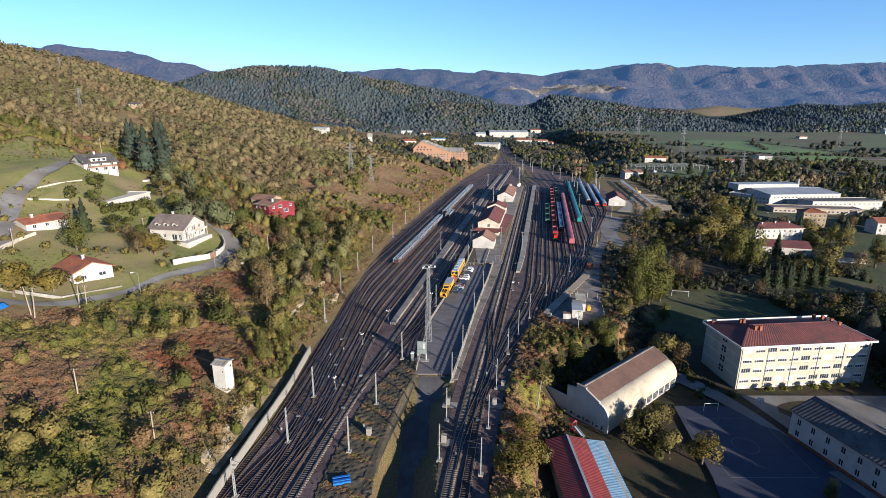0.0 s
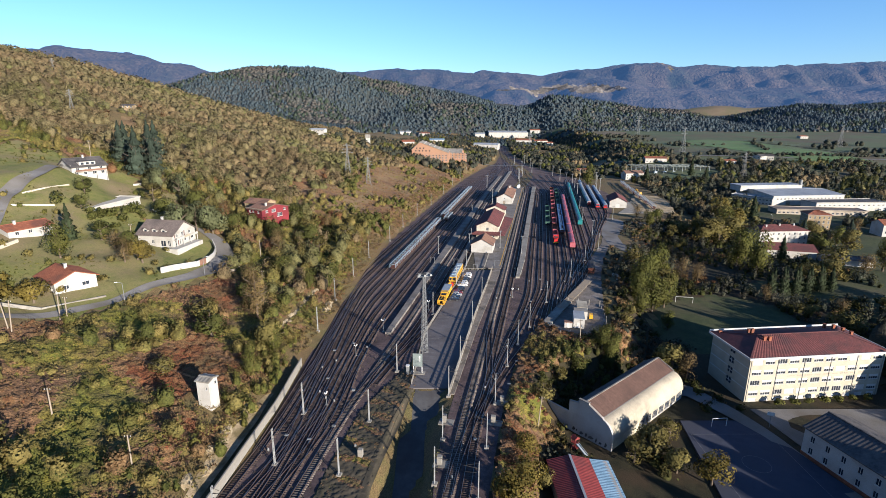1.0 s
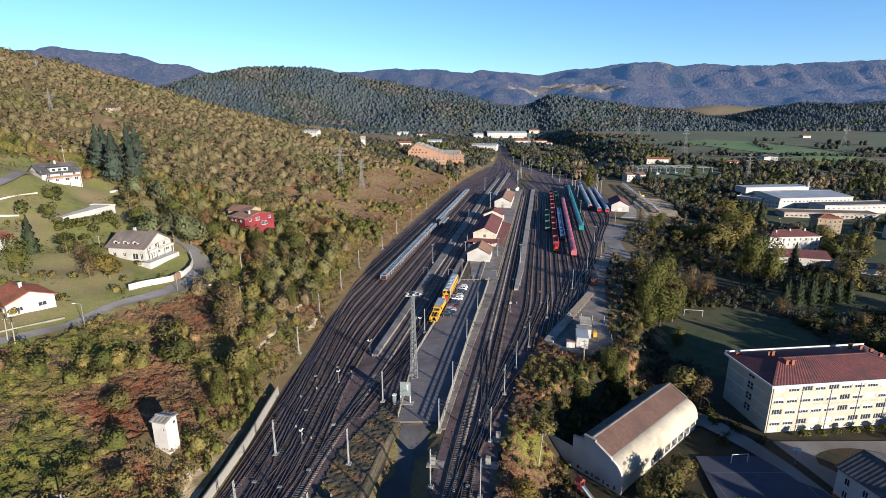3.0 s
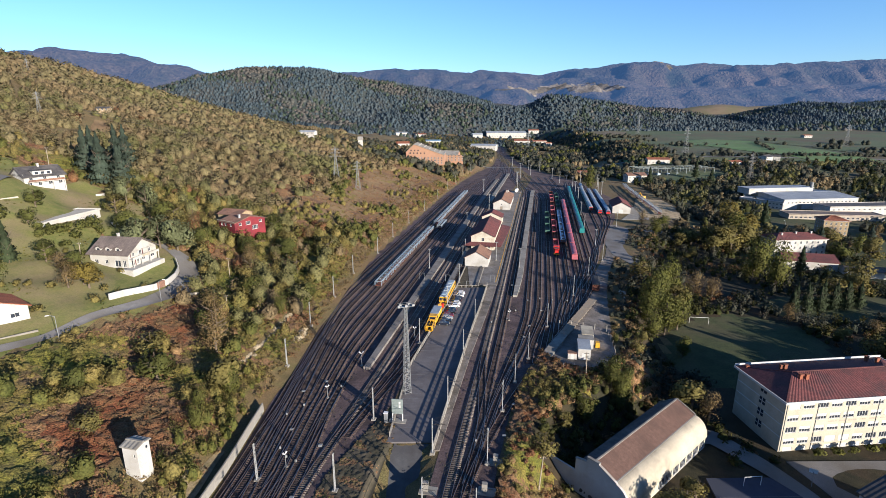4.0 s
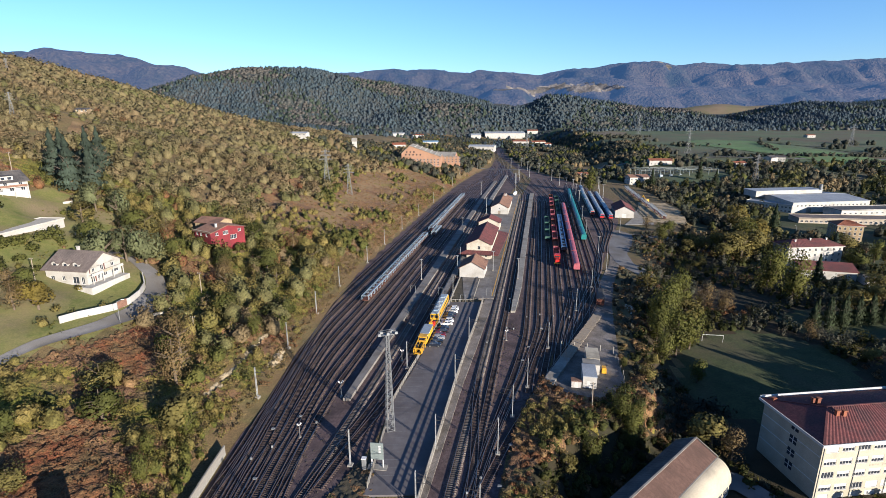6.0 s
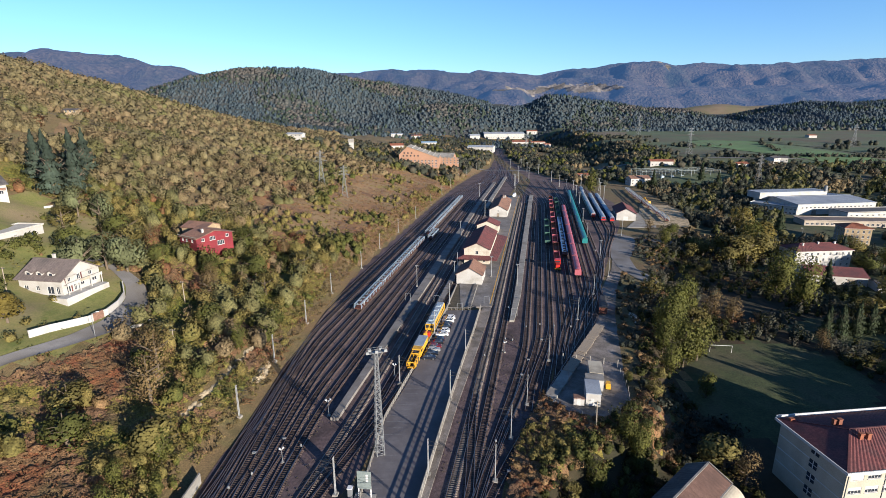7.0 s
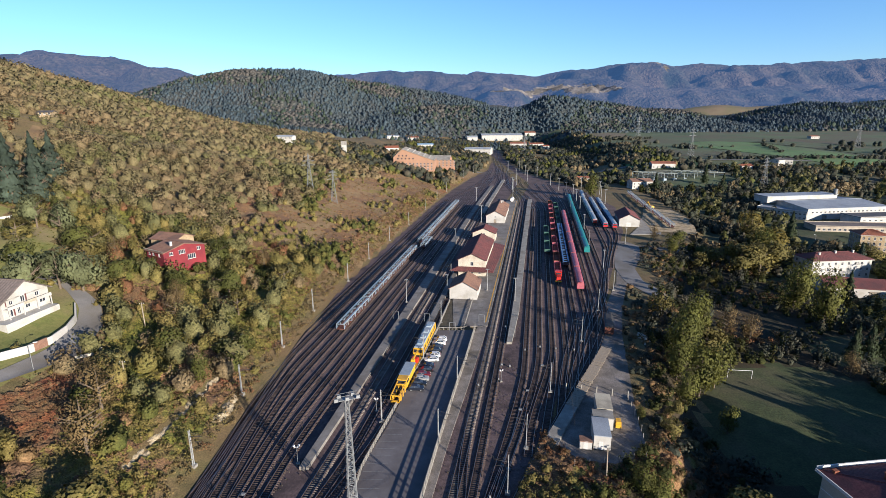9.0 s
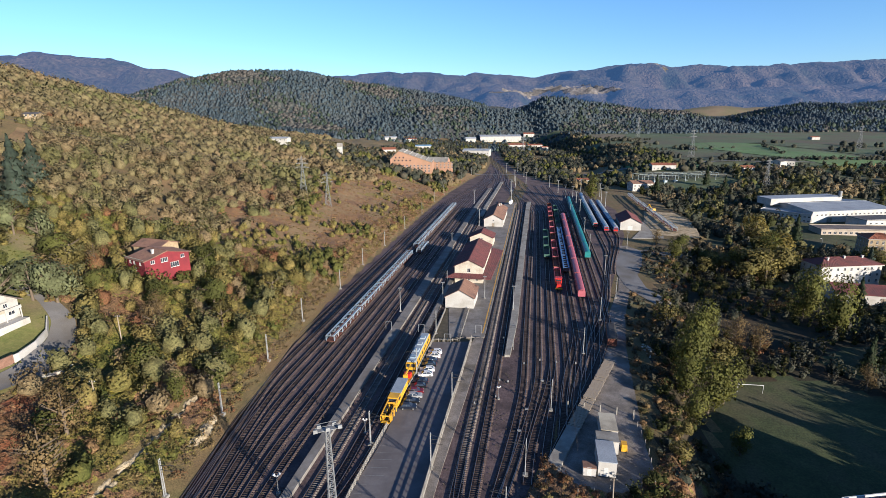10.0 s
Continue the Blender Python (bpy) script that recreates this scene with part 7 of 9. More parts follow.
def goal(x, y, z, turn, w=5.5, h=2.3, label="white metal goal frame on the court"):
    ob = thing("goal_frame", pose(x, y, z, 0, 0, turn), label, "goal", "goal frames")
    for s in (-w / 2, w / 2):
        part("post", Mesh().tube((s, 0, 0), (s, 0, h), 0.07, 0.07, 6), M["paintw"], ob)
    part("crossbar", Mesh().tube((-w / 2, 0, h), (w / 2, 0, h), 0.07, 0.07, 6), M["paintw"], ob)


goal(75.0, 121.5, -8.34, 4, 4)
goal(106.0, 208.5, float(height(106, 208.5)), -8, 7.0, 2.6, "pale goal frame on the shaded meadow")
hoop = thing("basketball_hoop", pose(88.0, 121.0, -8.34, 0, 0, 60), "basketball backboard on a leaning post", "hoop")
part("post", Mesh().beam((0, 0, 0), (0.9, 0, 3.2), 0.12), M["galv"], hoop)
part("backboard", Mesh().box(0.85, 0.95, -0.8, 0.8, 2.9, 3.9), M["paintw"], hoop)
slide = thing("playground_slide", pose(35.2, 112.4, -8.5, 0, 0, 30), "small red and blue playground slide", "slide")
part("tower", Mesh().box(-0.7, 0.7, 0, 1.4, 0, 0.15).box(-0.7, -0.6, 0, 0.1, 0, 3.0).box(0.6, 0.7, 0, 0.1, 0, 3.0).box(-0.7, -0.6, 1.3, 1.4, 0, 3.0).box(0.6, 0.7, 1.3, 1.4, 0, 3.0).box(-0.7, 0.7, 0, 1.4, 1.4, 1.5), M["sheetred"], slide)
part("roof", Mesh().extrude([(-0.9, 2.6), (0.9, 2.6), (0, 3.4)], -0.1, 1.5), M["sheetred"], slide)
part("chute", Mesh().add([(-0.4, -0.1, 1.5), (0.4, -0.1, 1.5), (0.4, -3.4, 0.2), (-0.4, -3.4, 0.2)], [(0, 1, 2, 3)]).beam((-0.4, -0.1, 1.65), (-0.4, -3.4, 0.35), 0.08, 0.25).beam((0.4, -0.1, 1.65), (0.4, -3.4, 0.35), 0.08, 0.25), M["bluegrey"], slide)
# graffiti-like dark patches on the hall's gable, unreadable
for k, (x, w, z, h) in enumerate(((1.2, 0.9, 0.5, 1.1), (2.3, 0.5, 0.7, 0.6), (3.4, 1.2, 0.4, 0.9), (5.0, 0.7, 0.4, 1.2), (6.0, 1.6, 0.5, 0.9), (8.0, 0.5, 0.3, 1.4), (9.0, 0.9, 0.4, 0.7), (10.6, 0.7, 0.4, 1.3))):
    part("painted_patch", Mesh().extrude([(x, z), (x + w * 0.7, z + 0.1), (x + w, z + h * 0.6), (x + w * 0.5, z + h), (x + 0.1, z + h * 0.7)], -0.15, -0.125), M["slate"], barn)

# ------------------------------------------------------------------ valley: substation, pylons, farms
def pylon(x, y, h, label="grey lattice transmission pylon", turn=20):
    ob = thing("pylon", pose(x, y, float(height(x, y)) - 0.3, 0, 0, turn), label, "pylon", "pylons")
    w0, w1 = h * 0.085, h * 0.02
    k0 = h / 40
    wz = lambda z: w0 + (w1 - w0) * min(1, z / (h * 0.72))
    for i, j in ((-1, -1), (1, -1), (1, 1), (-1, 1)):
        part("leg", Mesh().beam((w0 * i, w0 * j, 0), (w1 * i, w1 * j, h * 0.72), 0.22 * k0).beam((w1 * i, w1 * j, h * 0.72), (0.1 * i, 0.1 * j, h), 0.18 * k0), M["galv"], ob)
    m = Mesh()
    z = 0.0
    k = 0
    while z < h * 0.95:
        z2 = z + max(1.4, wz(z) * 1.5)
        a, b = wz(z), wz(z2)
        for (p, q), (r, s) in (((-1, -1), (1, -1)), ((1, -1), (1, 1)), ((1, 1), (-1, 1)), ((-1, 1), (-1, -1))):
            m.beam((a * p, a * q, z), (b * r, b * s, z2), 0.11 * k0)
            m.beam((a * r, a * s, z), (b * p, b * q, z2), 0.11 * k0)
        z = z2
    part("lacing", m, M["galv"], ob)
    for f, w in ((0.72, 0.17), (0.82, 0.14), (0.92, 0.11)):
        part("crossarm", Mesh().beam((-h * w, 0, h * f), (h * w, 0, h * f), 0.2 * k0).beam((-h * w, 0, h * f), (0, 0, h * f + 1.2), 0.12).beam((h * w, 0, h * f), (0, 0, h * f + 1.2), 0.12), M["galv"], ob)
    return ob


PYL = [(345, 735, 36), (425, 1120, 40), (325, 548, 30), (175, 1000, 34), (-70, 410, 27), (-53, 402, 22), (-241, 357.5, 15), (-340, 487, 11), (640, 830, 34), (700, 790, 30)]
for x, y, h in PYL:
    pylon(x, y, h)
wl = Mesh()
for (xa, ya, ha), (xb, yb, hb) in (((345, 735, 36), (425, 1120, 40)), ((345, 735, 36), (325, 548, 30)), ((-70, 410, 27), (-241, 357.5, 15)), ((-241, 357.5, 15), (-340, 487, 11)), ((-53, 402, 22), (-70, 410, 27)), ((325, 548, 30), (640, 830, 34))):
    for f, o in ((0.72, -4), (0.72, 4), (0.82, -3), (0.82, 3)):
        a = Vector((xa + o, ya, float(height(xa, ya)) + ha * f))
        b = Vector((xb + o, yb, float(height(xb, yb)) + hb * f))
        pts = [a.lerp(b, t) - Vector((0, 0, 6 * 4 * t * (1 - t))) for t in [i / 8 for i in range(9)]]
        for p, q in zip(pts, pts[1:]):
            wl.tube(p, q, 0.05, n=3, caps=False)
single("transmission_line", wl, M["dark"], "sagging transmission wires between pylons", "wire", kind="stuff")
sub = thing("substation", pose(225, 585, float(height(240, 590)), 0, 0, 6), "grey steel gantries of an electrical substation", "substation")
for k in range(9):
    g = Mesh()
    x = 11.0 * k
    for y in (0, 12, 24):
        g.beam((x, y, -1), (x, y, 9), 0.35)
    g.beam((x, 0, 9), (x, 24, 9), 0.35)
    g.beam((x, 0, 6.5), (x, 24, 6.5), 0.25)
    if k < 8:
        for y in (0, 12, 24):
            g.beam((x, y, 9), (x + 11, y, 9), 0.3)
    part("gantry", g, M["greyboard"], sub)
    part("transformer", Mesh().box(x + 3, x + 6, 5, 8, -0.5, 3.2).tube((x + 4, 6, 3.2), (x + 4, 6, 5), 0.25, 0.15, 8), M["bluegrey"], sub)


def farm(x, y, L, W, h, roofm, label, turn=0.0, wallm="white", rows=1, cat="house"):
    z = float(height(x, y))
    return house("farmhouse" if cat == "house" else "warehouse", pose(x, y, z + 0.2, 0, 0, turn), L, W, h, label, (wallm, roofm), {"front": rows_of(L, max(3, int(L / 4)), 1.3, rows, 1.2, 1.4, 2.9), "left": rows_of(W, max(2, int(W / 4)), 1.2, rows, 1.2, 1.4, 2.9)}, "x", h * 0.28, 0.6, 2.5, category=cat)


farm(398, 640, 14, 10, 6.5, "slate", "white farmhouse with dark roof above the meadows", 30, rows=2)
farm(412, 652, 9, 8, 5.0, "slate", "white annex of the meadow farmhouse", -20)
farm(262, 655, 26, 12, 6.0, "tile", "low white house beyond the substation", -6)
farm(203, 556, 20, 12, 7.0, "tilebrown", "grey-roofed house among trees", 5, rows=2)
farm(165, 605, 12, 9, 4.5, "tile", "small white house among trees", 12)
farm(700, 1010, 16, 10, 4, "tile", "white shed on the far meadow", 5, cat="barn")
farm(720, 700, 18, 10, 5, "tile", "white farm building on the meadow", 8, cat="barn")
farm(1010, 1180, 30, 14, 9, "roofgrey", "pale blue store at the wood's edge", 4, cat="warehouse")
farm(-136, 560, 17, 9, 3.2, "roofgrey", "flat white cabin on the hillside", -8, cat="barn")
drape("bare_scar", [(-224, 388), (-213, 370), (-205, 355)], [3, 5.5, 3], M["bracken"], "bare pinkish earth scar below the ruined cabin", "earth", 0.3, 1.5, 6)
farm(-238, 408, 8, 6, 2.6, "slate", "small ruined cabin on the bare slope", 5, "ochre", cat="barn")
farm(128, 1325, 98, 40, 11, "roofgrey", "long white warehouse down the valley", 0, cat="warehouse")
farm(92, 1300, 24, 18, 10, "roofgrey", "white workshop by the far line", 2, cat="warehouse")
farm(172, 1156, 34, 22, 9, "tile", "large house with tiled roof down the valley", -6, rows=2)
farm(215, 1165, 30, 16, 7, "tile", "shed with tiled roof down the valley", 6, cat="warehouse")
farm(232, 1110, 14, 11, 6, "tile", "white house by the far road", 20)
farm(236, 1350, 26, 16, 8, "tile", "white farmhouse below the far wood", 0, rows=2)
farm(64, 945, 44, 28, 7, "roofgrey", "grey-roofed warehouse beside the far line", -14, cat="warehouse")
farm(-14, 935, 26, 14, 5, "sheetblue", "blue-fronted shed behind the flats", 6, cat="warehouse")
farm(-80, 1115, 24, 14, 5, "roofgrey", "pale-roofed works below the wooded hill", 10, cat="warehouse")
farm(-40, 1140, 22, 14, 5, "tile", "tile-roofed works below the wooded hill", 4, cat="warehouse")
farm(-49.5, 738, 17, 11, 7, "tile", "white house with red roof near the flats", 8, rows=2)
farm(345, 620, 14, 10, 5, "tile", "white house near the road", 8)
farm(-82, 604, 4.5, 4.5, 9, "concrete", "white water tower hut above the line", 0, cat="tower")
drape("road_valley", [(60, 700), (210, 690), (330, 690), (480, 668), (700, 640), (1000, 620)], 3.2, M["lane"], "pale country road across the meadows", "road", 0.4, 6.0, 3)
def field_patch(name, top, bottom, mat, label, lift=0.45):
    """A field laid on the ground between two hedge lines."""
    n, k = 40, 16
    edge = lambda line: np.stack([np.interp(np.linspace(0, len(line) - 1, n), np.arange(len(line)), [q[i] for q in line]) for i in (0, 1)], -1)
    a, b = edge(top), edge(bottom)
    s = np.linspace(0, 1, k)[None, :, None]
    P = a[:, None] * (1 - s) + b[:, None] * s
    X, Y = P[..., 0], P[..., 1]
    i = np.arange(n * k).reshape(n, k)
    return sheet(name, np.stack([X, Y, height(X, Y) + lift], -1).reshape(-1, 3), np.stack([i[:-1, :-1], i[:-1, 1:], i[1:, 1:], i[1:, :-1]], -1).reshape(-1, 4), M[mat], label, "field")


field_patch("field_pasture", [(440, 938), (504, 973), (545, 922), (550, 828), (558, 778), (542, 695), (543, 646)], [(412, 858), (436, 795), (444, 739), (459, 691), (460, 661), (472, 631), (517, 615)], "pasture", "bright green pasture on the valley floor")
field_patch("field_meadow", [(301, 1013), (350, 946), (406, 914)], [(268, 880), (274, 775), (316, 700)], "field", "dry yellow-green meadow with hedges")
field_patch("field_lower", [(255, 735), (300, 705), (333, 690)], [(243, 672), (275, 648), (330, 650)], "pasture", "small green paddock beside the road")
field_patch("field_ochre", [(355, 1223), (392, 1212), (431, 1198)], [(329, 1110), (350, 1090), (372, 1066)], "stubble", "ploughed ochre field below the wood")
field_patch("field_verge", [(470, 985), (590, 940), (640, 820), (655, 700)], [(452, 958), (556, 930), (572, 800), (562, 690)], "field", "rough grass strip above the pasture")
drape("sand_yard", [(160, 372), (172, 410), (182, 450)], [13, 16, 10], M["dirt"], "bare sandy yard beside the grey wagons", "yard", 0.25, 3.0, 6)
between("slab_shed", [368, 380, 392], lambda y: np.interp(y, [368, 392], [131, 146]), lambda y: np.interp(y, [368, 392], [150, 160]), 0.2, M["concrete"], "pale concrete apron beside the rail shed", "apron", side=1.2)
between("slab_shed_back", [392, 405, 416], lambda y: 146.5 + (y - 392) * 0.22, lambda y: np.interp(y, [392, 416], [160, 162]), 0.2, M["concrete"], "pale concrete apron along the rail shed", "apron", side=1.2)
digger = thing("excavator", pose(178, 452, float(height(178, 452)) + 0.1, 0, 0, 20), "orange excavator standing in the sandy yard", "excavator")
part("tracks", Mesh().box(-1.6, -0.9, -2, 2, 0, 0.9).box(0.9, 1.6, -2, 2, 0, 0.9), M["dark"], digger)
part("house", Mesh().box(-1.5, 1.5, -2.2, 1.6, 0.9, 2.6, taper=0.15), M["yellow"], digger)
part("boom", Mesh().beam((0.6, 1.2, 2.2), (0.6, 4.2, 5.0), 0.5).beam((0.6, 4.2, 5.0), (0.6, 6.4, 2.2), 0.4), M["yellow"], digger)


# ------------------------------------------------------------------ woods and shrubs
def crown(n, shape="round", leaf=0.6, seed=1):
    """Leaf clumps of a crown in a unit tree (height 1, radius about 0.5): centres, normals and sizes."""
    r = np.random.RandomState(seed)
    if shape == "cone":
        t = r.uniform(0, 1, n) ** 0.75
        z = 1.0 - 0.92 * t
        a = r.uniform(0, 6.283, n)
        rad = 0.5 * t * (0.75 + 0.25 * np.sin(z * 38)) * r.uniform(0.6, 1.0, n)
        c = np.stack([rad * np.cos(a), rad * np.sin(a), z], -1)
        nrm = np.stack([np.cos(a), np.sin(a), np.full(n, 0.55)], -1)
    else:
        k = 9 if shape == "round" else 12
        lob = r.normal(0, 1, (k, 3))
        lob /= np.linalg.norm(lob, axis=1)[:, None]
        lob *= r.uniform(0.18, 0.32, (k, 1))
        if shape == "tall":
            lob[:, 2] *= 1.35
            lob[:, :2] *= 0.75
        which = r.randint(0, k, n)
        u = r.normal(0, 1, (n, 3))
        u /= np.linalg.norm(u, axis=1)[:, None]
        rr = r.uniform(0.15, 0.27, k)[which][:, None] * r.uniform(0.75, 1.08, (n, 1))
        c = lob[which] + u * rr
        nrm = 0.6 * u + 0.5 * c / np.maximum(0.05, np.linalg.norm(c, axis=1))[:, None]
        c[:, 2] = c[:, 2] * 0.95 + 0.55
        c[:, 2] = np.maximum(c[:, 2], 0.10)
    out = c - np.array([0, 0, 0.45])
    soft = 0.75 * out / np.maximum(0.05, np.linalg.norm(out, axis=1))[:, None] + 0.45 * nrm + r.normal(0, 0.16, (n, 3)) + np.array([0, 0, 0.12])
    soft /= np.linalg.norm(soft, axis=1)[:, None]
    nrm = nrm + r.normal(0, 0.34, (n, 3))
    nrm /= np.linalg.norm(nrm, axis=1)[:, None]
    return c, nrm, leaf * r.uniform(0.6, 1.3, n), soft


def leaf_quads(c, nrm, size, r):
    ref = r.normal(0, 1, c.shape)
    a = np.cross(nrm, ref)
    a /= np.maximum(1e-6, np.linalg.norm(a, axis=1))[:, None]
    b = np.cross(nrm, a)
    s = size[:, None] / 2
    j = lambda: r.uniform(0.7, 1.25, (len(c), 1))
    return np.stack([c - a * s * j() - b * s * j(), c + a * s * j() - b * s * j() * 0.6, c + a * s * j() * 0.7 + b * s * j(), c - a * s * j() + b * s * j() * 0.8], 1)


def mound(shape, lat, lon, seed):
    """The dense inner mass of a crown as a grid of quads over an uneven lobed surface: points, soft normals, quads."""
    r = np.random.RandomState(seed)
    th = np.linspace(0.0, 1.0, lat + 1)
    P = np.zeros((lat + 1, lon, 3))
    lump = 1 + r.uniform(-0.24, 0.24, (lat + 1, lon))
    for i, t in enumerate(th):
        a = 2 * math.pi * (np.arange(lon) + 0.5 * (i % 2)) / lon
        if shape == "cone":
            rad, z = 0.46 * t ** 0.8, 1.0 - 0.95 * t
        else:
            rad, z = 0.45 * math.sin(math.pi * (0.04 + 0.72 * t)), 0.52 + 0.43 * math.cos(math.pi * (0.04 + 0.84 * t))
        P[i] = np.stack([rad * lump[i] * np.cos(a), rad * lump[i] * np.sin(a), z + 0.05 * (lump[i] - 1) * 3 + np.zeros(lon)], -1)
    out = P - np.array([0, 0, 0.35])
    N = out / np.linalg.norm(out, axis=2)[:, :, None] * np.array([1, 1, 0.8]) + r.normal(0, 0.22, P.shape)
    N /= np.linalg.norm(N, axis=2)[:, :, None]
    i = np.arange((lat + 1) * lon).reshape(lat + 1, lon)
    j = np.roll(i, -1, 1)
    return P.reshape(-1, 3), N.reshape(-1, 3), np.stack([i[:-1], i[1:], j[1:], j[:-1]], -1).reshape(-1, 4)


def woods(name, spots, mat, label, n, shape="round", leaf=0.6, seed=1, variants=5, aspect=0.9, category="woodland", core=(2, 6), fill=0.68):
    """Many trees or shrubs joined into one sheet of leaf clumps. spots: x, y, z, height, width."""
    r = np.random.RandomState(seed)
    spots = np.asarray(spots, float)
    if not len(spots):
        return None
    kinds = r.randint(0, variants, len(spots))
    out, soft, cp, cn, cq, base = [], [], [], [], [], 0
    for v in range(variants):
        sel = spots[kinds == v]
        if not len(sel):
            continue
        if core:
            P, N, Q = mound(shape, core[0], core[1], seed * 17 + v)
        c, nm, sz, sf = crown(max(1, n), shape, 1.0, seed * 31 + v)
        ang = r.uniform(0, 6.283, len(sel))
        ca, sa = np.cos(ang)[:, None], np.sin(ang)[:, None]
        w, h = sel[:, 4][:, None], sel[:, 3][:, None]
        if core:
            cp.append(np.stack([(P[:, 0] * ca - P[:, 1] * sa) * w * fill + sel[:, 0][:, None], (P[:, 0] * sa + P[:, 1] * ca) * w * fill + sel[:, 1][:, None], P[:, 2] * h * (0.2 + 0.8 * fill) + sel[:, 2][:, None]], -1).reshape(-1, 3))
            cn.append(np.stack([N[:, 0] * ca - N[:, 1] * sa, N[:, 0] * sa + N[:, 1] * ca, np.broadcast_to(N[:, 2], (len(sel), len(P)))], -1).reshape(-1, 3))
            cq.append((Q[None] + (base + np.arange(len(sel))[:, None, None] * len(P))).reshape(-1, 4))
            base += len(sel) * len(P)
        X = (c[:, 0] * ca - c[:, 1] * sa) * w + sel[:, 0][:, None]
        Y = (c[:, 0] * sa + c[:, 1] * ca) * w + sel[:, 1][:, None]
        Z = c[:, 2] * h + sel[:, 2][:, None]
        NX, NY = nm[:, 0] * ca - nm[:, 1] * sa, nm[:, 0] * sa + nm[:, 1] * ca
        NZ = np.broadcast_to(nm[:, 2], NX.shape)
        soft.append(np.stack([sf[:, 0] * ca - sf[:, 1] * sa, sf[:, 0] * sa + sf[:, 1] * ca, np.broadcast_to(sf[:, 2], NX.shape)], -1).reshape(-1, 3))
        S = sz * leaf * np.clip(w / 5.0, 0.5, 1.6)
        out.append(leaf_quads(np.stack([X, Y, Z], -1).reshape(-1, 3), np.stack([NX, NY, NZ], -1).reshape(-1, 3), S.reshape(-1), r))
    q = np.concatenate(out).reshape(-1, 3)
    sn = np.repeat(np.concatenate(soft), 4, 0)
    faces = np.arange(len(q)).reshape(-1, 4)
    if core:
        faces = np.concatenate([faces, np.concatenate(cq) + len(q)])
        q, sn = np.concatenate([q] + cp), np.concatenate([sn] + cn)
    return sheet(name, q, faces, mat, label, category, "stuff", soft=sn)


def scatter(x0, x1, y0, y1, cell, keep, seed=1):
    """Jittered grid of places that keep(x, y) lets through."""
    r = np.random.RandomState(seed)
    X, Y = np.meshgrid(np.arange(x0, x1, cell), np.arange(y0, y1, cell))
    X = (X + r.uniform(-0.5, 0.5, X.shape) * cell).ravel()
    Y = (Y + r.uniform(-0.5, 0.5, Y.shape) * cell).ravel()
    k = keep(X, Y, r)
    return X[k], Y[k]


CLEAR = [  # x, y, radius kept free of trees
    (-52.5, 110, 4.5), (-49.5, 106, 3), (-100, 194, 14), (-108, 190, 11), (-112, 152, 11), (-82, 250, 11), (-164, 246, 15), (-140, 177, 9), (-141, 220, 11), (-88, 264, 8),
    (-97, 146, 6), (-104, 138, 7), (-113, 129, 8), (-92, 158, 6), (-86, 172, 6), (-82, 184, 6), (-82, 196, 6), (-86, 206, 6), (-93, 214, 5), (-101, 160, 9), (-110, 142, 7),
    (-221, 384, 9), (-213, 370, 11), (-206, 357, 9), (-241, 357.5, 5), (-155, 258, 8), (-150, 264, 6), (-175, 205, 12), (-178, 225, 12), (-128, 170, 9), (-118, 178, 9), (-138, 168, 9), (-150, 205, 9), (-150, 232, 12), (-138, 240, 9), (-190, 215, 12), (-105, 176, 10), (-160, 225, 9), (-136, 200, 8),
    (-235, 408, 8),
]


def free(x, y):
    ok = np.ones(len(x), bool)
    for a, b, c in CLEAR:
        ok &= (x - a) ** 2 + (y - b) ** 2 > c * c
    return ok


def spots(x, y, h, w, r, sink=0.1):
    k = len(x)
    s = r.uniform(0.65, 1.3, k)
    return np.stack([x, y, height(x, y) - sink * h * s, h * s, w * s * r.uniform(0.85, 1.2, k)], -1)


KEEP_OUT = [(108, 146, 27), (52, 124, 13), (63, 135, 13), (42, 113, 9), (98, 85, 30), (110, 118, 22), (77, 108, 21), (33, 94, 11), (32, 78, 12), (50, 172, 12), (48, 184, 9), (56, 202, 9), (62, 212, 8), (66, 228, 14), (74, 246, 14), (86, 268, 16), (98, 290, 17), (110, 318, 18),
            (124, 338, 14), (102, 192, 24), (116, 178, 24), (130, 168, 20), (310, 446, 44), (293, 396, 38), (335, 408, 34), (262, 352, 15), (208, 303, 19), (197, 282, 16), (218, 266, 14), (308, 330, 24), (142, 404, 18), (150, 385, 16),
            (36, 129, 9), (45, 138, 9), (55, 147, 9), (50, 84, 12), (46, 98, 8), (57, 92, 9), (172, 420, 22), (166, 380, 16), (270, 600, 52), (405, 645, 16), (250, 372, 22), (146, 245, 9), (132, 250, 10)]


def open_ground(x, y, grow=1.0):
    ok = np.ones(len(x), bool)
    for a, b, c in KEEP_OUT:
        ok &= (x - a) ** 2 + (y - b) ** 2 > (c * grow) ** 2
    return ok


rs = np.random.RandomState(11)


def cutting(x, y):
    """The eroded strip of bare rock in the cutting, free of growth."""
    return (y > 154) & (y < 193) & (np.abs(x - np.interp(y, [154, 162, 172, 181, 192], [-48.4, -47.6, -46.9, -45.8, -44.6])) < 1.0 + 0.7 * wave(x, y, 5, 95))


# near slope above the yard: bracken, brambles and shrubs of many colours
def slope(x, y, r):
    d = yard_left(y) - x
    grown = np.where(garden(x, y), 0.11, np.where(d < 16, 0.75, 0.95))
    return (d > 4 + 3 * (y < 142)) & (x > -1.05 * y - 25) & free(x, y) & ~cutting(x, y) & (r.uniform(0, 1, len(x)) < grown)


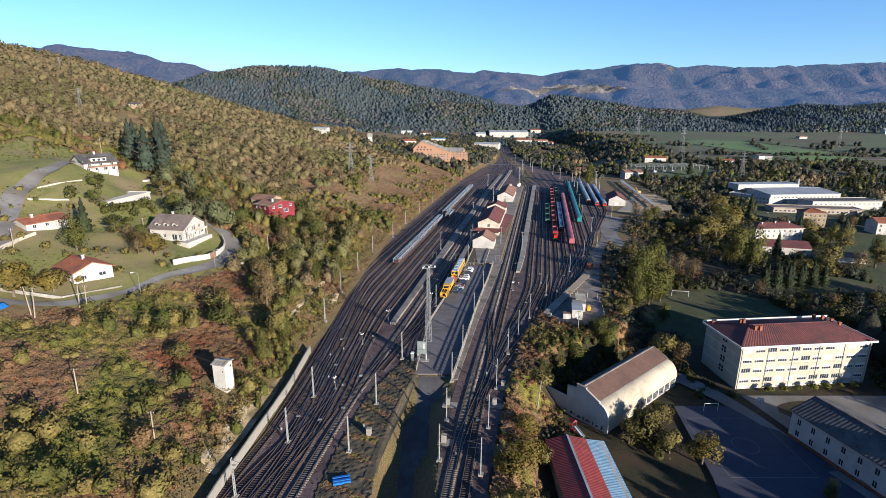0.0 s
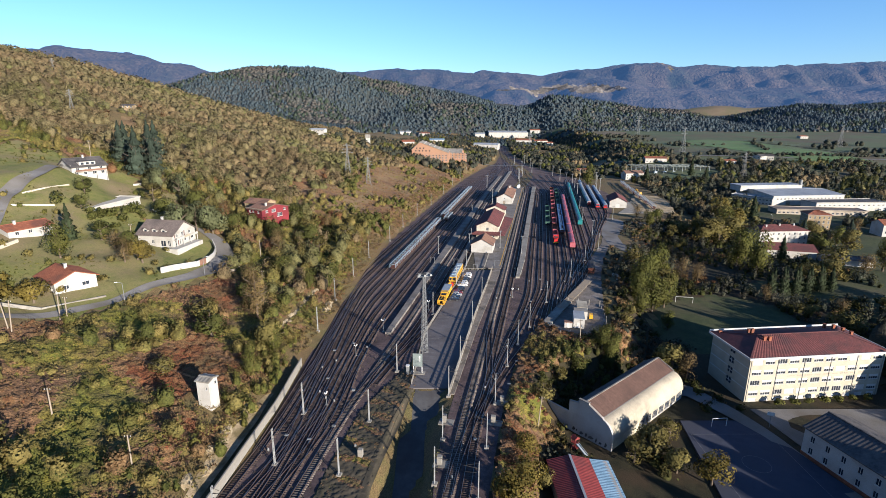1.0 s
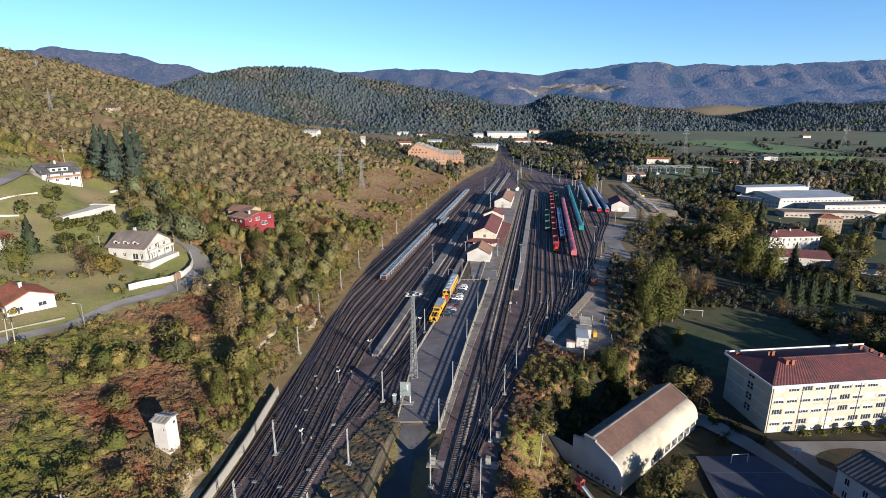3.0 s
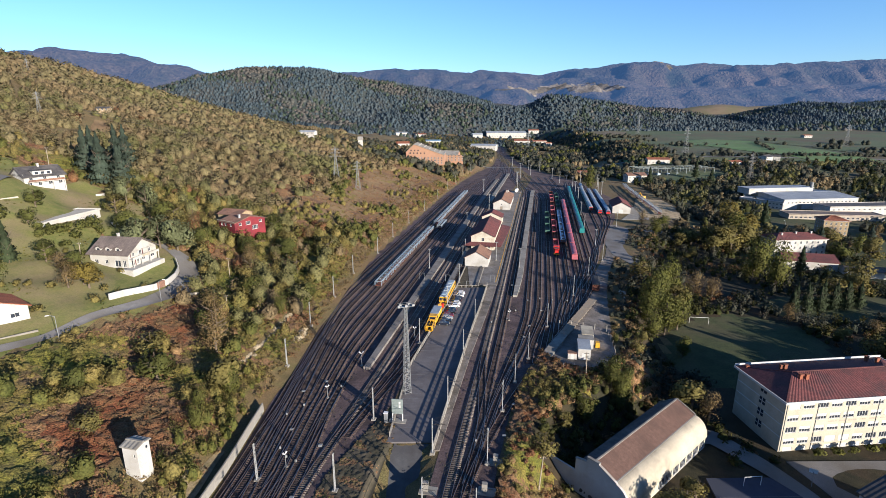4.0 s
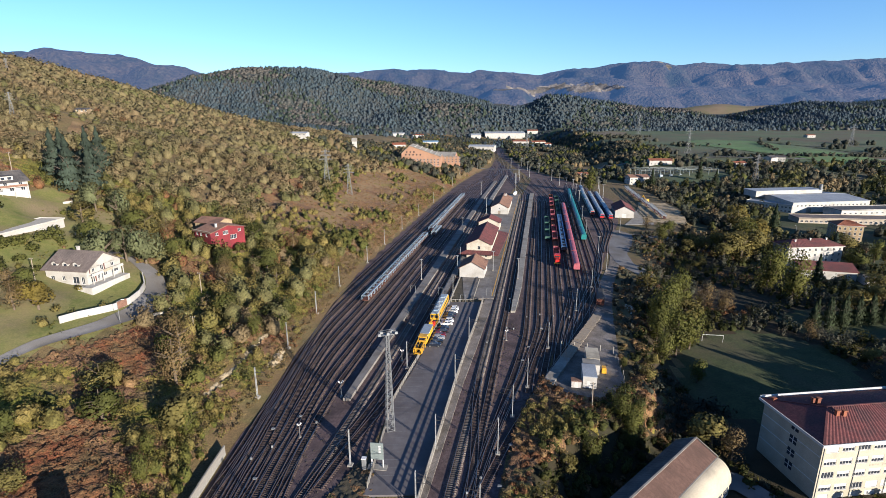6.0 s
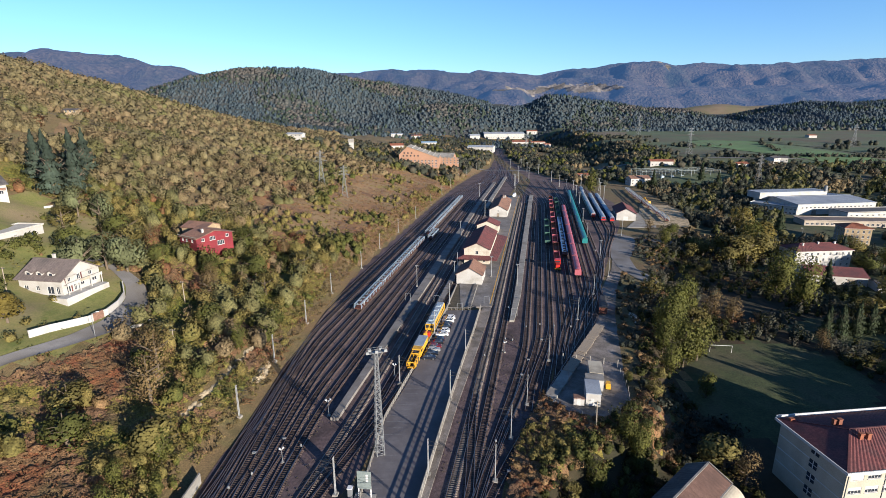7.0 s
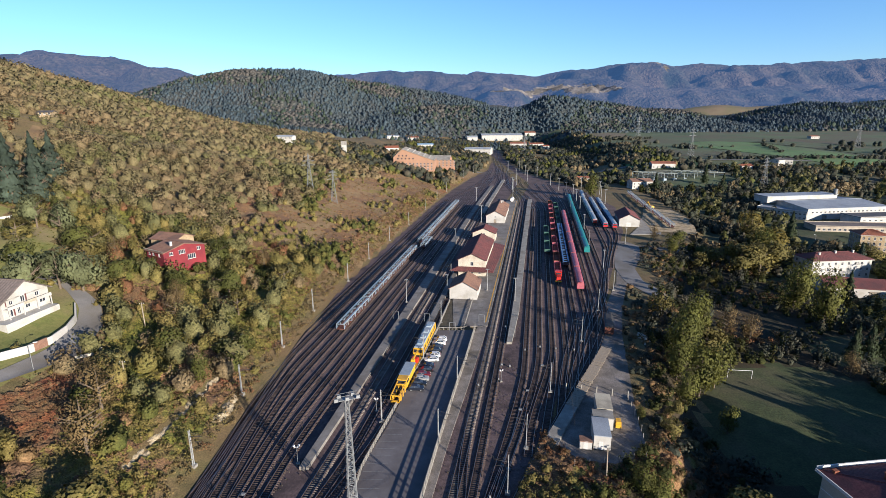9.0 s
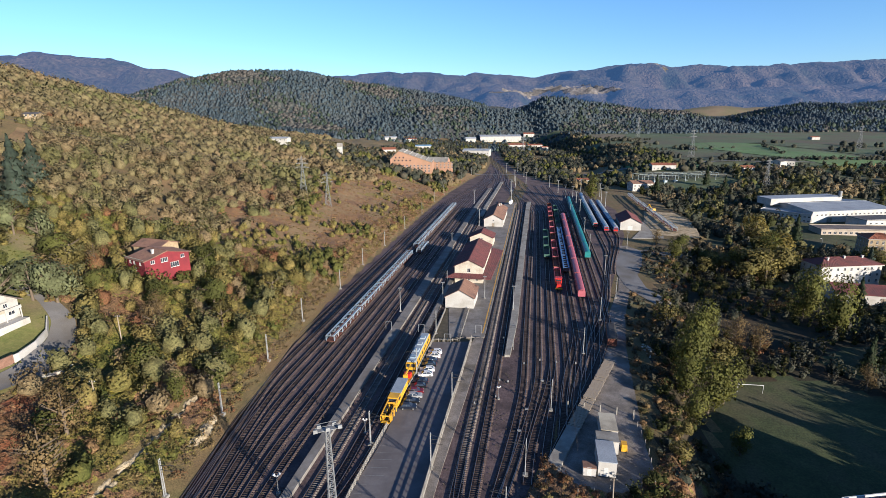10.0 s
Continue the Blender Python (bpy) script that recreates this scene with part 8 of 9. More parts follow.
def near(x, y, a, b, rx, ry):
    return np.exp(-((x - a) / rx) ** 2 - ((y - b) / ry) ** 2)


def tint(x, y):
    """What grows where on the slope, from rust-red bracken (low) over brown and olive to green (high)."""
    d = yard_left(y) - x
    v = 0.74 * wave(x, y, 30, 21) + 0.22 * wave(x, y, 9, 29) + np.interp(y, [80, 150, 185, 300], [-0.25, -0.2, 0.1, 0.3])
    v = v - 1.9 * near(x, y, -67, 118, 13, 7) - 0.45 * near(x, y, -78, 160, 13, 15) - 0.5 * near(x, y, -86, 127, 7, 5) - 0.7 * near(x, y, -53, 92, 6, 15) - 0.6 * near(x, y, -58, 170, 8, 14)
    return v + 0.9 * near(x, y, -68, 78, 15, 14) + 0.9 * near(x, y, -94, 110, 18, 9) + 1.0 * near(x, y, -86, 140, 10, 7) + 0.8 * near(x, y, -73, 99, 9, 7) + 0.7 * np.clip(1 - d / 12, 0, 1) * (y < 150)


def carpet(name, x0, x1, y0, y1, step, keep, mats, cuts, lump, label, seed, shade=tint):
    """Unbroken low growth over the ground, heaped into soft mounds; its kind follows shade(x, y)."""
    r = np.random.RandomState(seed)
    X, Y = np.meshgrid(np.arange(x0, x1, step), np.arange(y0, y1, step))
    X, Y = X + r.uniform(-0.3, 0.3, X.shape) * step, Y + r.uniform(-0.3, 0.3, Y.shape) * step
    up = lump * (0.55 * np.abs(wave(X, Y, 6.0 * step, seed)) + 0.4 * np.abs(wave(X, Y, 3.1 * step, seed + 1)) + 0.75 * r.uniform(0, 1, X.shape) ** 1.5)
    i = np.arange(X.size).reshape(X.shape)
    q = np.stack([i[:-1, :-1], i[:-1, 1:], i[1:, 1:], i[1:, :-1]], -1).reshape(-1, 4)
    mx, my = X.ravel()[q].mean(1), Y.ravel()[q].mean(1)
    ok = keep(mx, my)
    kind = np.digitize(shade(mx, my) + r.normal(0, 0.13, len(mx)), cuts)[ok]
    ob = sheet(name, np.stack([X, Y, height(X, Y) + 0.05 + up], -1).reshape(-1, 3), q[ok], M[mats[0]], label, "scrub", "stuff")
    for k in mats[1:]:
        ob.data.materials.append(M[k])
    ob.data.polygons.foreach_set("material_index", kind.astype(np.int32))
    return ob


KINDS = ("cv_rust", "cv_brown", "cv_olive", "cv_green")
carpet("low_scrub", -250, -37, 57, 304, 0.76, lambda x, y: (yard_left(y) - x > 5 + 2.0 * (y < 142)) & (x > -1.02 * y - 15) & ~garden(x - 3, y) & ~garden(x, y) & free(x, y) & ~cutting(x, y), KINDS, (-0.85, -0.25, 0.45), 0.75, "unbroken low autumn bracken and bramble on the slope", 121)
carpet("open_slope_grass", -130, 62, 285, 650, 1.9, lambda x, y: (yard_left(y) - x > 1.5) & (yard_left(y) - x < 92), ("cv_rust", "cv_brown", "bracken", "cv_olive"), (-1.0, -0.1, 0.5), 0.5, "tussocky russet and straw-coloured grass on the open slope", 122, lambda x, y: 0.55 * wave(x, y, 40, 24) + 0.3 * wave(x, y, 13, 27) - 0.1)

x, y = scatter(-215, -37, 55, 300, 3.1, slope, 5)
patch = tint(x, y) + rs.normal(0, 0.2, len(x))
thin = rs.uniform(0, 1, len(x)) < np.where(patch < -0.25, 0.35, 0.6)
x, y, patch = x[thin], y[thin], patch[thin]
for key, label, cond, h, w, n in (
    ("fl_rust", "rust-red bramble and bracken on the slope", patch < -0.85, 1.1, 3.0, 70),
    ("fl_brown", "brown autumn shrubs on the slope", (patch >= -0.85) & (patch < -0.25), 1.8, 3.2, 84),
    ("fl_olive", "olive-green shrubs on the slope", (patch >= -0.25) & (patch < 0.45), 2.9, 3.5, 96),
    ("fl_green", "green bushes and small trees on the slope", patch >= 0.45, 4.0, 3.8, 110)):
    woods("shrubs", spots(x[cond], y[cond], h, w, rs, 0.18), M[key], label, int(n * 0.72), "round", 0.34, 7, category="shrubs", fill=0.62)
# larger rounded bushes standing out of the bracken
x, y = scatter(-300, -42, 60, 300, 6.6, lambda x, y, r: (yard_left(y) - x > 7) & (x > -1.05 * y - 25) & free(x, y) & ~garden(x, y) & (wave(x, y, 33, 71) > -0.5) & (tint(x, y) > -0.7) & (r.uniform(0, 1, len(x)) < 0.72), 72)
pick = rs.uniform(0, 1, len(x)) + np.interp(y, [90, 150, 220], [0.0, 0.1, 0.25])
for key, label, cond, h, w in (("fl_brown", "rounded brown bushes on the slope", pick < 0.22, 4.6, 5.0), ("fl_olive", "rounded olive bushes on the slope", (pick >= 0.22) & (pick < 0.66), 5.0, 5.4), ("fl_green", "rounded green bushes on the slope", (pick >= 0.66) & (pick < 1.0), 6.0, 5.8), ("fl_olive", "yellowing young trees on the slope", pick >= 1.0, 7.0, 4.6)):
    woods("bushes", spots(x[cond], y[cond], h, w, rs), M[key], label, 230, "round", 0.36, 73, category="bushes", core=(3, 7))
# young trees that close over the middle slope
x, y = scatter(-165, -42, 176, 302, 8.2, lambda x, y, r: (yard_left(y) - x > 9) & (x > -1.05 * y - 25) & free(x, y) & ~garden(x, y) & (r.uniform(0, 1, len(x)) < 0.85), 77)
pick = rs.uniform(0, 1, len(x)) + 0.15 * wave(x, y, 40, 78)
for key, label, cond, h, w in (("fl_oakgreen", "young green oaks on the slope", pick < 0.4, 9.2, 8.8), ("fl_olive", "young olive-leaved trees on the slope", (pick >= 0.4) & (pick < 0.62), 8.6, 8.2), ("fl_oakbrown", "young browning oaks on the slope", (pick >= 0.62) & (pick < 0.86), 8.0, 7.8), ("fl_rust", "rust-leaved young trees on the slope", pick >= 0.86, 6.4, 6.0)):
    woods("young_trees", spots(x[cond], y[cond], h, w, rs), M[key], label, 230, "round", 0.36, 79, category="trees", core=(3, 8), fill=0.66)
# tall shrubs leaning over the retaining wall
x, y = scatter(-56, -36, 82, 152, 2.7, lambda x, y, r: (yard_left(y) - x > 3.2) & (yard_left(y) - x < 11) & free(x, y) & (r.uniform(0, 1, len(x)) < np.interp(y, [82, 95, 112, 150], [0.3, 0.4, 0.8, 0.85])), 75)
pick = rs.uniform(0, 1, len(x))
for key, label, cond in (("fl_poplar", "tall yellow-green shrubs above the wall", pick < 0.6), ("fl_olive", "tall olive shrubs above the wall", pick >= 0.6)):
    woods("bushes", spots(x[cond], y[cond], 4.2, 3.6, rs), M[key], label, 130, "tall", 0.3, 76, category="bushes", core=(3, 7), fill=0.6)
# dry grass and bracken close to the ground
x, y = scatter(-70, 40, 60, 520, 1.7, lambda x, y, r: (yard_left(y) - x > 0.9 + 2.2 * (y < 142)) & (yard_left(y) - x < 15) & ~cutting(x, y) & (r.uniform(0, 1, len(x)) < 0.9), 15)
patch = wave(x, y, 17, 74) + rs.normal(0, 0.35, len(x))
for key, label, cond, h in (("fl_grass", "tall straw-coloured grass at the foot of the slope", patch < -0.3, 1.5), ("fl_brown", "brown bracken at the foot of the slope", (patch >= -0.3) & (patch < 0.1), 2.0), ("fl_olive", "low olive scrub at the foot of the slope", (patch >= 0.1) & (patch < 0.9), 3.0), ("fl_rust", "rust-red bracken at the foot of the slope", patch >= 0.9, 1.7)):
    woods("bank_growth", spots(x[cond], y[cond], h, 2.6, rs), M[key], label, 26, "round", 0.5, 17, category="grass", core=None)
# low ground cover between the shrubs
x, y = scatter(-150, -38, 60, 250, 1.75, lambda x, y, r: (yard_left(y) - x > 3 + 3 * (y < 142)) & (x > -0.98 * y - 10) & free(x, y) & ~garden(x, y) & ~cutting(x, y) & (r.uniform(0, 1, len(x)) < 0.9), 91)
patch = tint(x, y) + rs.normal(0, 0.22, len(x))
for key, label, cond in (("fl_rust", "low rust-red bracken covering the slope", patch < -0.85), ("fl_brown", "low brown bracken covering the slope", (patch >= -0.85) & (patch < -0.25)), ("fl_olive", "low yellow-green growth covering the slope", (patch >= -0.25) & (patch < 0.45)), ("fl_poplar", "low green growth covering the slope", patch >= 0.45)):
    woods("ground_cover", spots(x[cond], y[cond], 1.0, 2.3, rs, -0.25), M[key], label, 12, "round", 0.5, 93, category="bracken", core=None)
# rough grass of the gardens
x, y = scatter(-235, -80, 100, 262, 2.3, lambda x, y, r: garden(x, y) & (x > -1.05 * y - 15) & free(x, y) & (wave(x, y, 14, 81) > -0.5), 82)
woods("garden_grass", spots(x, y, 0.45, 1.7, rs), M["fl_poplar"], "rough tufts of garden grass", 9, "round", 0.6, 83, category="grass", core=None)
# loose shrubs and fruit bushes of the gardens
x, y = scatter(-235, -82, 104, 262, 6.2, lambda x, y, r: garden(x, y) & (x > -1.05 * y - 10) & free(x, y) & (wave(x, y, 26, 84) > -0.15) & (r.uniform(0, 1, len(x)) < 0.6), 85)
pick = rs.uniform(0, 1, len(x))
for key, label, cond, h in (("fl_olive", "olive-green garden shrubs", pick < 0.45, 2.6), ("fl_poplar", "yellow-green garden shrubs", (pick >= 0.45) & (pick < 0.75), 2.4), ("fl_green", "dark green garden shrubs", pick >= 0.75, 3.4)):
    woods("garden_shrubs", spots(x[cond], y[cond], h, 3.8, rs), M[key], label, 110, "round", 0.34, 86, category="shrubs", core=(3, 7), fill=0.6)
carpet("verge_growth", -27, -1, 62, 134, 0.42, lambda x, y: (x > bed_right(y) + 0.3) & (x < np.minimum(lot_left(y) + 4.5, np.interp(y, [40, 90, 101, 113, 128], [-12.6, -10.9, -9.7, -7.9, -4.6]))), ("weeds", "cv_brown", "cv_olive"), (0.35, 0.8), 0.24, "short weedy growth on the track verge", 123, lambda x, y: 0.8 * wave(x, y, 7, 65))
carpet("bank_brush", 4, 76, 58, 172, 0.7, lambda x, y: (x > yard_right(y) + 0.8) & (x < shelf_right(y) + 9) & open_ground(x, y), KINDS, (-0.6, 0.25, 0.9), 0.6, "red-brown and straw-coloured brush on the railway bank", 124, lambda x, y: 0.7 * wave(x, y, 24, 41) + 0.3 * wave(x, y, 8, 66))
# weeds on the verge, the ballast edges and the hollow way
x, y = scatter(-24, 4, 66, 150, 0.72, lambda x, y, r: (((x > bed_right(y) + 0.3) & (x < lot_left(y) + 3.0) & (y < 128)) | (np.abs(x - path_right(y)) < 0.8)) & (wave(x, y, 9, 61) > -0.5) & (r.uniform(0, 1, len(x)) < 0.75), 19)
woods("weeds", spots(x, y, 0.35, 1.2, rs), M["fl_oakgreen"], "dull olive weeds on the track verge", 8, "round", 0.3, 20, category="grass", core=None)
# rubble and dead weeds between the tracks
x, y = scatter(-42, 60, 66, 250, 1.5, lambda x, y, r: (((x > yard_left(y) + 1.5) & (x < bed_right(y) - 0.3)) | ((x > path_right(y) + 0.5) & (x < yard_right(y) - 0.5))) & (wave(x, y, 12, 62) > -0.1) & (r.uniform(0, 1, len(x)) < 0.6), 63)
woods("rubble", spots(x, y, 0.34, 1.1, rs, -0.1), M["weeds"], "grey-brown rubble and dead weeds on the ballast", 7, "round", 0.3, 64, category="rubble", core=None)
# open brushy slope along the line
x, y = scatter(-130, 60, 290, 640, 3.4, lambda x, y, r: (yard_left(y) - x > 2) & (yard_left(y) - x < 85) & (r.uniform(0, 1, len(x)) < 0.8 + 0.3 * wave(x, y, 50, 23)), 16)
patch = wave(x, y, 48, 24) + rs.normal(0, 0.45, len(x)) - np.interp(y, [290, 380, 640], [-0.5, 0.0, 0.1])
for key, label, cond, h, w in (("fl_brown", "brown bracken on the open slope", patch < 0.0, 1.1, 3.0), ("fl_grass", "straw-coloured grass on the open slope", (patch >= 0.0) & (patch < 0.5), 0.9, 3.0), ("fl_olive", "scattered olive bushes on the open slope", (patch >= 0.5) & (patch < 1.0), 4.4, 4.6), ("fl_green", "small green trees on the open slope", patch >= 1.0, 5.8, 5.2)):
    woods("open_slope_scrub", spots(x[cond], y[cond], h, w, rs), M[key], label, 26, "round", 0.55, 18, category="shrubs")
# hillside wood
x, y = scatter(-900, 20, 430, 760, 6.2, lambda x, y, r: (yard_left(y) - x > 66 + 12 * wave(x, y, 40, 25)) & (x > -0.95 * y - 60) & free(x, y), 6)
patch = 0.9 * wave(x, y, 110, 22) + 0.3 * wave(x, y, 30, 28) + rs.normal(0, 0.28, len(x))
for key, cond in (("fl_oakbrown", patch < -0.3), ("fl_oak", (patch >= -0.3) & (patch < 0.6)), ("fl_oakgreen", patch >= 0.6)):
    far_off = cond & (y >= 430)
    woods("hillside_wood", spots(x[far_off], y[far_off], 7.0, 8.8, rs, 0.22), M[key], "autumn oak wood on the hillside", 15, "round", 0.9, 8, fill=0.74)
x, y = scatter(-460, -20, 292, 432, 7.4, lambda x, y, r: (yard_left(y) - x > 62 + 14 * wave(x, y, 40, 25)) & (x > -0.95 * y - 60) & free(x, y) & (wave(x, y, 34, 26) > -0.95), 55)
patch = 0.8 * wave(x, y, 70, 22) + 0.3 * wave(x, y, 24, 28) + rs.normal(0, 0.35, len(x))
for key, label, cond in (("fl_rust", "rust-leaved oaks on the hillside", patch < -1.35), ("fl_oakbrown", "brown-leaved oaks on the hillside", (patch >= -1.35) & (patch < -0.35)), ("fl_oak", "olive-brown oaks on the hillside", (patch >= -0.35) & (patch < 0.5)), ("fl_oakgreen", "green oaks on the hillside", patch >= 0.5)):
    woods("hillside_wood", spots(x[cond], y[cond], 8.2, 9.8, rs, 0.15), M[key], label, 130, "round", 0.46, 8, core=(3, 7), fill=0.6)
# wooded bank right of the eastern line: brambles, dry grass and small trees
x, y = scatter(0, 80, 55, 172, 2.3, lambda x, y, r: (x > yard_right(y) + 0.6) & (x < shelf_right(y) + 16) & open_ground(x, y), 31)
patch = wave(x, y, 30, 41) + rs.normal(0, 0.4, len(x))
for key, label, cond, h, w in (("fl_rust", "red-brown brambles on the railway bank", patch < -0.15, 1.5, 2.8), ("fl_brown", "brown scrub on the railway bank", (patch >= -0.15) & (patch < 0.3), 2.0, 3.0), ("fl_grass", "tall dry grass on the railway bank", (patch >= 0.3) & (patch < 0.95), 1.6, 2.6), ("fl_olive", "olive bushes on the railway bank", patch >= 0.95, 3.0, 3.2)):
    woods("bank_scrub", spots(x[cond], y[cond], h, w, rs), M[key], label, 76, "round", 0.42, 9, category="shrubs")


def behind_hall(x, y):
    """The steep shady bank between the tracks and the school hall."""
    c, s = math.cos(radians(-49.6)), math.sin(radians(-49.6))
    u, v = (x - 35.3) * c + (y - 120.9) * s, -(x - 35.3) * s + (y - 120.9) * c
    return (u > -19) & (u < -1.8) & (v > 2) & (v < 46) & (x > yard_right(y) + 7) & ((x - 50) ** 2 + (y - 172) ** 2 > 110)


x, y = scatter(24, 76, 116, 172, 2.2, lambda x, y, r: behind_hall(x, y) & (r.uniform(0, 1, len(x)) < 0.9), 87)
pick = rs.uniform(0, 1, len(x))
for key, label, cond, h in (("fl_hollow", "bushes behind the school hall, leaves darkened for shade", pick < 0.7, 3.0), ("fl_green", "green bushes behind the school hall", (pick >= 0.7) & (pick < 0.88), 3.8), ("fl_brown", "brown bushes behind the school hall", pick >= 0.88, 2.0)):
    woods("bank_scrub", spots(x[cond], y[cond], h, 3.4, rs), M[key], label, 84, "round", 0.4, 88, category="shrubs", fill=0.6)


def gravel_edge(y):
    return np.interp(y, [158, 175, 200, 225, 250, 280, 310, 340, 352], [58, 61, 68, 75, 84, 97, 114, 126, 122])


x, y = scatter(50, 150, 166, 345, 2.9, lambda x, y, r: (x > gravel_edge(y) + 0.4) & (x < gravel_edge(y) + 15) & ~((np.abs(x - 104) < 8) & (y > 255) & (y < 310)) & (r.uniform(0, 1, len(x)) < 0.8), 39)
patch = wave(x, y, 22, 57) + rs.normal(0, 0.4, len(x))
for key, label, cond, h in (("fl_grass", "dry grass along the gravel yard", patch < -0.2, 1.0), ("fl_brown", "brown brambles along the gravel yard", (patch >= -0.2) & (patch < 0.4), 1.6), ("fl_valley", "dull green bushes along the gravel yard", patch >= 0.4, 2.8)):
    woods("bank_scrub", spots(x[cond], y[cond], h, 3.4, rs), M[key], label, 50, "round", 0.4, 58, category="shrubs")


def hollow(x, y, r):
    e = x - shelf_right(y)
    ok = (e > -2 + 10 * (y < 150)) & (e < 120) & open_ground(x, y, 1.0) & ~pasture(x, y)
    return ok & (r.uniform(0, 1, len(x)) < np.where(y < 175, 0.9, 0.8))


x, y = scatter(22, 260, 52, 345, 3.6, hollow, 32)
patch = wave(x, y, 34, 42) + rs.normal(0, 0.45, len(x))
for key, label, cond, h, w in (("fl_rust", "russet undergrowth in the hollow", patch < -1.15, 1.8, 3.4), ("fl_brown", "brown undergrowth in the hollow", (patch >= -1.15) & (patch < -0.6), 2.4, 3.6), ("fl_hollow", "bushes in the hollow, leaves darkened for shade", (patch >= -0.6) & (patch < 0.55), 3.8, 4.4), ("fl_valley", "dull green trees in the hollow", patch >= 0.55, 5.6, 5.2)):
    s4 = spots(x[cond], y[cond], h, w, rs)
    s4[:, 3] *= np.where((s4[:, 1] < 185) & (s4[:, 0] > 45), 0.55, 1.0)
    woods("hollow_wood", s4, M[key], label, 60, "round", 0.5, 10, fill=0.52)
x, y = scatter(120, 520, 345, 640, 7.0, lambda x, y, r: (x > shelf_right(y) + 2) & open_ground(x, y) & (wave(x, y, 60, 43) > -0.8) & (r.uniform(0, 1, len(x)) < 0.85), 33)
patch = wave(x, y, 60, 44) + rs.normal(0, 0.5, len(x))
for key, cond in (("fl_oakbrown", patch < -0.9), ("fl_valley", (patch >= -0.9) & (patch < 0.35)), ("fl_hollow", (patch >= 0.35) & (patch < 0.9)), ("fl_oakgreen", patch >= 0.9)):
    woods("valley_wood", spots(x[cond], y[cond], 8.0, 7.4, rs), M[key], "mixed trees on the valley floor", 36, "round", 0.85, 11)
x, y = scatter(-190, 420, 560, 1290, 8.0, lambda x, y, r: (yard_left(y) - x < 150) & ((x > yard_right(y) + 4) | (x < yard_left(y) - 4)) & open_ground(x, y) & ((wave(x, y, 110, 45) > -0.35) | (x < 180)) & ((x < 330) | (y < 640)), 34)
patch = wave(x, y, 90, 46) + rs.normal(0, 0.5, len(x))
for key, cond in (("fl_oakbrown", patch < -1.0), ("fl_valley", (patch >= -1.0) & (patch < 0.7)), ("fl_green", patch >= 0.7)):
    woods("valley_wood", spots(x[cond], y[cond], 8.0, 8.0, rs), M[key], "mixed trees down the valley", 12, "round", 0.8, 12, fill=0.85)
# copses and lone trees over the fields
x, y = scatter(230, 760, 640, 1200, 12.0, lambda x, y, r: (wave(x, y, 85, 52) > 0.5) & ~((x > 405) & (x < 560) & (y > 625) & (y < 970)) & (r.uniform(0, 1, len(x)) < 0.75) & (y < 1250 - 0.5 * x), 53)
woods("valley_wood", spots(x, y, 8.0, 10.0, rs), M["fl_valley"], "copses between the fields", 14, "round", 0.9, 54, fill=0.85)
# hedgerows over the meadows
hx, hy = [], []
for (xa, ya), (xb, yb) in (((220, 700), (620, 690)), ((380, 690), (1000, 660)), ((300, 830), (470, 850)), ((480, 760), (540, 900)), ((380, 650), (440, 690)), ((300, 1010), (420, 1040))):
    n = int(math.hypot(xb - xa, yb - ya) / 4.5)
    hx += list(np.linspace(xa, xb, n) + rs.normal(0, 2, n))
    hy += list(np.linspace(ya, yb, n) + rs.normal(0, 2, n))
hx, hy = np.array(hx), np.array(hy)
keep = rs.uniform(0, 1, len(hx)) < 0.7
woods("hedgerow", spots(hx[keep], hy[keep], 5.0, 7.0, rs), M["fl_valley"], "dark hedgerows between meadows", 20, "round", 1.1, 13, category="hedge")
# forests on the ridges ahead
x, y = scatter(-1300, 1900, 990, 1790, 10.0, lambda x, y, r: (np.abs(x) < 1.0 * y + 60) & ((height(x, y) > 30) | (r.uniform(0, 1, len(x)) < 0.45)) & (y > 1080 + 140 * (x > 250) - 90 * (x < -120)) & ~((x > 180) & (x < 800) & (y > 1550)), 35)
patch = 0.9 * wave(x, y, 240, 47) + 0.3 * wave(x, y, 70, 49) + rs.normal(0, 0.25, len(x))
for key, label, cond, sh, h in (("fl_ridge", "pine forest on the ridge, tinted blue for haze", patch < 0.35, "cone", 11.0), ("fl_pine", "dense spruce forest on the ridge", (patch >= 0.35) & (patch < 0.75), "cone", 12.0), ("fl_beech", "dull brown beech forest on the ridge", patch >= 0.75, "round", 9.0)):
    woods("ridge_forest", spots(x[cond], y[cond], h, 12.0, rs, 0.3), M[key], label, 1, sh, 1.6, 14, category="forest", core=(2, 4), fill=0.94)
x, y = scatter(-1500, -150, 760, 1500, 11.0, lambda x, y, r: (x > -1.0 * y - 100) & (yard_left(np.minimum(y, 900)) - x > 60) & ((y < 960) | (x < -0.72 * y)), 36)
patch = wave(x, y, 120, 48) + rs.normal(0, 0.3, len(x))
for key, cond in (("fl_oakbrown", patch < -0.2), ("fl_oak", patch >= -0.2)):
    woods("hillside_wood", spots(x[cond], y[cond], 8.0, 13.0, rs, 0.3), M[key], "autumn oak wood on the far hillside", 9, "round", 1.0, 15, core=(2, 6), fill=0.8)
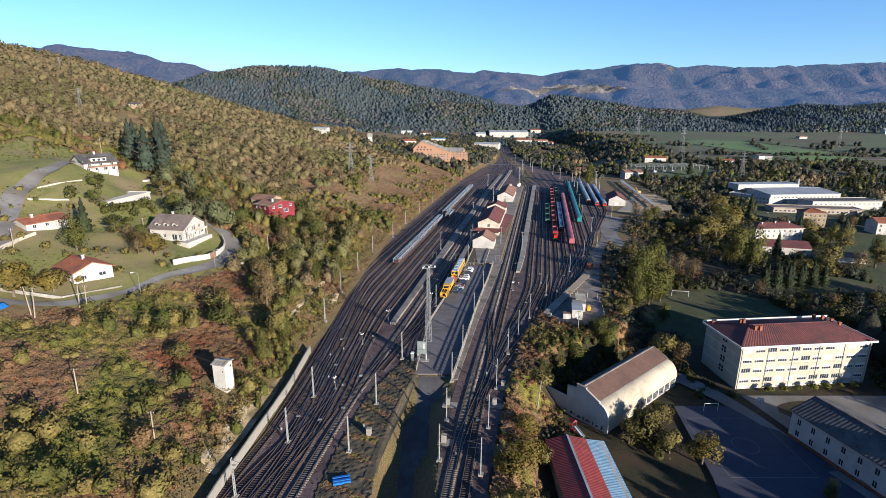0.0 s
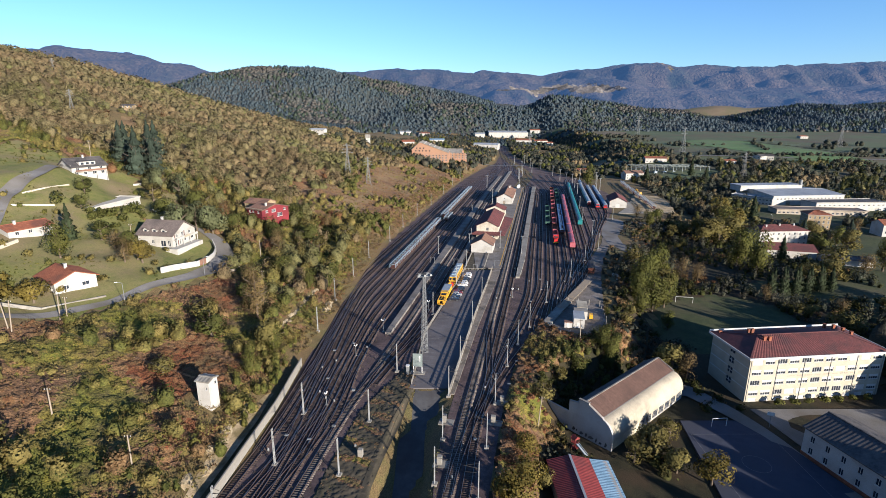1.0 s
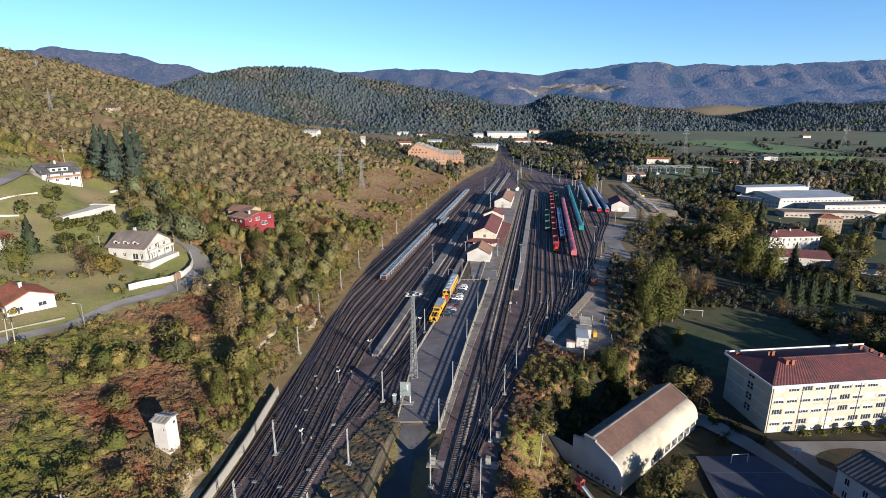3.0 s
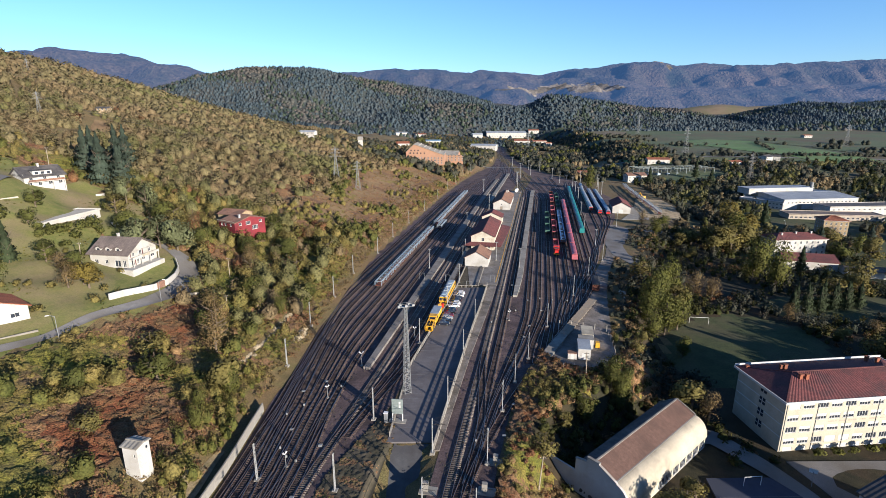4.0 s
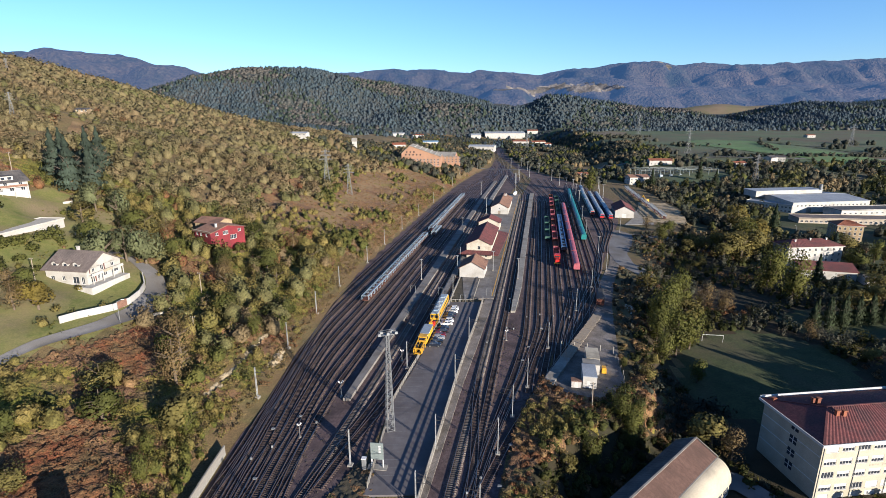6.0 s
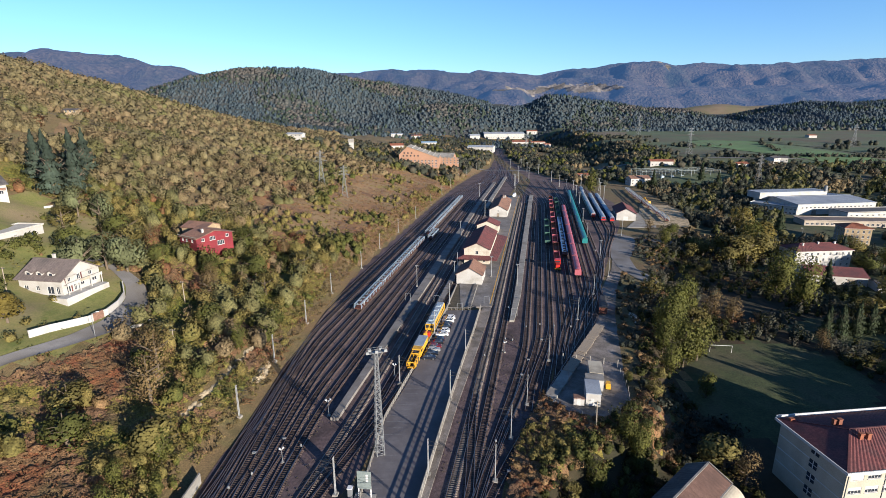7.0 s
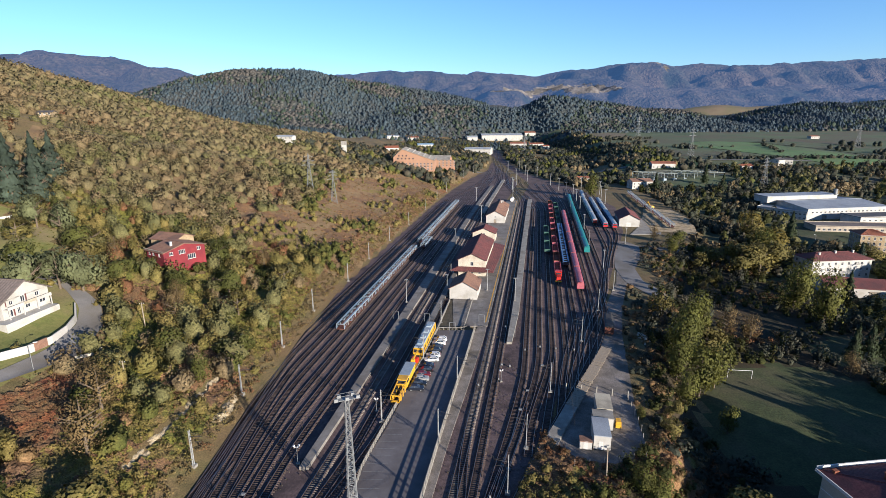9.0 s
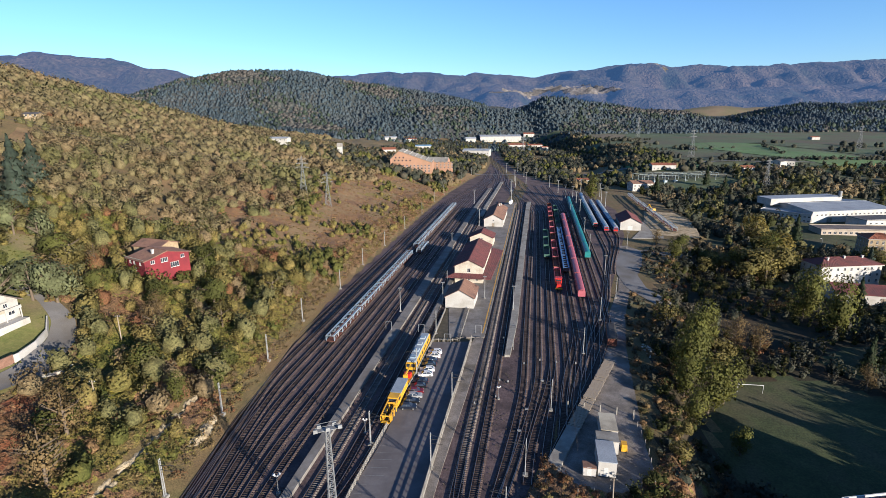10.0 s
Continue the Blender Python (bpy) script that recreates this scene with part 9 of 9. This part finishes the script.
# tall unseen trees added south of the school, to throw shade over the court
x, y = scatter(72, 114, 24, 57, 4.2, lambda x, y, r: (y < 46) | (x < 92), 37)
woods("hollow_wood", spots(x, y, 15.0, 8.0, rs), M["fl_green"], "unseen leafy trees added south of the school for shade", 60, "round", 0.6, 38, core=(3, 8), fill=0.9)
# a taller unseen group behind the long building, added for the same shade
x, y = scatter(98, 134, 24, 72, 5.0, lambda x, y, r: ((y < 45) | (x > 124)), 40)
woods("hollow_wood", spots(x, y, 23.0, 9.5, rs), M["fl_green"], "tall unseen trees added behind the long building for shade", 60, "round", 0.7, 41, core=(3, 8), fill=0.9)
# unseen group east of the school, added to shade the meadow
x, y = scatter(147, 178, 118, 158, 5.6, lambda x, y, r: r.uniform(0, 1, len(x)) < 0.9, 42)
woods("hollow_wood", spots(x, y, 19.5, 9.0, rs), M["fl_valley"], "tall unseen trees added east of the school for shade", 60, "round", 0.7, 43, core=(3, 8), fill=0.85)


# ------------------------------------------------------------------ single trees
def tree_proto(kind, mat, n, shape, leaf, seed):
    """A tapered trunk with limbs and a crown of leaf clumps, one unit high."""
    r = np.random.RandomState(seed)
    names = {"poplar": "yellow-green leafy tree with an uneven crown", "olive": "olive-leaved tree turning brown", "brown": "half-bare brown autumn tree", "yellow": "small tree with yellowing leaves", "green": "full dark green garden tree", "spruce": "tall blue-green spruce with drooping boughs", "conifer": "dark conifer with a pointed crown", "pine": "broad grey-green pine beside the villa"}
    ob = thing("tree", pose(0, 0, -50), names[kind], "tree", kind + " trees")
    m = Mesh()
    m.tube((0, 0, -0.03), (0.01, 0.0, 0.32), 0.035, 0.024, 7)
    m.tube((0.01, 0, 0.32), (0.0, 0.01, 0.85), 0.024, 0.006, 6)
    for k in range(9):
        a, z = r.uniform(0, 6.28), r.uniform(0.22, 0.6)
        m.tube((0, 0, z), (0.3 * math.cos(a), 0.3 * math.sin(a), z + r.uniform(0.1, 0.28)), 0.013, 0.003, 4, False)
    part("trunk", m, M["bark"], ob)
    c, nm, sz, sf = crown(n, shape, leaf, seed)
    q = leaf_quads(c, nm, sz, r).reshape(-1, 3)
    cr = sheet("crown", q, np.arange(len(q)).reshape(-1, 4), M[mat], "", "", "", soft=np.repeat(sf, 4, 0))
    cr.parent = ob
    return ob


PROTO = {}
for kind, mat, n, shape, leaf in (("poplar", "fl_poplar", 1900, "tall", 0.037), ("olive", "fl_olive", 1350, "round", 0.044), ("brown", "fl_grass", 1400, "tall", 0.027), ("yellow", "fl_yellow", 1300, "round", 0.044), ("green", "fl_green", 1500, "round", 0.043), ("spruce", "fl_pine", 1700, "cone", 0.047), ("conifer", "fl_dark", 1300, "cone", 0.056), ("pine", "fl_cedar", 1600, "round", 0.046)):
    PROTO[kind] = [tree_proto(kind, mat, n, shape, leaf, 60 + 7 * v + len(kind)) for v in range(2)]
TREES = [
    (-85, 239, 5, 'green'), (-90, 241, 4.5, 'olive'), (-81, 243, 5.5, 'green'), (-78, 250, 6, 'olive'),
    (-136, 258, 13, 'pine'), (-126, 256, 13, 'pine'), (-132, 243, 10, 'olive'), (-114, 248, 12, 'green'), (-142, 266, 11, 'olive'), (-101, 175, 9, 'yellow'), (-106, 240, 11, 'olive'), (-105, 172, 9, 'brown'), (-114, 182, 8, 'brown'), (-61, 169, 13, 'brown'), (-47.5, 142, 11, "olive"), (-69, 222, 10, 'brown'), (-118, 228, 11, 'green'),
    # trees near x 150-168, y 118-140 are heightened to shade the meadow
    (128, 276, 7, 'brown'), (142, 292, 8, 'olive'), (166, 268, 19, 'poplar'), (56, 104, 8, 'olive'), (80, 190, 10.4, 'poplar'), (82, 200, 12.0, 'poplar'), (92, 216, 15.2, 'poplar'), (101, 231, 14.4, 'poplar'), (102, 222, 12.0, 'olive'), (150, 176, 12, 'olive'), (158, 166, 13, 'poplar'), (162, 152, 13, 'olive'), (172, 172, 12, 'brown'), (200, 186, 14, 'poplar'), (196, 150, 15, 'olive'), (208, 200, 14, 'olive'), (214, 170, 16, 'poplar'), (150, 140, 17, 'olive'), (158, 130, 18, 'green'), (148, 112, 13, 'olive'), (166, 90, 14, 'poplar'), (200, 250, 14, 'olive'), (212, 244, 13, 'brown'), (226, 250, 13, 'olive'), (236, 262, 14, 'poplar'), (232, 282, 13, 'olive'), (222, 290, 12, 'green'), (240, 300, 12, 'poplar'), (190, 236, 12, 'olive'), (176, 232, 11, 'olive'),
    (88, 198, 16.0, 'poplar'), (87, 209, 17.6, 'poplar'), (95, 203, 14.4, 'poplar'), (97, 226, 16.0, 'poplar'), (106, 236, 16.8, 'poplar'), (96, 244, 9.6, 'olive'),
    (87, 181, 7.6, 'poplar'), (62, 176, 4, 'poplar'), (67, 171, 5, 'olive'), (72, 180, 5, 'olive'), (117, 236, 14, 'brown'), (123, 232, 12, 'brown'), (156, 320, 13, 'olive'), (167, 319, 14, 'yellow'),
    (162, 305, 18, 'olive'), (172, 306, 18, 'olive'), (180, 312, 19, 'olive'), (186, 326, 18, 'poplar'), (198, 340, 18, 'yellow'), (232, 372, 18, 'conifer'), (186, 268, 14, 'conifer'), (156, 258, 20, 'poplar'), (157, 243, 22, 'poplar'),
    (280, 570, 20, 'conifer'), (277, 532, 18, 'conifer'), (222, 548, 18, 'conifer'), (139, 353, 11, 'brown'), (135, 323, 11, 'poplar'), (146, 316, 11, 'olive'),
    (75, 150, 12, 'olive'), (78, 146, 10, 'brown'), (51, 108, 9, 'olive'), (60, 117, 6.5, 'olive'), (62, 100, 8.5, 'yellow'), (83, 88, 5, 'poplar'),
    (53, 152, 7, 'poplar'), (54.5, 148.5, 7, 'poplar'), (57, 152.5, 7.5, 'poplar'), (55.5, 151, 8.5, 'poplar'), (43, 142, 8.0, 'poplar'), (36, 137, 5.5, 'olive'), (29, 125, 6.5, 'olive'), (21, 102, 6.5, 'yellow'), (20, 94, 6.5, 'yellow'), (16, 86, 8, 'yellow'), (24, 97, 5, 'olive'), (17, 78, 7, 'olive'),
    (-154, 272, 25, 'spruce'), (-168, 283, 22, 'spruce'), (-156, 289, 25, 'spruce'), (-164, 310, 22, 'spruce'), (-149, 278, 21, 'spruce'), (-173, 296, 20, 'spruce'), (-122, 166, 12, 'poplar'), (-141, 207, 7, 'green'), (-111, 184, 8, 'green'), (-121, 186, 8, 'green'), (-106, 212, 15, 'pine'), (-95, 218, 15, 'pine'), (-101, 217, 13, 'pine'),
    (-109, 207, 6, 'spruce'), (-103, 176, 8, 'yellow'), (-117, 132, 11, 'yellow'), (-112, 140, 8, 'yellow'), (-116, 143, 5, 'yellow'), (-56, 156, 15, 'brown'), (-63, 139, 10, 'green'), (148, 505, 20, 'poplar'), (157, 333, 9, 'green'),
    (-70, 150, 8, 'olive'), (-76, 130, 7, 'green'), (-66, 118, 6, 'olive'), (-50, 132, 6, 'poplar'), (-48, 125, 7, 'poplar'), (-46, 140, 9, 'poplar'), (-47, 186, 9, 'poplar'), (-43, 205, 9, 'green'), (-58, 196, 10, 'green'), (-66, 214, 11, 'brown'), (-52, 226, 10, 'olive'), (-74, 229, 9, 'green'),
    (-60, 240, 11, 'green'), (-72, 262, 12, 'green'), (-46, 258, 10, 'olive'), (-90, 228, 8, 'green'), (-58, 272, 10, 'brown'), (-101, 246, 11, 'brown'), (-112, 250, 12, 'olive'),
    (214, 384, 16, 'yellow'), (207, 372, 16, 'olive'), (150, 345, 9, 'green'), (232, 318, 13, 'spruce'), (240, 322, 12, 'olive'), (262, 318, 13, 'spruce'), (250, 302, 12, 'olive'), (272, 326, 12, 'brown'), (246, 334, 10, 'green'), (148, 190, 8, 'olive'), (164, 196, 8, 'brown'), (182, 196, 8, 'olive'), (140, 208, 8, 'brown'), (176, 160, 12, 'olive'), (190, 172, 13, 'poplar'), (168, 140, 18, 'poplar'), (186, 128, 15, 'olive'), (160, 118, 17, 'olive'), (175, 105, 15, 'poplar'), (152, 96, 14, 'olive'),
    (148.0, 217.5, 11.0, 'conifer'), (151.1, 220.2, 11.8, 'conifer'), (154.2, 218.5, 12.6, 'conifer'), (157.3, 221.2, 11.0, 'conifer'), (160.4, 219.5, 11.8, 'conifer'), (163.5, 222.2, 12.6, 'conifer'), (166.6, 220.5, 11.0, 'conifer'), (169.7, 223.2, 11.8, 'conifer'), (172.8, 221.5, 12.6, 'conifer'), (175.9, 224.2, 11.0, 'conifer'), (179.0, 222.5, 11.8, 'conifer'),
    (-128.6, 181, 13.5, 'conifer'), (-149, 222, 8, 'green'), (54, 110, 10, 'olive'), (47.5, 107.5, 7, 'olive'),
]
tr = random.Random(2)
used = set()
for x, y, h, kind in TREES:
    k = tr.randrange(2)
    wide = {"poplar": 0.75, "olive": 1.15, "brown": 0.85, "yellow": 1.15, "green": 1.1, "spruce": 0.72, "conifer": 0.6, "pine": 0.8}[kind] * tr.uniform(0.9, 1.15)
    m = Matrix.LocRotScale((x, y, float(height(x, y)) - 0.15), Euler((0, 0, tr.uniform(0, 6.28))), (h * wide, h * wide, h))
    p = PROTO[kind][k]
    if (kind, k) not in used:
        used.add((kind, k))
        p.matrix_basis = m
        p["own"] = 1
    else:
        q = p.copy()
        scene.collection.objects.link(q)
        q.matrix_basis = m
        for c in p.children:
            d = c.copy()
            scene.collection.objects.link(d)
            d.parent = q
for kind, ps in PROTO.items():
    for k, p in enumerate(ps):
        if (kind, k) not in used:
            p.matrix_basis = Matrix.LocRotScale((-150 + 8 * k, 300, float(height(-150 + 8 * k, 300))), None, (8, 8, 8))
# garden bushes and hedges of the villas
def bush_at(x, y, h, w, mat, label):
    ob = thing("bush", pose(x, y, float(height(x, y)) - 0.1 * h), label, "bush", "garden bushes")
    c, nm, sz, sf = crown(190, "round", 0.10, int(900 + 7 * abs(x) + y))
    q = leaf_quads(c * np.array([w, w, h]), nm, sz * w, np.random.RandomState(int(abs(x)))).reshape(-1, 3)
    part_ob = sheet("foliage", q, np.arange(len(q)).reshape(-1, 4), M[mat], "", "", "", soft=np.repeat(sf, 4, 0))
    part_ob.parent = ob


for x, y, h, w in ((-152, 227, 5.0, 6.0), (-148, 204, 6.5, 6.5), (-131, 226, 4.0, 5.0), (-126, 209, 4.5, 5.5), (-125, 220, 4.0, 5.0), (-137, 205, 4.5, 5.0), (-117, 196, 3.0, 4.5), (-115, 204, 3.5, 5.0), (-124, 200, 3.5, 5.0)):
    bush_at(x, y, h, w, "fl_green", "dense green garden shrub on the lawn")
for k in range(10):
    bush_at(-133.5 + 0.6 * k + 0.8 * math.sin(2.3 * k), 201.5 + 2.3 * k, 4.4 + 0.5 * math.sin(k), 5.0, "fl_green", "tall dense green hedge below the garage terrace")
for x, y, h, w in ((-140, 160, 3.0, 4.0), (-139, 165, 3.0, 4.0), (-130, 163, 3.0, 4.0), (-119, 165, 2.2, 3.5), (-116, 167, 2.2, 3.5), (-113, 168, 2.4, 3.5), (-101, 192, 2.5, 3.5), (-103, 157, 3.0, 4.0), (-108, 169, 3.0, 4.0), (-97, 176, 3.0, 3.5), (-112, 151, 2.2, 3.0), (-132, 152, 3.5, 4.5)):
    bush_at(x, y, h, w, "fl_olive", "loose olive-green garden shrub on the slope")
for x, y, h, w in ((-118, 139, 4.0, 5.0), (-113, 140, 4.0, 5.0), (-124, 144, 4.5, 5.5), (-109, 146, 3.0, 4.0)):
    bush_at(x, y, h, w, "fl_yellow", "yellow-green autumn shrub beside the small house")
for x, y in ((-86.5, 234.0), (-82.5, 235.5), (-79.0, 238.0), (-75.8, 241.5), (-73.5, 245.5), (-72.5, 250.0)):
    bush_at(x, y, 4.8, 5.6, "fl_green", "leafy green bush below the crimson house")
# clipped bushes along the school front
for k in range(7):
    bx, by = 97 + 4.6 * k, 131.2 + 0.48 * k
    bush = thing("bush", pose(bx, by, -8.5), "clipped yellow-green bush beside the school wall", "bush", "school bushes")
    c, nm, sz, sf = crown(170, "round", 0.22, 200 + k)
    qd = leaf_quads(c * np.array([3.4, 2.6, 2.2]), nm, sz * 2, np.random.RandomState(k)).reshape(-1, 3)
    cb = sheet("foliage", qd, np.arange(len(qd)).reshape(-1, 4), M["fl_poplar"], "", "", "", soft=np.repeat(sf, 4, 0))
    cb.parent = bush
